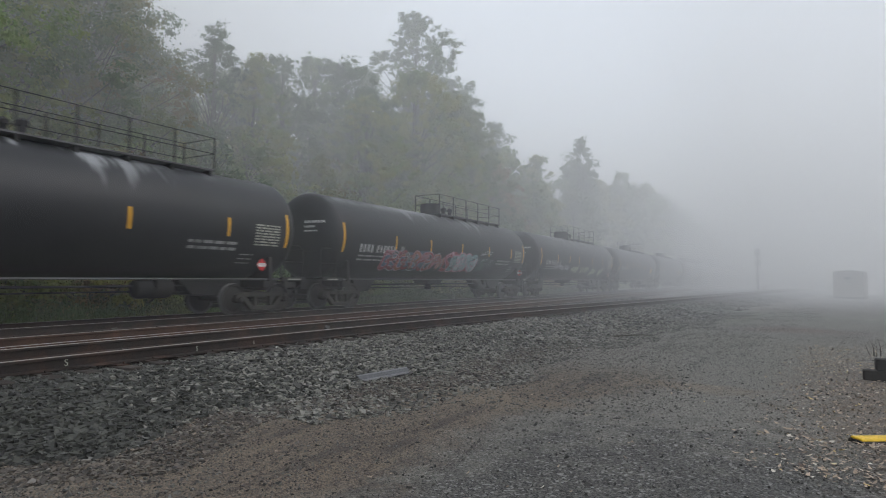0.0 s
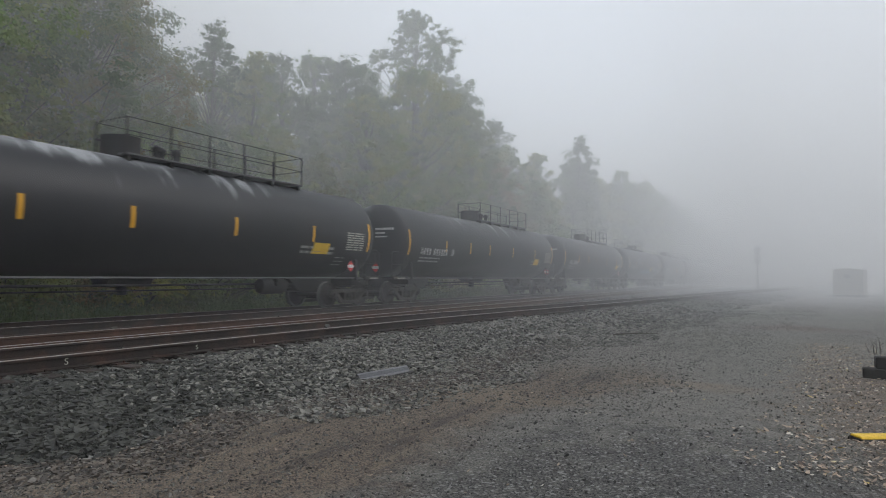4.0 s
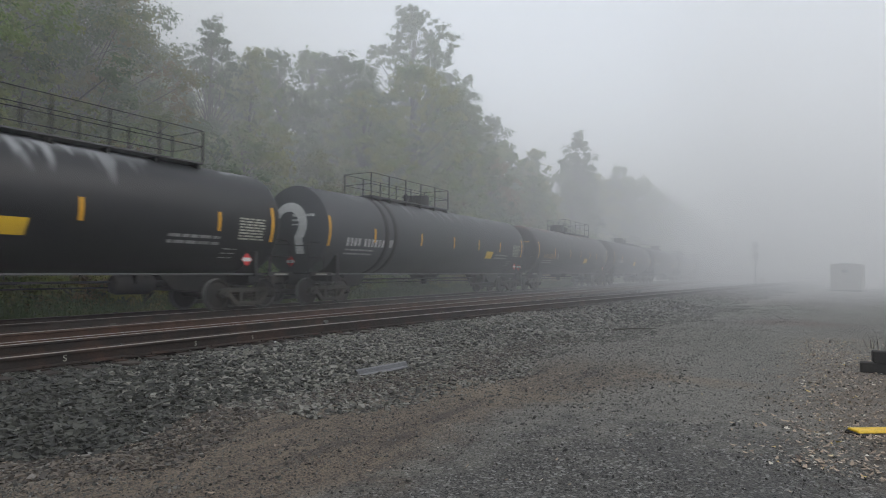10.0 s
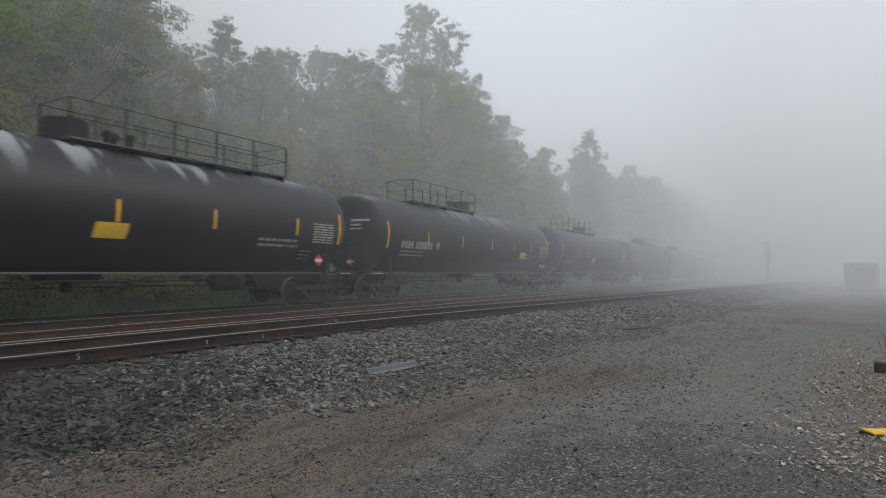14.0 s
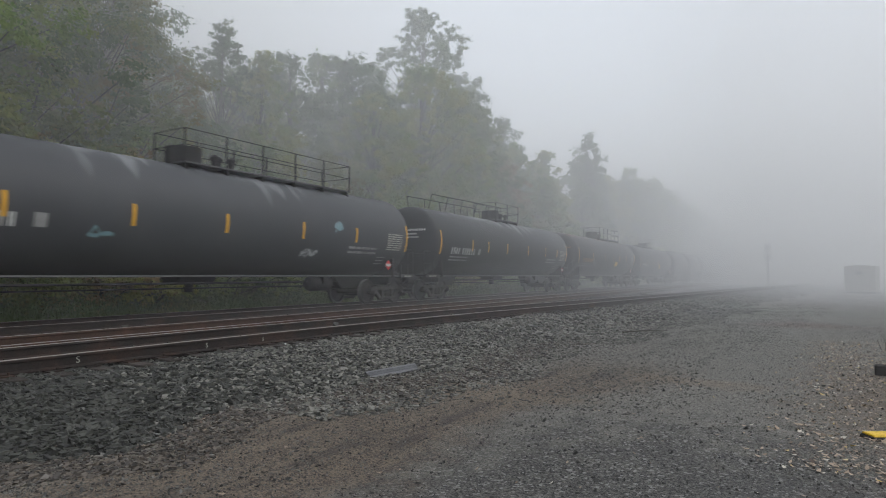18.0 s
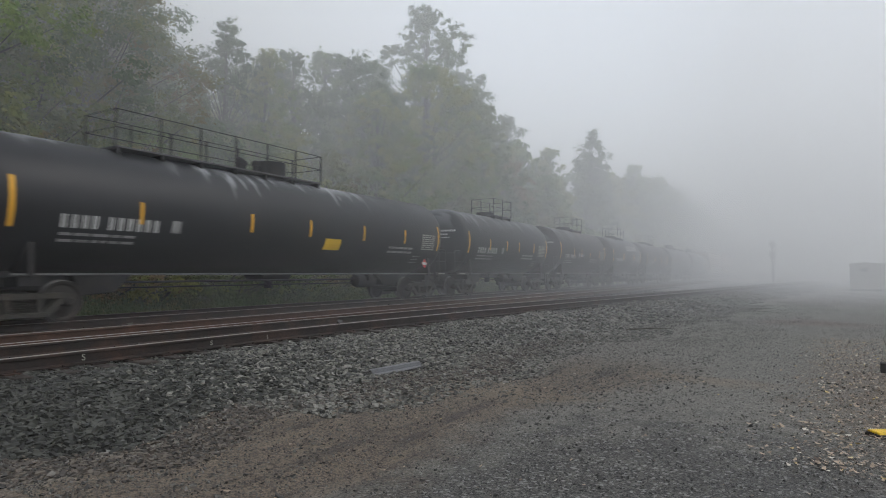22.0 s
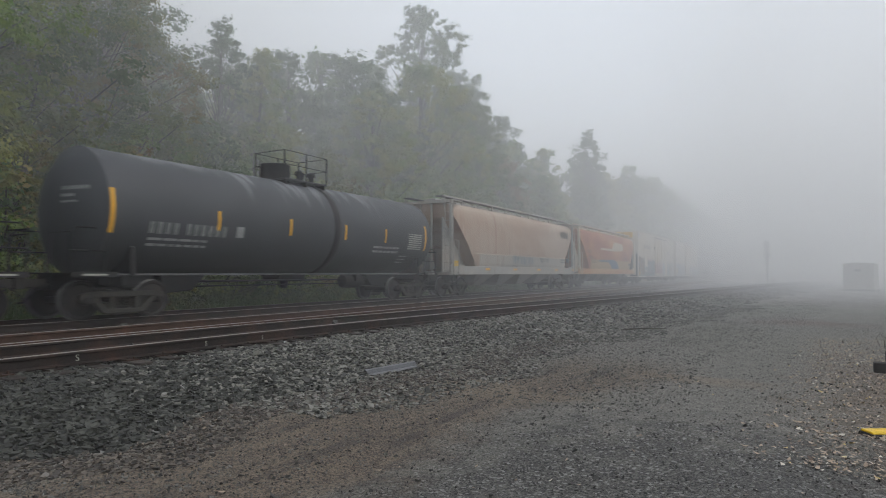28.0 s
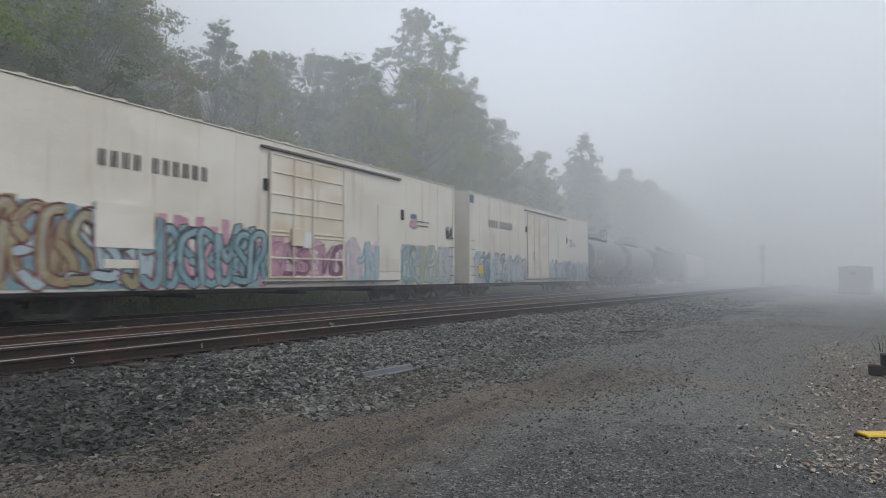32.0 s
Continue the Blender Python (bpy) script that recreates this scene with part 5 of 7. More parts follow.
def tank_car(middle, pitch, paint, label, mark=M_WHITE, dome=None, deck=None, bars=(), front_rail=False, panel=0.0, bands=(), art=(), seed=0, hazard=True):
    """A tank car between two couplings; dome, deck, bars and panel are distances from its leading coupling."""
    rng = random.Random(seed)
    half = pitch / 2
    long_car = pitch > 15
    dome = (dome or half - 0.2) - half
    d0, d1 = deck or ((half - 0.4, half + 6.0) if long_car else (half - 0.6, half + 1.4))
    bars = bars or ((1.3, 4.5, 7.0, 9.6, 12.5, 15.4, pitch - 1.3) if long_car else (1.3, 3.7, 5.5, 7.2, 9.3, pitch - 1.0))
    rim = 1.22 if paint in (M_GREY, M_BROWN, M_PALE) else 1.38   # where the straight shell begins
    bars = (max(bars[0], rim), *bars[1:-1], min(bars[-1], pitch - rim))
    root = tagged(new("tank_car"), label, "tank car", "cars of the freight train")
    CARS.append((root, middle))
    end = half - 0.74
    crisp = paint in (M_GREY, M_BROWN, M_PALE)
    part("tank", stored(("tank", round(pitch, 1), paint.name), lambda: tank_mesh(end, paint, crisp)), root, "long round-ended steel tank")
    band = stored("jacket_band", lambda: Geo().lathe([(TANK_R + 0.001, -0.16), (TANK_R + 0.010, -0.15), (TANK_R + 0.010, 0.15), (TANK_R + 0.001, 0.16)], (0, 0, TANK_Z), "y", 48).mesh("jacket_band", M_IRON, smooth=50))
    for y in bands:
        part("jacket_band", band, root, at=(0, y - half, 0))
    draft_gear(root, half)
    for s in (-1, 1):
        y = s * (half - 1.85)
        saddle = stored("saddle", lambda: Geo().prism([(-1.38, 1.0), (1.38, 1.0), (1.34, 1.72), (1.26, 1.74), (0.9, 1.38), (0.45, 1.13), (0, 1.06), (-0.45, 1.13), (-0.9, 1.38), (-1.26, 1.74), (-1.34, 1.72)], -0.06, 0.06, "y").box(-1.3, 1.3, -0.22, 0.22, 0.8, 1.02).mesh("saddle", M_IRON, bevel=0.01))
        part("saddle", saddle, root, at=(0, y, 0))
        deck_end = stored(("platform", s), lambda: Geo().box(-1.42, 1.42, -0.52, 0.52, 1.06, 1.10).box(1.40, 1.44, -0.52, 0.52, 1.0, 1.12).mesh("end_platform", M_IRON))
        part("end_platform", deck_end, root, at=(0, s * (half - 0.92), 0))
        strip = stored("sill_mark", lambda: patch(Geo(), lambda z: 1.445, -0.28, 0.28, 1.035, 1.075).mesh("sill_mark", M_CREAMTEXT))
        part("sill_mark", strip, root, "white edge marking", at=(0, s * (half - 0.92), 0))
        for x in (-1.32, 1.32):
            part("end_railing", stored(("end_railing", s, x), lambda: end_frame_mesh(s, x)), root, at=(0, s * (half - 0.42), 0))
        for x in (-1.38, 1.38):
            part("sill_step", stored("sill_step", step_mesh), root, at=(x, s * (half - 1.1), 0))
        truck(root, y)
        web = stored(("web", s), lambda: Geo().prism([(-s * 0.25, 1.06), (-s * 1.7, 1.06), (-s * 1.25, 0.62), (-s * 0.4, 0.55)], -0.62, 0.62).mesh("sill_web", M_IRON, bevel=0.02))
        part("sill_web", web, root, at=(0, y - s * 0.95, 0))
    for x in (-1.3, 1.3):
        part("side_pipe", stored(("side_pipe", round(pitch, 1)), lambda: Geo().tube([(0, -half + 1.4, 1.055), (0, half - 1.4, 1.055)], 0.026, 6).mesh("side_pipe", M_DIM_IRON)), root, "thin pale handrail pipe", at=(x, 0, 0))
    part("brake_pipe", stored(("brake_pipe", round(pitch, 1)), lambda: Geo().tube([(0.55, -half + 3, 0.86), (0.55, half - 3, 0.86)], 0.03, 6).tube([(0.35, -half + 3, 0.72), (0.35, half - 3, 0.72)], 0.02, 6).mesh("brake_pipe", M_IRON)), root)
    part("outlet", stored("outlet", lambda: Geo().prism([(-0.5, 1.1), (0.5, 1.1), (0.3, 0.82), (-0.3, 0.82)], -0.6, 0.6, "y").lathe([(0.14, 0.60), (0.14, 0.84)], axis="z", seg=10).mesh("outlet", M_IRON)), root, "bottom outlet and skid")
    tail = half - 5.2
    part("reservoir", stored("reservoir", lambda: Geo().lathe([(0.02, -0.6), (0.22, -0.52), (0.26, -0.4), (0.26, 0.4), (0.22, 0.52), (0.02, 0.6)], (0.55, 0, 0.80), "y", 14).box(0.2, 0.9, -0.1, 0.1, 0.8, 1.08).mesh("reservoir", M_IRON, smooth=40)), root, "air brake reservoir", at=(0, tail, 0))
    part("brake_wheel", stored("brake_wheel", lambda: Geo().lathe([(0.24, -0.015), (0.28, -0.015), (0.28, 0.015), (0.24, 0.015)], (0, 0, 1.75), "y", 18).box(-0.25, 0.25, -0.01, 0.01, 1.73, 1.77).box(-0.02, 0.02, -0.01, 0.01, 1.5, 2.0).box(-0.15, 0.15, 0.02, 0.2, 1.5, 1.95).mesh("brake_wheel", M_IRON)), root, at=(-0.55, half - 0.55, 0))
    # top gear
    part("manway", stored("manway", lambda: Geo().lathe([(0.36, 4.02), (0.36, 4.46), (0.41, 4.46), (0.41, 4.54), (0.32, 4.60), (0.05, 4.62)], axis="z", seg=22).lathe([(0.47, 4.05), (0.49, 4.05), (0.49, 4.68), (0.47, 4.68)], axis="z", seg=22).mesh("manway", M_IRON, smooth=35)), root, "round manway dome with lid", at=(0, dome, 0 if long_car else -0.3))
    walkway(root, round(d1 - d0, 1), (d0 + d1) / 2 - half)
    for i in range(3):
        part("valve", stored("valve", lambda: Geo().lathe([(0.09, 4.1), (0.09, 4.45), (0.13, 4.45), (0.13, 4.55), (0.04, 4.62)], axis="z", seg=10).mesh("valve", M_IRON)), root, at=(0.25 - 0.2 * (i % 2), dome + (-1 if d0 + 2 < dome + half else 1) * (0.85 + 0.3 * i), 0 if long_car else -0.3))
    part("ladder", stored(("ladder", "tank"), lambda: ladder_mesh(1.1, 4.1, 0.46, round_side)), root, turn=180, at=(0, (d0 + 0.4 if d0 + 2 < dome + half else d1 - 0.4) - half, 0))
    if front_rail:
        g = Geo()
        for x in (-0.5, 0.85):
            g.tube([(x, -half + 1.8, 4.72), (x, dome - 0.4, 4.80)], 0.02, 5)
            for i in range(6):
                y = -half + 1.8 + i * (half - 1.8 + dome - 0.4) / 5
                g.tube([(x * 0.8, y, 4.1), (x, y, 4.74)], 0.016, 5)
        part("long_handrail", g.mesh("long_handrail", M_IRON), root, "long thin handrail along the crown")
    # markings
    tall = stored("end_stripe", lambda: patch(Geo(), round_side, -0.05, 0.05, 2.02, 3.05, 0.010).mesh("end_stripe", M_YELLOW))
    small = stored("stripe", lambda: patch(Geo(), round_side, -0.045, 0.045, 2.24, 2.76, 0.010).mesh("stripe", M_YELLOW))
    for y in (bars[0], bars[-1]):
        part("end_stripe", tall, root, "yellow reflective strip", at=(0, y - half, 0))
    for y in bars[1:-1]:
        part("stripe", small, root, "yellow reflective strip", at=(0, y - half, 0))
    w, d = Geo(), Geo()
    y = bars[0] + 0.95 - half
    letters(w, round_side, y, 2.06, 0.29, (4, 6) if pitch > 15 else (4, 5))
    lines(d, round_side, y, y + 1.7, 1.90, 2, 0.14, 0.06, rng)
    patch(d, round_side, y + 2.6, y + 2.85, 2.08, 2.38)
    q = bars[-1] - 1.25 - half
    board = Geo()
    lines(board, round_side, q, q + 0.95, 2.62, 8, 0.082, 0.045, rng)
    tagged(part("data_board", board.mesh("data_board", M_CREAMTEXT), root, "pale stencilled data block"), kind="stuff")
    lines(d, round_side, q - 2.2, q - 0.6, 2.02, 2, 0.16, 0.08, rng)
    lines(d, round_side, q - 0.4, q + 0.1, 1.75, 3, 0.12, 0.03, rng)
    tagged(part("reporting_mark", w.mesh("reporting_mark", mark), root, "stencilled lettering blocks"), kind="stuff")
    tagged(part("data_stencil", d.mesh("data_stencil", M_DIM), root, "small stencilled lines"), kind="stuff")
    f = Geo()                                               # lettering on the leading head
    for i, (n, z) in enumerate(((9, 3.02), (5, 2.86), (6, 2.72))):
        for k in range(n):
            x = 0.28 + 0.095 * k
            f.add([(x, -end + 0.16 + 0.05 * (x * x), z), (x + 0.07, -end + 0.16 + 0.05 * (x * x), z), (x + 0.07, -end + 0.16 + 0.05 * (x * x), z + 0.09 - 0.02 * i), (x, -end + 0.16 + 0.05 * (x * x), z + 0.09 - 0.02 * i)], [(0, 1, 2, 3)])
    for i, v in enumerate(f.v):
        f.v[i] = (v[0], -end + head(math.hypot(v[0], v[2] - TANK_Z), crisp) - 0.012, v[2])
    tagged(part("head_mark", f.mesh("head_mark", mark), root, "small stencilled lettering blocks"), kind="stuff")
    if panel:
        g = patch(Geo(), round_side, panel - half, panel - half + 0.78, 1.86, 2.22, 0.009, 0.1)
        part("yellow_panel", g.mesh("yellow_panel", M_PANEL), root, "yellow warning panel")
    if hazard:
        placard(root, 1.41, half - 2.25, 1.48)
        placard(root, 0.55, -half + 0.40, 1.48, -90)
    for make in art:
        make(root, half)
    return root


M_DIM_IRON = worn("greyed_iron", (0.10, 0.10, 0.10), (0.05, 0.045, 0.04), 0.5, bump=0.05)


def hook_art(root, half):
    """White painted hook on the leading head."""
    g = Geo()
    pts = [(-0.25 + 0.62 * math.cos(a), 2.75 + 0.62 * math.sin(a)) for a in [2.6 - i * 0.2 for i in range(18)]] + [(0.2, 1.9), (0.2, 1.75)]
    vs = []
    for i, (x, z) in enumerate(pts):
        a, b = pts[max(i - 1, 0)], pts[min(i + 1, len(pts) - 1)]
        dx, dz = b[0] - a[0], b[1] - a[1]
        k = math.hypot(dx, dz) or 1
        for s in (-1, 1):
            px, pz = x + 0.35 - s * dz / k * 0.16, z + s * dx / k * 0.16
            vs.append((px, -half + 0.74 + head(math.hypot(px, pz - TANK_Z), True) - 0.015, pz))
    g.add(vs, [(2 * i, 2 * i + 1, 2 * i + 3, 2 * i + 2) for i in range(len(pts) - 1)])
    part("painted_hook", g.mesh("painted_hook", M_WHITE), root, "broad white painted hook")


SWEEPS = (((0.1, 0.0), (0.12, 0.8), (0.5, 1.0), (0.85, 0.7), (0.4, 0.45)), ((0.95, 0.85), (0.45, 1.0), (0.1, 0.7), (0.75, 0.4), (0.8, 0.08), (0.05, 0.12)),
          ((0.0, 1.0), (0.35, 0.05), (0.6, 0.75), (0.95, 0.1)), ((0.1, 0.0), (0.05, 1.0), (0.5, 0.5), (1.0, 0.95), (0.85, 0.0)),
          ((0.9, 0.95), (0.2, 0.8), (0.05, 0.25), (0.55, 0.0), (0.95, 0.3), (0.5, 0.5)), ((0.0, 0.5), (0.55, 0.6), (1.0, 1.0), (0.9, 0.4), (0.6, 0.0), (0.1, 0.15)))


def sweep(rng, y0, y1, z0, z1, lean):
    """One painted arm: a smooth line through a few places of a box."""
    form = rng.choice(SWEEPS)
    ps = [(y0 + (y1 - y0) * (u + rng.uniform(-0.08, 0.08)) + lean * (v - 0.5), z0 + (z1 - z0) * min(1, max(0, v + rng.uniform(-0.06, 0.06)))) for u, v in form]
    ps = [ps[0], *ps, ps[-1]]
    out = []
    for a, b, c, d in zip(ps, ps[1:], ps[2:], ps[3:]):
        for k in range(5):
            t = k / 5
            out.append(tuple(0.5 * (2 * q + (r - p) * t + (2 * p - 5 * q + 4 * r - w) * t * t + (3 * q - p - 3 * r + w) * t ** 3) for p, q, r, w in zip(a, b, c, d)))
    return out + [ps[-1]]


def mural(root, side, y0, y1, z0, z1, seed, ground, fills, line, shine, pitch, wide, label, tops=0.25, arms=2):
    """Sprayed lettering too wild to read: a ragged ground, interlocking outlined arms, thin highlights."""
    rng = random.Random(seed)
    coats = {}

    def coat(name, m):
        return coats.setdefault((name, m.name), (name, m, Geo()))[2]

    n = max(2, int((y1 - y0) / 0.22))
    tone, top = ground[0], z1
    for i in range(n):
        if rng.random() < 0.3:
            tone = rng.choice(ground)
        top = min(z1, max(z1 - tops, top + rng.uniform(-0.6, 0.6) * tops))
        ya, yb = y0 + (y1 - y0) * i / n, y0 + (y1 - y0) * (i + 1) / n
        patch(coat("graffiti_ground", tone), side, ya, yb + 0.02, z0 + rng.uniform(0, 0.06), top, 0.005 + 0.0004 * (i % 3), rng.uniform(-0.12, 0.12))
    count = max(1, int((y1 - y0) / pitch))
    step, lift = (y1 - y0) / count, 0.0
    for i in range(count):
        for j in range(arms):
            lean = rng.uniform(-0.2, 0.25)
            pts = sweep(rng, y0 + (i - 0.12) * step, y0 + (i + 1.12) * step, z0 + wide * 0.6, z1 - wide * 0.6 - rng.uniform(0, 0.5) * tops, lean)
            pts = [(min(y1 - wide * 0.4, max(y0 + wide * 0.4, y)), min(z1 - 0.02, max(z0 + wide * 0.5, z))) for y, z in pts]
            lift += 0.0009
            stroke(coat("graffiti_line", rng.choice(line)), side, pts, wide * 1.55, 0.009 + lift)
            stroke(coat("graffiti_fill", rng.choice(fills)), side, pts, wide, 0.0094 + lift)
            stroke(coat("graffiti_shine", rng.choice(shine)), side, [(y + wide * 0.18, z + wide * 0.2) for y, z in pts[2:11]], wide * 0.13, 0.0098 + lift)
    for i in range(count * 2):                              # short drips and ticks over all
        y, z = rng.uniform(y0, y1), rng.uniform(z0 + 0.2, z1 - 0.1)
        stroke(coat("graffiti_line", rng.choice(line)), side, [(y, z), (y + rng.uniform(-0.12, 0.16), z - 0.08), (y + rng.uniform(-0.1, 0.2), z - rng.uniform(0.12, 0.3))], wide * 0.22, 0.0105 + lift)
    for name, m, g in coats.values():
        tagged(part(name, g.mesh(name, m), root, label), kind="stuff")


def wild(y0, y1, z0, z1, seed, ground, fills, line, shine, pitch, wide, label):
    return lambda root, half: mural(root, round_side, y0 - half, y1 - half, z0, z1, seed, ground, fills, line, shine, pitch, wide, label)


def tags(y0, y1, z0, z1, n, w, mat, seed, label):
    return lambda root, half: scrawl(root, round_side, y0 - half, y1 - half, z0, z1, n, w, mat, seed, label)


def balls(y0, y1, z0, z1, n, fill, line, seed, label):
    return lambda root, half: bubbles(root, round_side, y0 - half, y1 - half, z0, z1, n, fill, line, seed, label)


def big_letters(root, half):
    """Large white capitals, as plain bars."""
    g = Geo()
    letters(g, round_side, half - 6.2, 3.02, 0.48, (4, 1, 4), 0.6, 0.2, 0.012, 0.1)
    tagged(part("brand_bar", g.mesh("brand_bar", M_WHITE), root, "large white lettering blocks"), kind="stuff")


# ---- covered hoppers ----
HOPPER = [(1.40, 1.05), (1.52, 1.20), (1.58, 1.6), (1.60, 2.3), (1.58, 3.0), (1.53, 3.6), (1.42, 4.05), (1.22, 4.30), (0.75, 4.42), (0.0, 4.46)]


def hopper_side(z):
    for (x0, z0), (x1, z1) in zip(HOPPER, HOPPER[1:]):
        if z0 <= z <= z1:
            return x0 + (x1 - x0) * (z - z0) / (z1 - z0)
    return 1.4 if z < 1.05 else 0.0


def hopper_body(half, material, low):
    """A round-sided body whose ends slope inwards to the floor."""
    ys = [-half + 0.85 + k for k in (0, 0.25, 0.5, 0.8, 1.1, 1.4, 1.7, 2.0, 2.3, 2.5)]
    ys = ys + [-y for y in reversed(ys)]
    prof = HOPPER[1:]
    full = [(x, z) for x, z in prof] + [(-x, z) for x, z in reversed(prof[:-1])]
    vs = []
    for y in ys:
        d = min(y + half - 0.85, half - 0.85 - y)
        floor = max(1.2, 3.75 - 1.05 * d)
        for x, z in full:
            zz = max(z, floor)
            vs.append((math.copysign(min(abs(x), hopper_side(zz)) if z >= floor else hopper_side(zz) * abs(x) / 1.6, x), y, zz))
    n = len(full)
    fs = [(i * n + k, i * n + (k + 1) % n, (i + 1) * n + (k + 1) % n, (i + 1) * n + k) for i in range(len(ys) - 1) for k in range(n)]
    fs += [tuple(range(n)), tuple(range((len(ys) - 1) * n, len(ys) * n))]
    return Geo().add(vs, fs).mesh("body", material, smooth=45)


def hopper_car(middle, pitch, body, low, frame_m, label, art, seed):
    half = pitch / 2
    root = tagged(new("covered_hopper"), label, "hopper car", "cars of the freight train")
    CARS.append((root, middle))
    part("body", hopper_body(half, body, low), root)
    draft_gear(root, half)
    for s in (-1, 1):
        truck(root, s * (half - 1.95))
    for x in (-1.53, 1.53):
        part("side_sill", Geo().box(x - 0.05, x + 0.05, -half + 0.55, half - 0.55, 1.02, 1.42).mesh("side_sill", low, bevel=0.01), root, "pale riveted side sill")
    hop = stored(("outlet", low.name), lambda: Geo().add([(-1.3, -1.35, 1.25), (1.3, -1.35, 1.25), (1.3, 1.35, 1.25), (-1.3, 1.35, 1.25), (-0.5, -0.35, 0.45), (0.5, -0.35, 0.45), (0.5, 0.35, 0.45), (-0.5, 0.35, 0.45)],
                                                         [(0, 1, 5, 4), (1, 2, 6, 5), (2, 3, 7, 6), (3, 0, 4, 7), (4, 5, 6, 7), (3, 2, 1, 0)]).mesh("hopper_outlet", M_IRON if low is M_ORANGELOW else low))
    for i in range(4):
        part("hopper_outlet", hop, root, at=(0, (-1.5 + i) * (pitch - 7.2) / 4, 0))
    for s in (-1, 1):
        g = Geo()
        y = s * (half - 0.72)
        for x in (-1.48, 1.48):
            g.box(x - 0.06, x + 0.06, y - 0.06, y + 0.06, 1.0, 4.42)
            g.prism([(y, 1.4), (y, 1.55), (y - s * 2.3, 1.25), (y - s * 2.3, 1.1)], x - 0.05, x + 0.05)
        g.box(-1.54, 1.54, y - 0.06, y + 0.06, 4.30, 4.44)
        g.box(-1.54, 1.54, min(y, y - s * 0.9), max(y, y - s * 0.9), 4.40, 4.45)
        g.box(-1.54, 1.54, y - 0.3, y + 0.3, 1.02, 1.12)
        for x in (-0.8, -0.2, 0.4, 0.9):
            g.prism([(y - s * 0.15, 1.1), (y - s * 0.25, 1.1), (y - s * 2.4, 1.32), (y - s * 0.2, 4.0)] if abs(x) > 0.5 else [(y, 1.1), (y - s * 0.08, 1.1), (y - s * 0.08, 4.3), (y, 4.3)], x - 0.03, x + 0.03)
        part("end_frame", g.mesh("end_frame", frame_m), root, "weathered end posts and braces")
        for x in (-1.56, 1.2):
            h = Geo()
            for dx in (0, 0.42):
                h.tube([(x + dx, y + s * 0.08, 1.1), (x + dx, y + s * 0.08, 4.5)], 0.02, 5)
            for k in range(9):
                h.tube([(x, y + s * 0.08, 1.2 + k * 0.38), (x + 0.42, y + s * 0.08, 1.2 + k * 0.38)], 0.014, 5)
            part("end_ladder", h.mesh("end_ladder", frame_m), root)
        side = Geo()
        for dy in (0.0, 0.45):
            side.tube([(1.62, y - s * dy, 1.0), (1.62, y - s * dy, 2.6)], 0.02, 5)
        for k in range(5):
            side.tube([(1.62, y, 1.15 + k * 0.36), (1.62, y - s * 0.45, 1.15 + k * 0.36)], 0.014, 5)
        part("side_ladder", side.mesh("side_ladder", frame_m), root)
        part("sill_step", stored("sill_step", step_mesh), root, at=(1.52, s * (half - 0.95), 0))
        part("sill_step", stored("sill_step", step_mesh), root, at=(-1.52, s * (half - 0.95), 0))
    for x in (-1.05, 0.72):
        board = Geo()
        for k in range(3):
            board.box(x + 0.12 * k, x + 0.12 * k + 0.121, -half + 0.6, half - 0.6, 4.60 + 0.002 * k, 4.63 + 0.002 * k)
        deck = part("running_board", board.mesh("running_board", M_DIM_IRON), root, "grated roof walkway on short posts")
        prop = stored(("prop", frame_m.name), lambda: Geo().box(-0.03, 0.03, -0.035, 0.035, 4.18, 4.60).mesh("board_post", frame_m))
        for i in range(11):
            part("board_post", prop, deck, at=(math.copysign(1.06, x), -half + 0.8 + i * (pitch - 1.6) / 10, 0))
    part("board_rim", Geo().box(1.085, 1.11, -half + 0.6, half - 0.6, 4.60, 4.67).mesh("board_rim", frame_m), root)
    hatch = stored(("hatch", low.name), lambda: Geo().box(-0.3, 0.3, -0.75, 0.75, 4.42, 4.62).box(-0.34, 0.34, -0.05, 0.05, 4.60, 4.68).mesh("roof_hatch", frame_m, bevel=0.02))
    for i in range(8):
        part("roof_hatch", hatch, root, at=(0, -half + 2.0 + i * (pitch - 4.0) / 7, 0))
    part("brake_wheel", stored("brake_wheel_h", lambda: Geo().lathe([(0.24, -0.015), (0.28, -0.015), (0.28, 0.015), (0.24, 0.015)], (0, 0, 2.1), "y", 18).box(-0.25, 0.25, -0.01, 0.01, 2.08, 2.12).box(-0.02, 0.02, -0.01, 0.01, 1.85, 2.35).mesh("brake_wheel", M_IRON)), root, at=(-0.4, -half + 0.6, 0))
    art(root, half)
    return root


def beige_art(root, half):
    rng, k = random.Random(2), Geo()
    for y in (14.9, 15.32, 15.74, 16.16):                   # plain slanted shapes in place of a company mark
        patch(k, hopper_side, y - half, y + 0.34 - half, 3.45, 3.85, 0.012, 0.1)
    part("brand_bar", g.mesh("brand_bar", M_WHITE), root, "large white lettering blocks")


# ---- covered hoppers ----
HOPPER = [(1.40, 1.05), (1.52, 1.20), (1.58, 1.6), (1.60, 2.3), (1.58, 3.0), (1.53, 3.6), (1.42, 4.05), (1.22, 4.30), (0.75, 4.42), (0.0, 4.46)]


def hopper_side(z):
    for (x0, z0), (x1, z1) in zip(HOPPER, HOPPER[1:]):
        if z0 <= z <= z1:
            return x0 + (x1 - x0) * (z - z0) / (z1 - z0)
    return 1.4 if z < 1.05 else 0.0


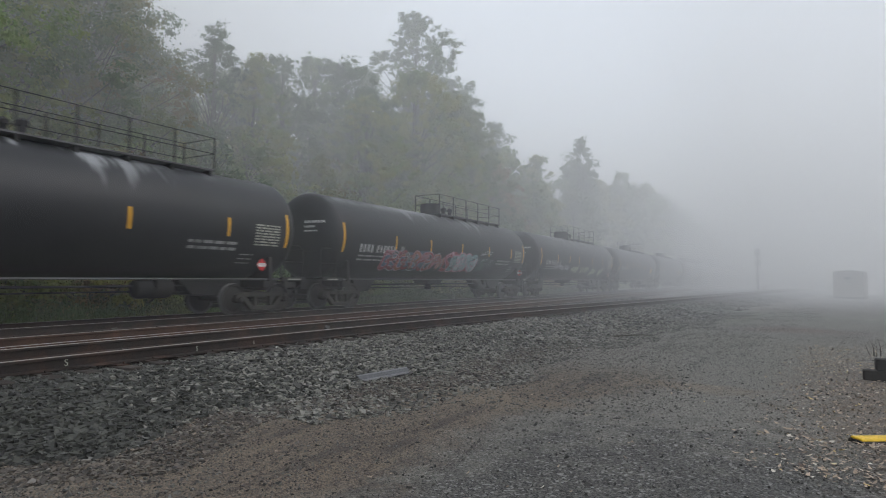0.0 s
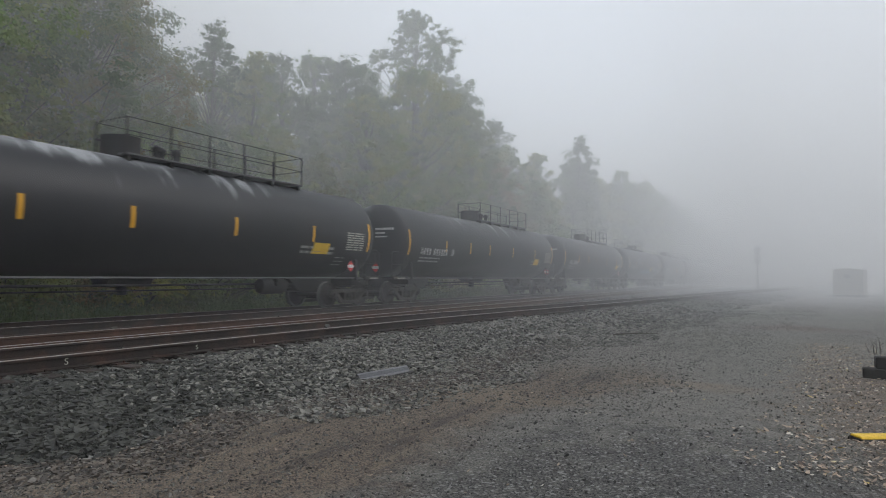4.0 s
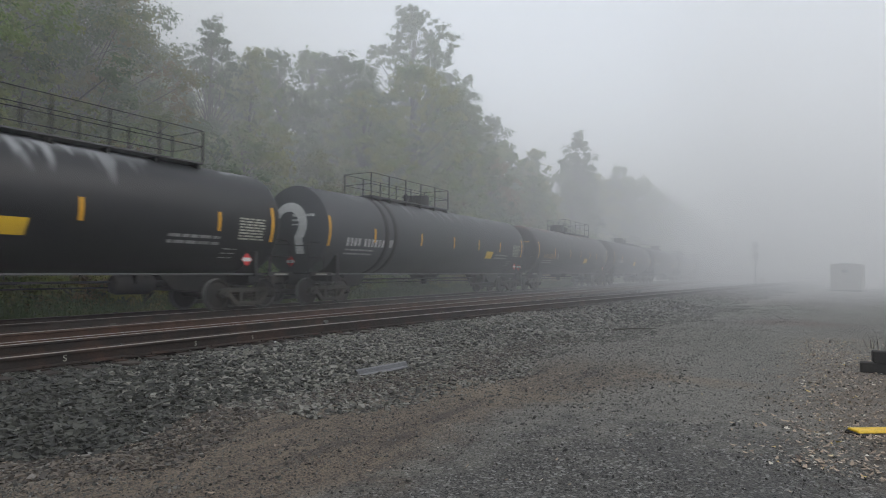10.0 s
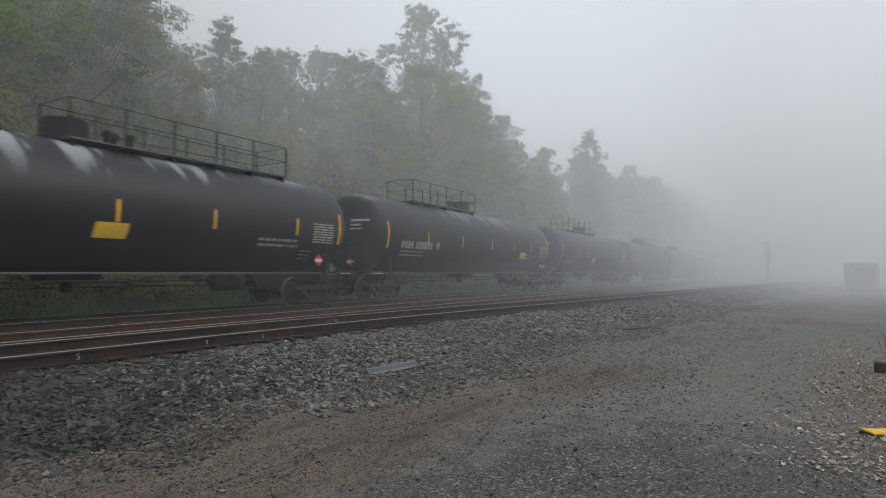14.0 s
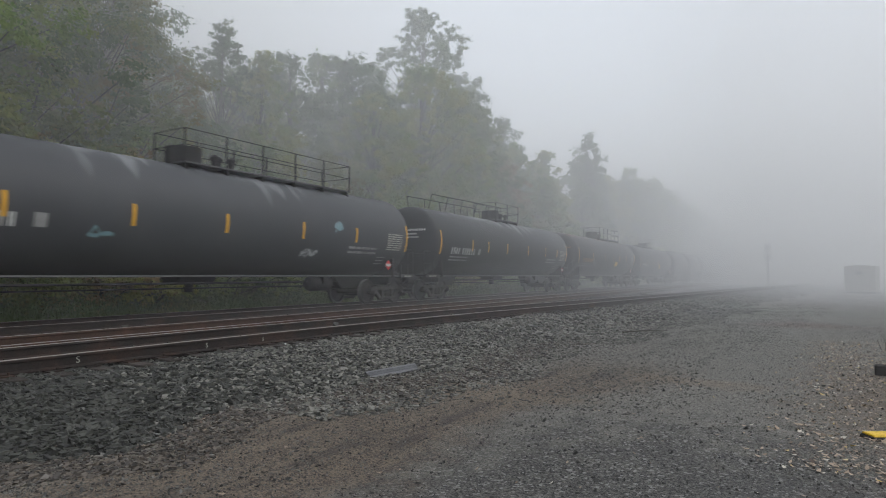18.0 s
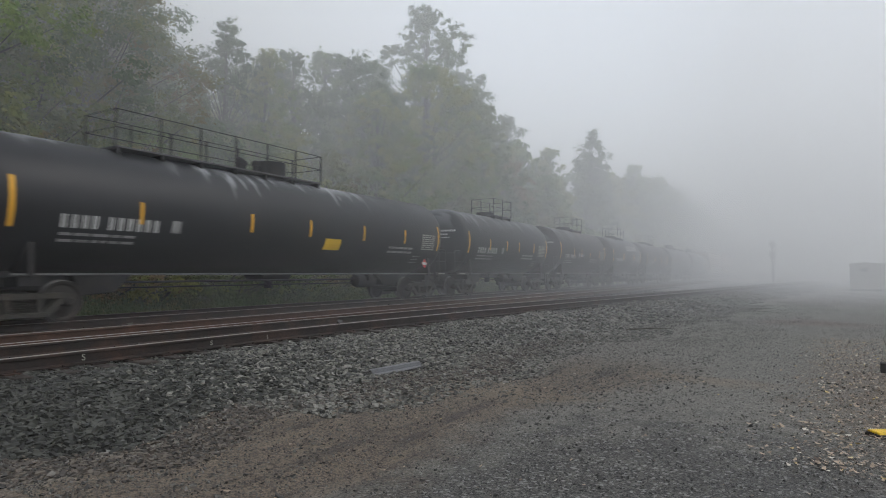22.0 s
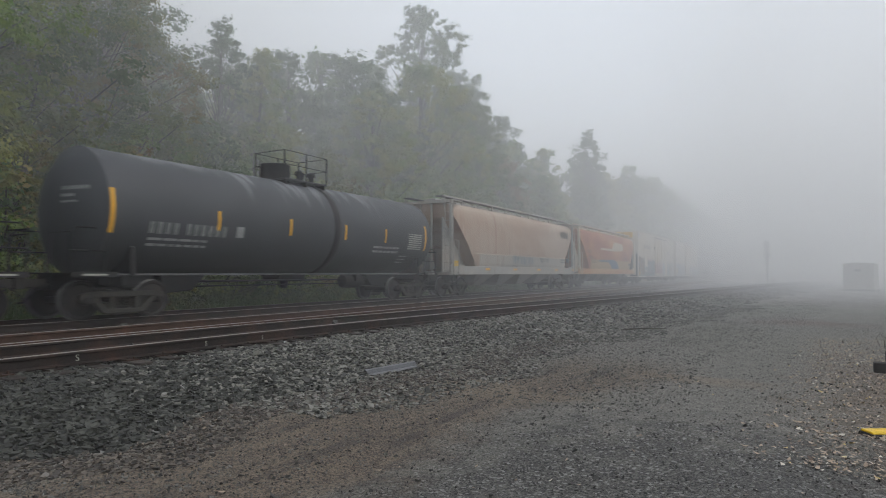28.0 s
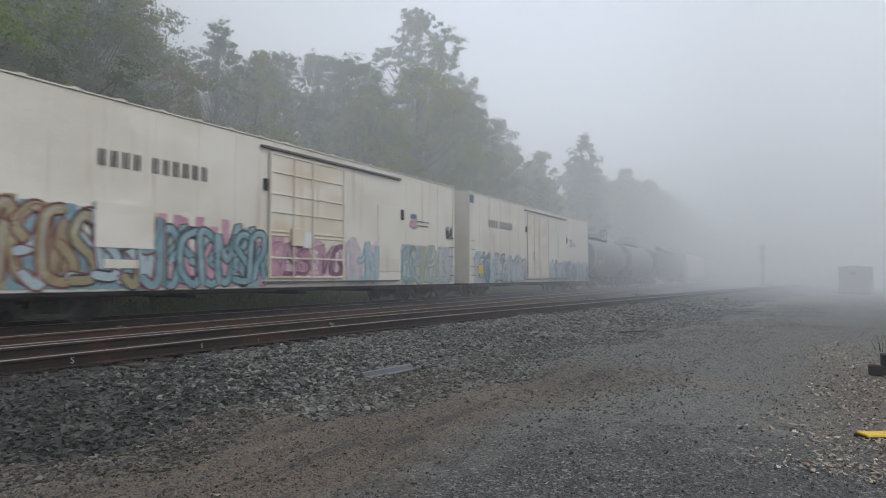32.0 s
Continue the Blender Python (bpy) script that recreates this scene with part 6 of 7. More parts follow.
def hopper_body(half, material, low):
    """A round-sided body whose ends slope inwards to the floor."""
    ys = [-half + 0.85 + k for k in (0, 0.25, 0.5, 0.8, 1.1, 1.4, 1.7, 2.0, 2.3, 2.5)]
    ys = ys + [-y for y in reversed(ys)]
    prof = HOPPER[1:]
    full = [(x, z) for x, z in prof] + [(-x, z) for x, z in reversed(prof[:-1])]
    vs = []
    for y in ys:
        d = min(y + half - 0.85, half - 0.85 - y)
        floor = max(1.2, 3.75 - 1.05 * d)
        for x, z in full:
            zz = max(z, floor)
            vs.append((math.copysign(min(abs(x), hopper_side(zz)) if z >= floor else hopper_side(zz) * abs(x) / 1.6, x), y, zz))
    n = len(full)
    fs = [(i * n + k, i * n + (k + 1) % n, (i + 1) * n + (k + 1) % n, (i + 1) * n + k) for i in range(len(ys) - 1) for k in range(n)]
    fs += [tuple(range(n)), tuple(range((len(ys) - 1) * n, len(ys) * n))]
    return Geo().add(vs, fs).mesh("body", material, smooth=45)


def hopper_car(middle, pitch, body, low, frame_m, label, art, seed):
    half = pitch / 2
    root = tagged(new("covered_hopper"), label, "hopper car", "cars of the freight train")
    CARS.append((root, middle))
    part("body", hopper_body(half, body, low), root)
    draft_gear(root, half)
    for s in (-1, 1):
        truck(root, s * (half - 1.95))
    for x in (-1.53, 1.53):
        part("side_sill", Geo().box(x - 0.05, x + 0.05, -half + 0.55, half - 0.55, 1.02, 1.42).mesh("side_sill", low, bevel=0.01), root, "pale riveted side sill")
    hop = stored(("outlet", low.name), lambda: Geo().add([(-1.3, -1.35, 1.25), (1.3, -1.35, 1.25), (1.3, 1.35, 1.25), (-1.3, 1.35, 1.25), (-0.5, -0.35, 0.45), (0.5, -0.35, 0.45), (0.5, 0.35, 0.45), (-0.5, 0.35, 0.45)],
                                                         [(0, 1, 5, 4), (1, 2, 6, 5), (2, 3, 7, 6), (3, 0, 4, 7), (4, 5, 6, 7), (3, 2, 1, 0)]).mesh("hopper_outlet", M_IRON if low is M_ORANGELOW else low))
    for i in range(4):
        part("hopper_outlet", hop, root, at=(0, (-1.5 + i) * (pitch - 7.2) / 4, 0))
    for s in (-1, 1):
        g = Geo()
        y = s * (half - 0.72)
        for x in (-1.48, 1.48):
            g.box(x - 0.06, x + 0.06, y - 0.06, y + 0.06, 1.0, 4.42)
            g.prism([(y, 1.4), (y, 1.55), (y - s * 2.3, 1.25), (y - s * 2.3, 1.1)], x - 0.05, x + 0.05)
        g.box(-1.54, 1.54, y - 0.06, y + 0.06, 4.30, 4.44)
        g.box(-1.54, 1.54, min(y, y - s * 0.9), max(y, y - s * 0.9), 4.40, 4.45)
        g.box(-1.54, 1.54, y - 0.3, y + 0.3, 1.02, 1.12)
        for x in (-0.8, -0.2, 0.4, 0.9):
            g.prism([(y - s * 0.15, 1.1), (y - s * 0.25, 1.1), (y - s * 2.4, 1.32), (y - s * 0.2, 4.0)] if abs(x) > 0.5 else [(y, 1.1), (y - s * 0.08, 1.1), (y - s * 0.08, 4.3), (y, 4.3)], x - 0.03, x + 0.03)
        part("end_frame", g.mesh("end_frame", frame_m), root, "weathered end posts and braces")
        for x in (-1.56, 1.2):
            h = Geo()
            for dx in (0, 0.42):
                h.tube([(x + dx, y + s * 0.08, 1.1), (x + dx, y + s * 0.08, 4.5)], 0.02, 5)
            for k in range(9):
                h.tube([(x, y + s * 0.08, 1.2 + k * 0.38), (x + 0.42, y + s * 0.08, 1.2 + k * 0.38)], 0.014, 5)
            part("end_ladder", h.mesh("end_ladder", frame_m), root)
        side = Geo()
        for dy in (0.0, 0.45):
            side.tube([(1.62, y - s * dy, 1.0), (1.62, y - s * dy, 2.6)], 0.02, 5)
        for k in range(5):
            side.tube([(1.62, y, 1.15 + k * 0.36), (1.62, y - s * 0.45, 1.15 + k * 0.36)], 0.014, 5)
        part("side_ladder", side.mesh("side_ladder", frame_m), root)
        part("sill_step", stored("sill_step", step_mesh), root, at=(1.52, s * (half - 0.95), 0))
        part("sill_step", stored("sill_step", step_mesh), root, at=(-1.52, s * (half - 0.95), 0))
    for x in (-1.05, 0.72):
        board = Geo()
        for k in range(3):
            board.box(x + 0.12 * k, x + 0.12 * k + 0.121, -half + 0.6, half - 0.6, 4.60 + 0.002 * k, 4.63 + 0.002 * k)
        deck = part("running_board", board.mesh("running_board", M_DIM_IRON), root, "grated roof walkway on short posts")
        prop = stored(("prop", frame_m.name), lambda: Geo().box(-0.03, 0.03, -0.035, 0.035, 4.18, 4.60).mesh("board_post", frame_m))
        for i in range(11):
            part("board_post", prop, deck, at=(math.copysign(1.06, x), -half + 0.8 + i * (pitch - 1.6) / 10, 0))
    part("board_rim", Geo().box(1.085, 1.11, -half + 0.6, half - 0.6, 4.60, 4.67).mesh("board_rim", frame_m), root)
    hatch = stored(("hatch", low.name), lambda: Geo().box(-0.3, 0.3, -0.75, 0.75, 4.42, 4.62).box(-0.34, 0.34, -0.05, 0.05, 4.60, 4.68).mesh("roof_hatch", frame_m, bevel=0.02))
    for i in range(8):
        part("roof_hatch", hatch, root, at=(0, -half + 2.0 + i * (pitch - 4.0) / 7, 0))
    part("brake_wheel", stored("brake_wheel_h", lambda: Geo().lathe([(0.24, -0.015), (0.28, -0.015), (0.28, 0.015), (0.24, 0.015)], (0, 0, 2.1), "y", 18).box(-0.25, 0.25, -0.01, 0.01, 2.08, 2.12).box(-0.02, 0.02, -0.01, 0.01, 1.85, 2.35).mesh("brake_wheel", M_IRON)), root, at=(-0.4, -half + 0.6, 0))
    art(root, half)
    return root


def beige_art(root, half):
    rng, k = random.Random(2), Geo()
    letters(k, hopper_side, half - 3.2, 3.38, 0.42, (4,), 0.8, 0.08, 0.012)
    part("brand_bar", k.mesh("brand_bar", M_DARKLETTER), root, "dark lettering blocks")
    low = Geo()
    patch(low, hopper_side, -half + 3.3, half - 2.6, 1.42, 2.02, 0.004)
    part("lower_band", low.mesh("lower_band", M_TANGREY), root, "grey repainted lower side")
    part("paint_line", patch(Geo(), hopper_side, -half + 2.9, half - 1.9, 2.03, 2.06, 0.008).mesh("paint_line", M_CREAM), root, "thin white painted line")
    part("warning_label", patch(Geo(), lambda z: 1.60, -half + 0.75, -half + 1.2, 1.42, 1.66, 0.004).mesh("warning_label", M_PANEL), root, "yellow label")
    scrawl(root, hopper_side, -half + 7.2, -half + 10.2, 1.50, 2.2, 6, 0.035, M_STEEL_BLUE, 5, "thin faded graffiti scrawl", 0.014)
    scrawl(root, hopper_side, -half + 5.4, -half + 8.2, 1.06, 1.6, 5, 0.03, M_INK, 6, "thin dark graffiti scrawl", 0.016)
    scrawl(root, hopper_side, -half + 11.2, -half + 12.6, 1.65, 2.1, 3, 0.05, M_INK, 7, "dark graffiti tag", 0.014)
    for y in (-half + 4.2, -half + 7.6, -half + 11.05, -half + 14.0, half - 0.95):
        part("reflector", stored("reflector", lambda: patch(Geo(), lambda z: 1.585, -0.25, 0.25, 1.24, 1.34, 0.004).mesh("reflector", M_YELLOW)), root, "yellow reflective strip", at=(0, y, 0))
    d = Geo()
    lines(d, hopper_side, half - 3.4, half - 2.5, 1.9, 2, 0.16, 0.07, rng, 0.012)
    patch(d, hopper_side, half - 2.4, half - 1.9, 1.8, 2.05, 0.012)
    part("data_stencil", d.mesh("data_stencil", M_DARKLETTER), root)


def orange_art(root, half):
    rng = random.Random(9)
    low = Geo()
    patch(low, hopper_side, -half + 3.2, half - 2.7, 1.42, 2.15, 0.003)
    part("lower_band", low.mesh("lower_band", M_OCHRE), root, "sun-bleached orange lower side")
    w = ribbon(Geo(), hopper_side, [(y - half, h, l) for y, h, l in ((5.9, 3.08, 2.93), (9.0, 3.10, 2.92), (9.4, 3.22, 2.92), (9.7, 3.42, 2.92), (9.95, 3.60, 2.92), (10.2, 3.68, 2.92), (11.2, 3.68, 2.93), (12.2, 3.66, 2.98),
                                                                        (12.6, 3.62, 3.05), (12.85, 3.50, 3.22))], 0.008)
    part("painted_emblem", w.mesh("painted_emblem", M_CREAM), root, "bleached white painted flourish")
    bl = ribbon(Geo(), hopper_side, [(y - half, h, l) for y, h, l in ((5.4, 2.13, 1.98), (7.8, 2.14, 1.98), (8.3, 2.15, 1.90), (8.7, 2.17, 1.70), (9.07, 2.20, 1.43), (9.5, 2.20, 1.43), (10.0, 2.13, 1.43),
                                                                         (10.5, 2.02, 1.43), (11.0, 1.80, 1.43), (11.3, 1.57, 1.43), (11.4, 1.45, 1.43))], 0.008)
    part("painted_emblem", bl.mesh("painted_emblem", M_BLUE), root, "faded blue painted curve")
    k = Geo()
    letters(k, hopper_side, -half + 2.55, 2.62, 0.20, (4,), 0.7, 0.55, 0.008)
    letters(k, hopper_side, -half + 2.75, 2.16, 0.20, (5,), 0.7, 0.55, 0.008)
    lines(k, hopper_side, -half + 3.4, -half + 4.9, 2.05, 2, 0.16, 0.06, rng, 0.009)
    lines(k, hopper_side, half - 5.0, half - 3.6, 2.4, 3, 0.14, 0.04, rng, 0.009)
    patch(k, hopper_side, half - 3.3, half - 2.8, 1.7, 1.95, 0.010)
    part("data_stencil", k.mesh("data_stencil", M_DARKLETTER), root, "black lettering blocks")


def plain_art(root, half):
    return None


# ---- refrigerated box cars ----
CAR_LOW, CAR_HIGH = 0.72, 5.12


def box_car(middle, pitch, label, lead, seed):
    half = pitch / 2
    root = tagged(new("box_car"), label, "box car", "cars of the freight train")
    CARS.append((root, middle))
    a, b = -half + (1.35 if lead else 0.75), half - 0.72
    nose = a - 0.6 if lead else a
    front = -half + (0.3 if lead else 0.75)
    part("body", Geo().box(-1.55, 1.55, nose, b, CAR_LOW, CAR_HIGH).mesh("body", M_CARWHITE, bevel=0.02), root, "white insulated car body")
    def gable(lift, wide):
        return [(-wide, CAR_HIGH), (wide, CAR_HIGH), (wide, CAR_HIGH + 0.03 + lift), (0, CAR_HIGH + 0.13 + lift), (-wide, CAR_HIGH + 0.03 + lift)]

    roof = part("roof", Geo().prism(gable(0.0, 1.58), nose, b, "y").mesh("roof", M_CARWHITE), root, "ribbed white roof")
    rib = stored("roof_rib", lambda: Geo().prism(gable(0.035, 1.60), -0.07, 0.07, "y").mesh("rib", M_CARWHITE))
    for i in range(19):
        part("rib", rib, roof, at=(0, nose + 0.08 + (b - nose - 0.16) * i / 18, 0))
    seam = stored("side_seam", lambda: Geo().box(1.55, 1.557, -0.02, 0.02, CAR_LOW + 0.02, CAR_HIGH - 0.05).mesh("side_seam", M_CARWHITE))
    for i in range(15):
        y = a + 1.1 + i * 1.22
        if not 6.3 < y - a < 13.6 and y < b - 0.3:
            part("side_seam", seam, root, at=(0, y, 0))
    post = stored("corner_post", lambda: Geo().box(1.53, 1.575, -0.07, 0.07, CAR_LOW, CAR_HIGH).mesh("corner_post", M_CARWHITE))
    for y in (nose + 0.08, b - 0.08):
        part("corner_post", post, root, at=(0, y, 0))
    part("side_sill", Geo().box(-1.5, 1.5, nose, b, CAR_LOW - 0.08, CAR_LOW).mesh("side_sill", M_IRON), root)
    part("center_sill", Geo().box(-0.35, 0.35, -half + 0.5, half - 0.5, 0.55, 0.75).box(-1.3, 1.3, -0.2, 0.2, 0.5, 0.75).box(-1.2, 1.2, -4.2, -3.9, 0.5, 0.75).box(-1.2, 1.2, 3.9, 4.2, 0.5, 0.75).mesh("center_sill", M_IRON), root)
    draft_gear(root, half, 2.6)
    for s in (-1, 1):
        truck(root, s * (half - 2.75))
        for y in (s * (half - 1.2),):
            part("sill_step", stored("sill_step", step_mesh), root, at=(1.5, y, 0))
    # plug door, its rods, and the track on which it slides
    d0, d1 = a + 7.0, a + 10.7
    door = part("door", Geo().box(1.55, 1.60, d0 + 0.25, d1 - 0.1, 1.0, CAR_HIGH - 0.35).mesh("door", M_DOORWHITE, bevel=0.008), root, "rust-stained cream plug door")
    upright = stored("door_post", lambda: Geo().box(1.60, 1.635, -0.04, 0.04, 1.0, CAR_HIGH - 0.35).mesh("door_bar", M_DOORWHITE, bevel=0.006))
    rail_bar = stored("door_bar", lambda: Geo().box(1.60, 1.63, 0.25, d1 - d0 - 0.1, -0.028, 0.028).mesh("door_bar", M_DOORWHITE, bevel=0.006))
    for y in (d0 + 0.22, d1 - 0.12):
        part("door_bar", upright, door, at=(0, y, 0))
    for z in (1.03, 1.62, 2.30, 2.42, 3.0, 3.55, 4.2, CAR_HIGH - 0.38):
        part("door_bar", rail_bar, door, at=(0, d0, z))
    rods = Geo()
    for y in (d0 + 1.15, d0 + 2.0):
        rods.tube([(1.655, y, 1.0), (1.655, y, CAR_HIGH - 0.4)], 0.022, 6)
    part("lock_rod", rods.mesh("lock_rod", M_DOORWHITE), door)
    part("lock_case", Geo().box(1.62, 1.70, d0 + 1.05, d0 + 1.6, 2.0, 2.55).mesh("lock_case", M_DOORWHITE, bevel=0.01), door)
    part("door_track", Geo().box(1.55, 1.66, d0 - 0.15, d1 + 3.3, CAR_HIGH - 0.27, CAR_HIGH - 0.20).mesh("door_track", M_DIM_IRON), root, "grey sliding door track")
    part("door_track", Geo().box(1.55, 1.66, d0, d1 + 3.2, 0.86, 0.92).mesh("door_track", M_DIM_IRON), root, "grey lower door track")
    part("latch", Geo().box(1.55, 1.62, d0 - 0.02, d0 + 0.1, 3.6, 3.95).mesh("latch", M_IRON), root)
    part("panel", Geo().box(1.55, 1.572, d1 + 1.9, d1 + 3.4, 1.25, 3.75).mesh("panel", M_CARWHITE, bevel=0.004), root, "plain patched side panel")
    part("catch", Geo().box(1.55, 1.62, d1 + 3.42, d1 + 3.55, 3.3, 3.7).mesh("catch", M_IRON), root)
    hold = Geo()
    for k in range(5):
        hold.tube([(1.62, b - 0.55, 1.1 + k * 0.42), (1.62, b - 0.12, 1.1 + k * 0.42)], 0.014, 5)
        hold.tube([(1.62, nose + 0.12, 1.1 + k * 0.42), (1.62, nose + 0.5, 1.1 + k * 0.42)], 0.014, 5)
    part("grab_irons", hold.mesh("grab_irons", M_IRON), root)
    w = Geo()
    letters(w, flat_side, a + 2.12, 3.57, 0.38, (4, 6), 0.42, 0.32, 0.012)
    rng = random.Random(seed)
    lines(w, flat_side, d1 + 4.6, d1 + 5.5, 3.3, 2, 0.17, 0.05, rng, 0.012)
    tagged(part("reporting_mark", w.mesh("reporting_mark", M_DARKLETTER), root, "black lettering blocks"), kind="stuff")
    em = Geo()
    patch(em, flat_side, d1 + 4.1, d1 + 4.55, 3.42, 3.6, 0.012)
    part("emblem", em.mesh("emblem", M_BLUE), root, "small blue shield shape")
    em = blob(Geo(), flat_side, d1 + 4.35, 3.2, 0.28, 0.22, 0.012, rng)
    part("emblem", em.mesh("emblem", M_PINK), root, "small faded red shape")
    if lead:
        mural(root, flat_side, nose + 0.05, a + 3.75, CAR_LOW + 0.02, 2.72, 4, (M_OLIVE, M_TEAL, M_MAROON), (M_SKY, M_TEAL, M_SKY, M_OLIVE), (M_MAROON, M_MAROON, M_INK), (M_SILVER, M_MAROON), 0.52, 0.19, "large pale blue graffiti letters edged in maroon", 0.35, 2)
        mural(root, flat_side, a + 3.72, d0 + 0.1, CAR_LOW + 0.02, 2.62, 6, (M_PINK, M_TEAL, M_PINK), (M_TEAL, M_SKY, M_TEAL), (M_INK,), (M_SKY, M_SILVER), 0.52, 0.17, "teal graffiti letters edged in black on pink", 0.6, 2)
        part("blank_patch", Geo().box(1.55, 1.60, a + 2.08, a + 3.5, 1.72, 2.75).mesh("blank_patch", M_CARWHITE), root, "clean white repainted square")
        part("blank_patch", Geo().box(1.55, 1.60, a + 2.3, a + 3.1, 1.25, 1.45).mesh("blank_patch", M_CARWHITE), root, "white repainted strip")
        part("warning_label", Geo().box(1.55, 1.602, nose + 0.15, nose + 0.8, 1.0, 1.22).mesh("warning_label", M_PANEL), root, "yellow warning label")
        mural(root, lambda z: 1.598, d0 + 0.3, d1 - 0.15, 1.0, 2.3, 21, (M_PALEPINK, M_PINK), (M_PALEPINK, M_PINK, M_PLUM), (M_PINK, M_PLUM), (M_PALEPINK, M_PLUM), 0.5, 0.12, "pink and purple sprayed haze on the door", 0.5)
        part("label_plate", Geo().box(1.55, 1.642, d0 + 1.6, d0 + 1.95, 1.95, 2.4).mesh("label_plate", M_UNIT), root, "white paper placard on the door")
        mural(root, flat_side, d1 + 0.1, d1 + 1.9, CAR_LOW + 0.02, 2.5, 14, (M_SILVER, M_PALEPINK), (M_SKY, M_PALEPINK, M_SILVER), (M_TEAL, M_SILVER), (M_WHITE,), 0.6, 0.16, "pale pink and silver sprayed graffiti", 0.7)
        mural(root, flat_side, d1 + 3.45, b - 0.2, CAR_LOW + 0.02, 2.4, 15, (M_LIME, M_SKY, M_SILVER), (M_SKY, M_LIME, M_SILVER, M_TEAL), (M_SILVER, M_OLIVE), (M_WHITE, M_INK), 0.5, 0.15, "muted green and silver sprayed graffiti", 0.35, 3)
        scrawl(root, flat_side, b - 0.8, b - 0.2, 2.6, 3.4, 2, 0.07, M_INK, 33, "black vertical graffiti tag")
    else:
        for k, (g0, g1, top) in enumerate(((a + 0.5, a + 2.2, 2.3), (a + 2.3, d0, 2.3), (d0 + 3.8, b - 0.2, 2.15))):
            mural(root, flat_side, g0, g1, CAR_LOW + 0.02, top, 24 + k, (M_SILVER, M_STEEL_BLUE, M_SILVER), (M_SILVER, M_STEEL_BLUE, M_SKY), (M_SILVER, M_STEEL_BLUE), (M_WHITE, M_INK), 0.5, 0.14, "grey and blue sprayed graffiti letters", 0.8, 3)
        part("warning_label", Geo().box(1.55, 1.602, a + 0.9, a + 1.4, 1.2, 1.6).mesh("warning_label", M_PANEL), root, "orange label")
    part("end_label", Geo().box(1.55, 1.60, nose + 0.02, nose + 0.4, CAR_HIGH - 0.5, CAR_HIGH - 0.12).mesh("end_label", M_BLUE), root, "blue corner sign")
    if lead:                                                # cooling unit on the leading end
        unit = part("cooling_unit", Geo().prism([(nose - 0.01, 2.35), (front + 0.05, 2.55), (front, 3.0), (front + 0.02, CAR_HIGH - 0.1), (nose - 0.01, CAR_HIGH)], -1.05, 1.05).mesh("cooling_unit", M_UNIT, bevel=0.03), root, "white end-mounted cooling unit")
        part("unit_cap", Geo().box(-1.08, 1.08, front - 0.04, nose - 0.05, CAR_HIGH - 0.72, CAR_HIGH - 0.05).mesh("unit_cap", M_PANEL, bevel=0.03), unit, "yellow louvred cap")
        lv = Geo()
        for k in range(4):
            lv.box(-0.95, 0.35, front - 0.06, front - 0.03, CAR_HIGH - 0.64 + k * 0.13, CAR_HIGH - 0.59 + k * 0.13)
        part("louvre", lv.mesh("louvre", M_IRON), unit)
        part("grille", Geo().prism([(-0.95, 3.55), (0.6, 3.55), (0.75, CAR_HIGH - 0.74), (-0.95, CAR_HIGH - 0.74)], front - 0.035, front - 0.005, "y").mesh("grille", M_IRON), unit, "black intake grille")
        sw = Geo()
        for x, z in ((0.5, 2.75), (0.8, 2.75), (0.55, 3.1), (-0.3, 2.7)):
            sw.box(x, x + 0.16, front - 0.03, front + 0.03, z, z + 0.18)
        part("switch_box", sw.mesh("switch_box", M_IRON), unit)
        part("fuel_tank", Geo().box(-1.2, 1.2, front + 0.15, nose - 0.02, 1.0, 2.1).mesh("fuel_tank", M_IRON, bevel=0.04), root, "black fuel tank under the cooling unit")
        part("guard_post", Geo().box(1.0, 1.12, front - 0.02, front + 0.1, 0.8, 3.0).box(1.38, 1.5, nose - 0.12, nose - 0.02, 0.8, 3.0).box(0.9, 1.5, front - 0.02, nose, 0.8, 0.92).box(-1.1, 1.1, front, front + 0.1, 2.0, 2.1).mesh("guard_post", M_IRON), root)
        scrawl_end = Geo()
        rg = random.Random(3)
        for k in range(3):
            pts = loops(rg, -0.6, 0.2, 1.2, 1.9)
            vs = []
            for i, (x, z) in enumerate(pts):
                vs += [(x, front + 0.145, z - 0.025), (x, front + 0.145, z + 0.025)]
            scrawl_end.add(vs, [(2 * i, 2 * i + 1, 2 * i + 3, 2 * i + 2) for i in range(len(pts) - 1)])
        part("graffiti", scrawl_end.mesh("graffiti", M_SILVER), root, "small silver tag")
    return root


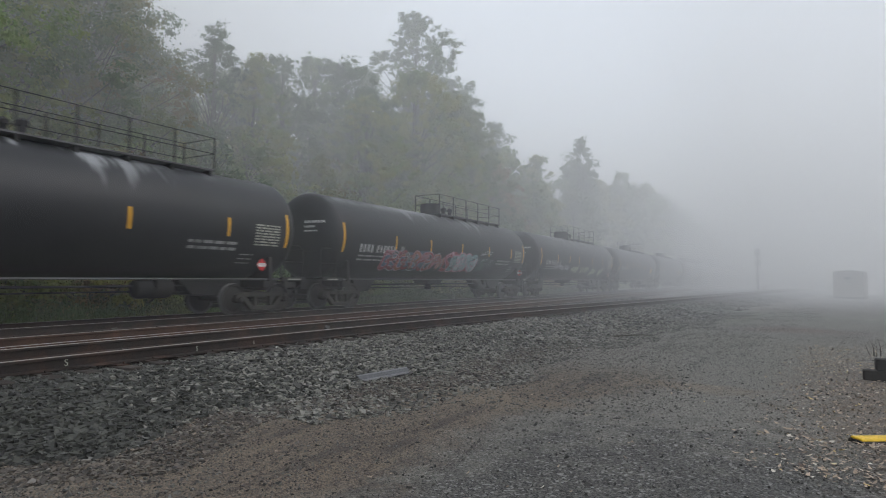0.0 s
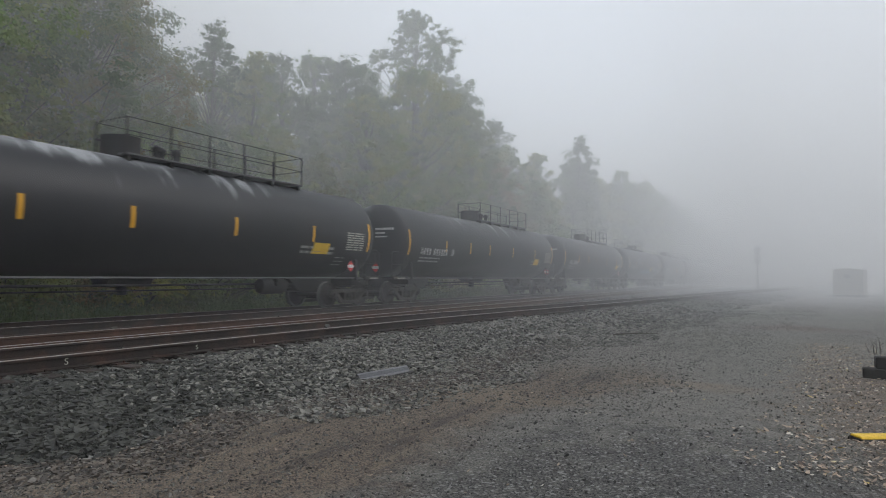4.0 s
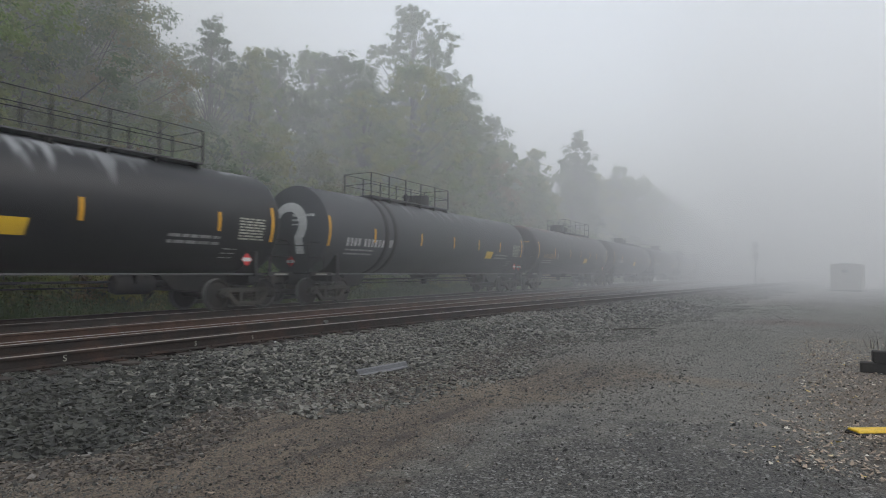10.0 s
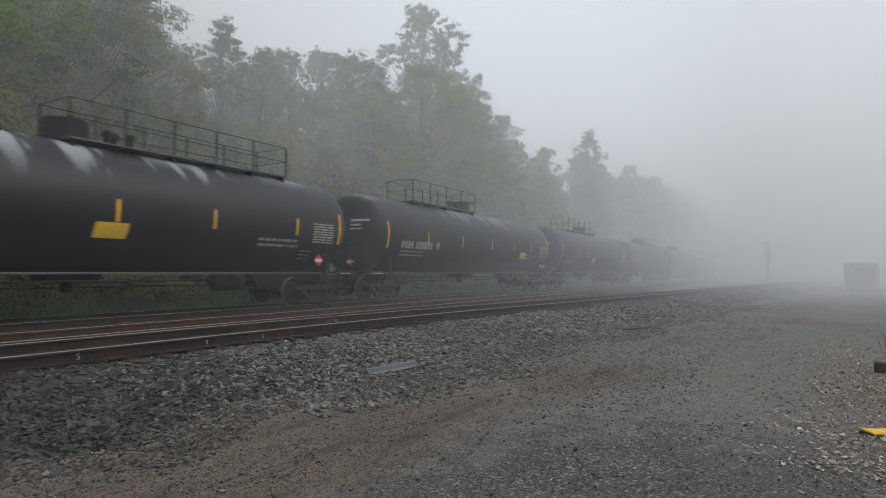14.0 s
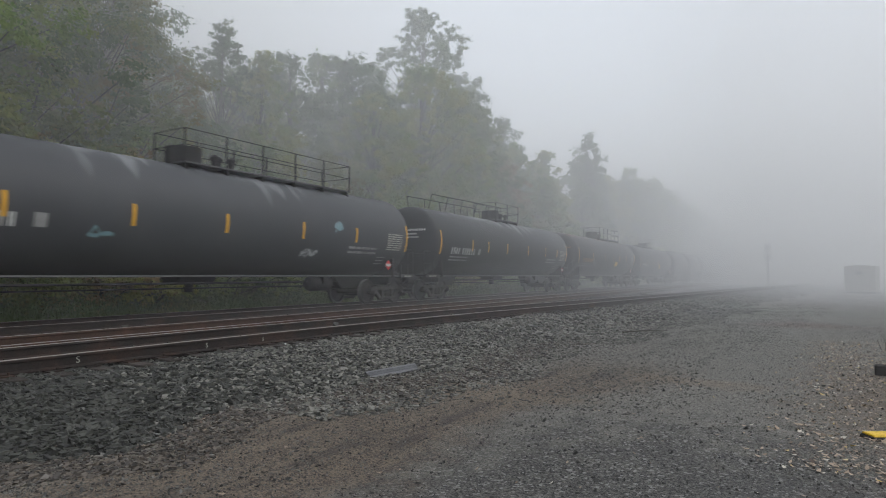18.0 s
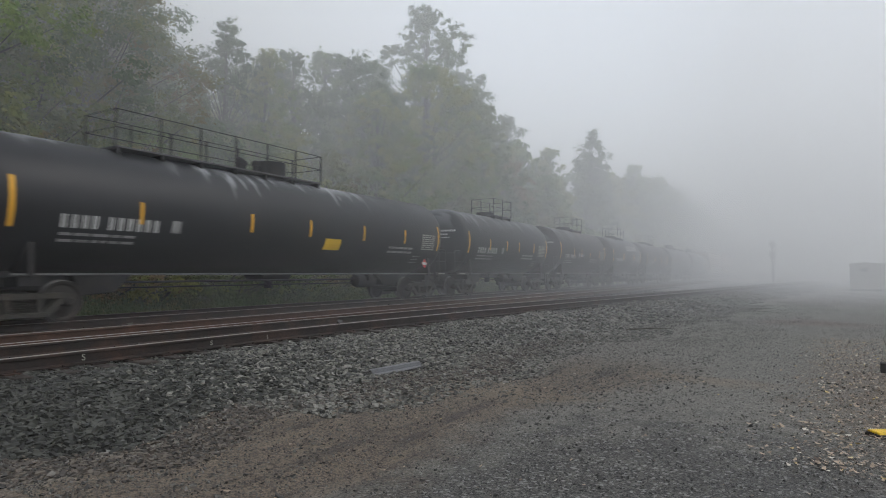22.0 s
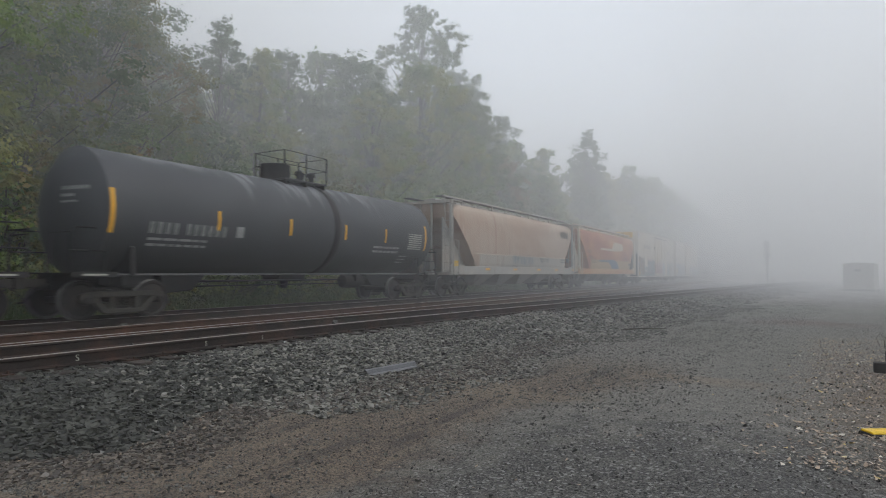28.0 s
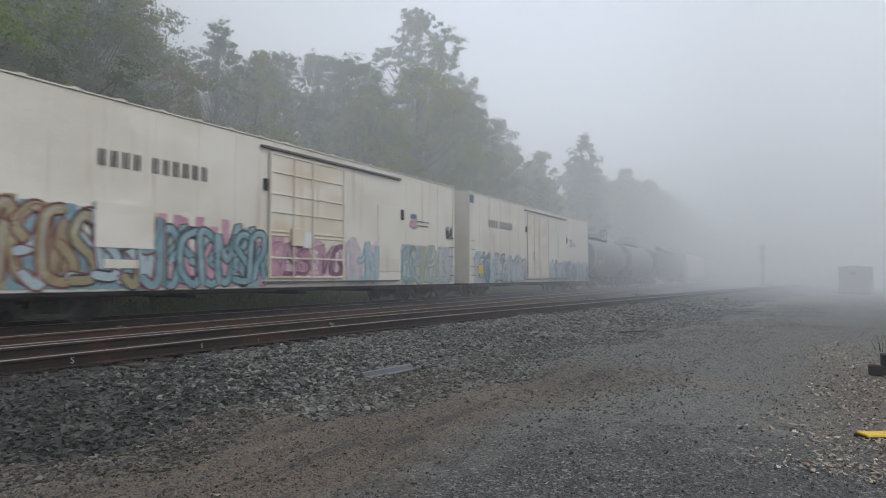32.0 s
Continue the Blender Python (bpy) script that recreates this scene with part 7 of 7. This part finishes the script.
# places of the couplings along the train, in metres from the camera's station at the start
S = [-4.0, 15.0, 34.0, 54.2, 73.9, 93.6, 112.5, 132.0, 151.3, 170.9, 189.8, 208.6, 228.1, 247.3, 267.2, 286.3, 305.3, 324.2, 336.7, 348.9, 360.9, 374.0, 389.7,
     405.8, 424.0, 441.9, 462.4, 483.0, 495.3, 507.4, 529.0, 551.0, 572.0]
WHITE_L, AMBER_L = "glossy black tank car with white stencils and yellow strips", "rust-topped black tank car with amber stencils"
GREY_L, SHORT_L = "charcoal grey tank car with faded stencils", "short black tank car with white stencils, dirt streaks and painted sheen"
SPECS = [
    dict(paint=M_BLACK, label="glossy black tank car with white data panels", seed=1),
    dict(paint=M_BLACK, label="black tank car with red and green graffiti along the side", seed=2, bars=(1.19, 4.59, 7.25, 10.11, 13.05, 15.86, 18.32), dome=9.7, deck=(9.3, 16.0), hazard=False,
         art=(wild(3.9, 9.2, 1.42, 2.28, 3, (M_INK, M_WINE, M_STEEL_BLUE), (M_WINE, M_INK, M_WINE, M_RUSTRED), (M_SILVER, M_PINK, M_INK), (M_WHITE, M_SILVER), 0.5, 0.10, "red, black and white sprayed graffiti"),
              wild(9.2, 11.8, 1.42, 2.35, 4, (M_PINK, M_WINE), (M_SKY, M_TEAL), (M_PINK, M_INK), (M_SKY,), 0.65, 0.20, "pale blue letters on a pink ground"),
              wild(11.8, 13.8, 1.5, 2.2, 5, (M_INK, M_PINE), (M_PINE, M_INK), (M_INK, M_PINE), (M_SILVER,), 0.5, 0.10, "dark green sprayed graffiti"),
              tags(12.0, 13.6, 2.2, 2.5, 1, 0.04, M_SILVER, 4, "white graffiti line"))),
    dict(paint=M_BLACK, label="black tank car with pale green and white graffiti tags", seed=3, bars=(1.65, 4.72, 7.2, 9.36, 12.67, 15.74, 18.7), dome=9.7, deck=(9.2, 16.0),
         art=(tags(4.3, 7.4, 1.7, 2.15, 6, 0.06, M_SILVER, 5, "white graffiti tag"), tags(8.0, 9.6, 1.5, 2.2, 3, 0.08, M_LIME, 6, "pale green graffiti tag"), tags(10.2, 12.3, 1.5, 2.15, 4, 0.08, M_LIME, 7, "pale green graffiti tag"),
              tags(12.9, 14.3, 1.33, 2.2, 4, 0.09, M_LIME, 8, "pale green graffiti tag"), tags(15.2, 16.3, 1.3, 2.04, 4, 0.08, M_LIME, 9, "pale green graffiti tag"))),
    dict(paint=M_BLACK, label=WHITE_L, seed=4, bars=(1.12, 4.4, 6.7, 9.11, 12.18, 15.36, 18.5), dome=9.7, deck=(9.4, 15.6), panel=15.4),
    dict(paint=M_BLACK, label=WHITE_L, seed=5, bars=(1.15, 4.42, 6.8, 8.97, 11.98, 15.29, 18.53), panel=15.3),
    dict(paint=M_BLACK, label=WHITE_L, seed=6, bars=(1.2, 4.47, 6.89, 9.19, 12.22, 15.49, 18.59), dome=9.7, deck=(9.3, 15.3), panel=15.4),
    dict(paint=M_BLACK, label="black tank car with silver and blue graffiti", seed=7, bars=(1.81, 4.61, 7.49, 10.06, 13.04, 16.3, 18.62), dome=10.0, deck=(4.5, 11.7), panel=11.8,
         art=(tags(1.4, 2.4, 2.3, 3.2, 2, 0.05, M_SILVER, 10, "white graffiti scribble"), tags(5.8, 7.1, 2.4, 3.35, 3, 0.06, M_SILVER, 43, "white graffiti scribble"),
              tags(7.5, 10.2, 1.42, 2.2, 8, 0.08, M_BLUEGREY, 11, "dim blue graffiti letters"), tags(10.5, 12.4, 1.45, 2.15, 6, 0.08, M_BLUEGREY, 44, "dim blue graffiti letters"),
              tags(13.1, 14.8, 1.95, 2.42, 4, 0.07, M_WHITE, 12, "white graffiti tag"), balls(15.9, 17.4, 1.6, 2.15, 5, M_SILVER, M_INK, 13, "silver filled graffiti letters"))),
    dict(paint=M_BLACK, label="black tank car with large white outlined graffiti", seed=8, bars=(1.52, 4.85, 7.15, 10.04, 12.24, 15.95, 17.9), dome=9.6, deck=(9.3, 16.0), panel=10.4,
         art=(balls(5.1, 7.9, 1.6, 2.45, 5, None, M_SILVER, 14, "white outlined graffiti letters"), tags(8.2, 9.4, 1.65, 2.15, 4, 0.05, M_SILVER, 15, "white graffiti tag"), tags(9.6, 10.4, 1.55, 1.95, 3, 0.05, M_SILVER, 16, "white graffiti tag"))),
    dict(paint=M_GREY, label="charcoal tank car with a white hook painted on its end", seed=9, bars=(0.77, 3.8, 7.11, 9.97, 12.55, 15.11, 18.13), dome=9.3, deck=(4.6, 10.8), panel=13.5, bands=(4.6, 5.2), art=(hook_art,)),
    dict(paint=M_BLACK_RUST, label=AMBER_L, seed=10, panel=11.1, bars=(0.98, 4.41, 7.66, 10.08, 12.48, 14.38, 17.74), dome=9.2, deck=(8.9, 15.0), mark=M_AMBER),
    dict(paint=M_BLACK, label=WHITE_L, seed=11, bars=(1.25, 4.23, 6.91, 9.71, 12.37, 15.43, 17.7), dome=9.3, deck=(9.0, 15.7), panel=9.2),
    dict(paint=M_BLACK, label=WHITE_L, seed=12, bars=(1.45, 4.32, 7.29, 10.39, 13.08, 15.51, 18.41), dome=9.8, deck=(4.3, 10.0), panel=14.1),
    dict(paint=M_BLACK, label="black tank car with amber stencils", seed=13, bars=(1.4, 4.81, 7.0, 9.29, 11.81, 14.69, 18.26), dome=9.6, deck=(4.9, 11.2), mark=M_AMBER, panel=8.2),
    dict(paint=M_GREY, label="charcoal tank car with small teal graffiti", seed=14, bars=(1.64, 4.62, 7.31, 9.99, 12.93, 15.56, 18.91), dome=9.7, deck=(9.2, 16.1),
         art=(tags(6.3, 6.9, 1.9, 2.1, 2, 0.08, M_TEAL, 17, "small teal graffiti"), tags(13.0, 13.7, 1.6, 2.0, 3, 0.06, M_SILVER, 18, "silver graffiti tag"), tags(14.4, 14.8, 2.5, 3.0, 2, 0.08, M_TEAL, 19, "bright teal graffiti"))),
    dict(paint=M_BLACK, label="black tank car with a long thin crown handrail", seed=15, bars=(1.47, 4.4, 6.11, 8.36, 11.22, 13.95, 15.93, 17.8), dome=9.4, deck=(8.6, 11.6), front_rail=True, hazard=False),
    dict(paint=M_BLACK_RUST, label=AMBER_L, seed=16, bars=(1.22, 4.67, 7.93, 10.47, 12.42, 14.65, 17.93), dome=9.4, deck=(9.2, 15.1), mark=M_AMBER, panel=11.1, art=(tags(5.2, 5.9, 1.7, 2.2, 1, 0.06, M_DIM, 20, "white graffiti mark"),)),
    dict(paint=M_BLACK, label=WHITE_L, seed=17, bars=(1.36, 4.11, 7.43, 9.79, 12.49, 15.03, 17.97), dome=9.5, deck=(3.9, 11.1), panel=10.5),
    dict(paint=M_BLACK_STREAKED, label=SHORT_L, seed=18, bars=(1.42, 3.59, 5.57, 7.12, 9.18, 11.59), deck=(5.6, 7.8), hazard=False),
    dict(paint=M_BROWN, label="short brownish black tank car with rust streaks", seed=19, bars=(1.21, 3.81, 5.38, 7.32, 9.51, 11.39), deck=(5.7, 7.8), hazard=False, art=(tags(4.6, 6.2, 2.1, 2.5, 3, 0.06, M_SILVER, 22, "silver graffiti tag"),)),
    dict(paint=M_BLACK_STREAKED, label="short black tank car with large white lettering blocks", seed=20, bars=(1.16, 4.46, 4.76, 7.84, 8.12, 11.2), deck=(5.6, 7.6), hazard=False, art=(big_letters, tags(8.3, 9.4, 2.0, 2.6, 2, 0.06, M_DIM, 23, "faded graffiti tag"))),
    dict(paint=M_BROWN, label="short brown-streaked black tank car", seed=21, bars=(1.67, 4.93, 5.19, 8.02, 8.35, 11.61), deck=(5.9, 8.1), hazard=False),
    dict(paint=M_GREY, label=GREY_L, seed=22, bars=(1.3, 4.1, 6.6, 9.13, 11.76, 14.31), bands=(6.3,), mark=M_DIM, hazard=False),
    dict(paint=M_GREY, label=GREY_L, seed=23, bars=(1.16, 4.15, 6.81, 9.41, 11.74, 14.54), dome=7.6, deck=(7.3, 9.3), bands=(9.0,), mark=M_DIM, hazard=False),
]
for i, spec in enumerate(SPECS):
    tank_car((S[i] + S[i + 1]) / 2, round(S[i + 1] - S[i], 1), **spec)
hopper_car((S[23] + S[24]) / 2, S[24] - S[23], M_TAN, M_TANGREY, M_TANGREY, "rusty beige covered hopper car with pale sill", beige_art, 1)
hopper_car((S[24] + S[25]) / 2, S[25] - S[24], M_ORANGE, M_ORANGELOW, M_CREAM, "weathered orange covered hopper car with faded blue emblem", orange_art, 2)
box_car((S[25] + S[26]) / 2, S[26] - S[25], "white refrigerated box car with colourful graffiti and yellow unit", True, 1)
box_car((S[26] + S[27]) / 2, S[27] - S[26], "white refrigerated box car with grey blue graffiti", False, 2)
for i, paint in zip(range(27, 30), (M_PALE, M_PALE, M_GREY)):
    tank_car((S[i] + S[i + 1]) / 2, round(S[i + 1] - S[i], 1), paint, "pale grey tank car fading into the fog", seed=30 + i, hazard=False)
hopper_car((S[30] + S[31]) / 2, S[31] - S[30], M_CARWHITE, M_CARWHITE, M_CREAM, "whitish covered hopper car deep in the fog", plain_art, 3)
tank_car((S[31] + S[32]) / 2, round(S[32] - S[31], 1), M_BLACK, "black tank car fading into the fog", seed=40)


def motions():
    """The train runs past at an even speed, its wheels turning with it."""
    beats = (0, 0.1, *range(1, 32), 31.9, 32)
    for root, middle in CARS:
        walk(root, [(t, pose(TRAIN_X, middle - SPEED * t, RAIL_Z)) for t in beats])
    rows = []
    for k in range(32 * FPS + 1):
        t = k / FPS
        rows.append((t, pose(0, 0, 0, math.degrees(SPEED * t / WHEEL_R) % 360)))
    first = WHEELSETS[0]
    walk(first, rows)
    for w in WHEELSETS[1:]:
        w.rotation_mode = "QUATERNION"
        w.animation_data_create()
        w.animation_data.action = first.animation_data.action
        w.animation_data.action_slot = first.animation_data.action_slot


motions()
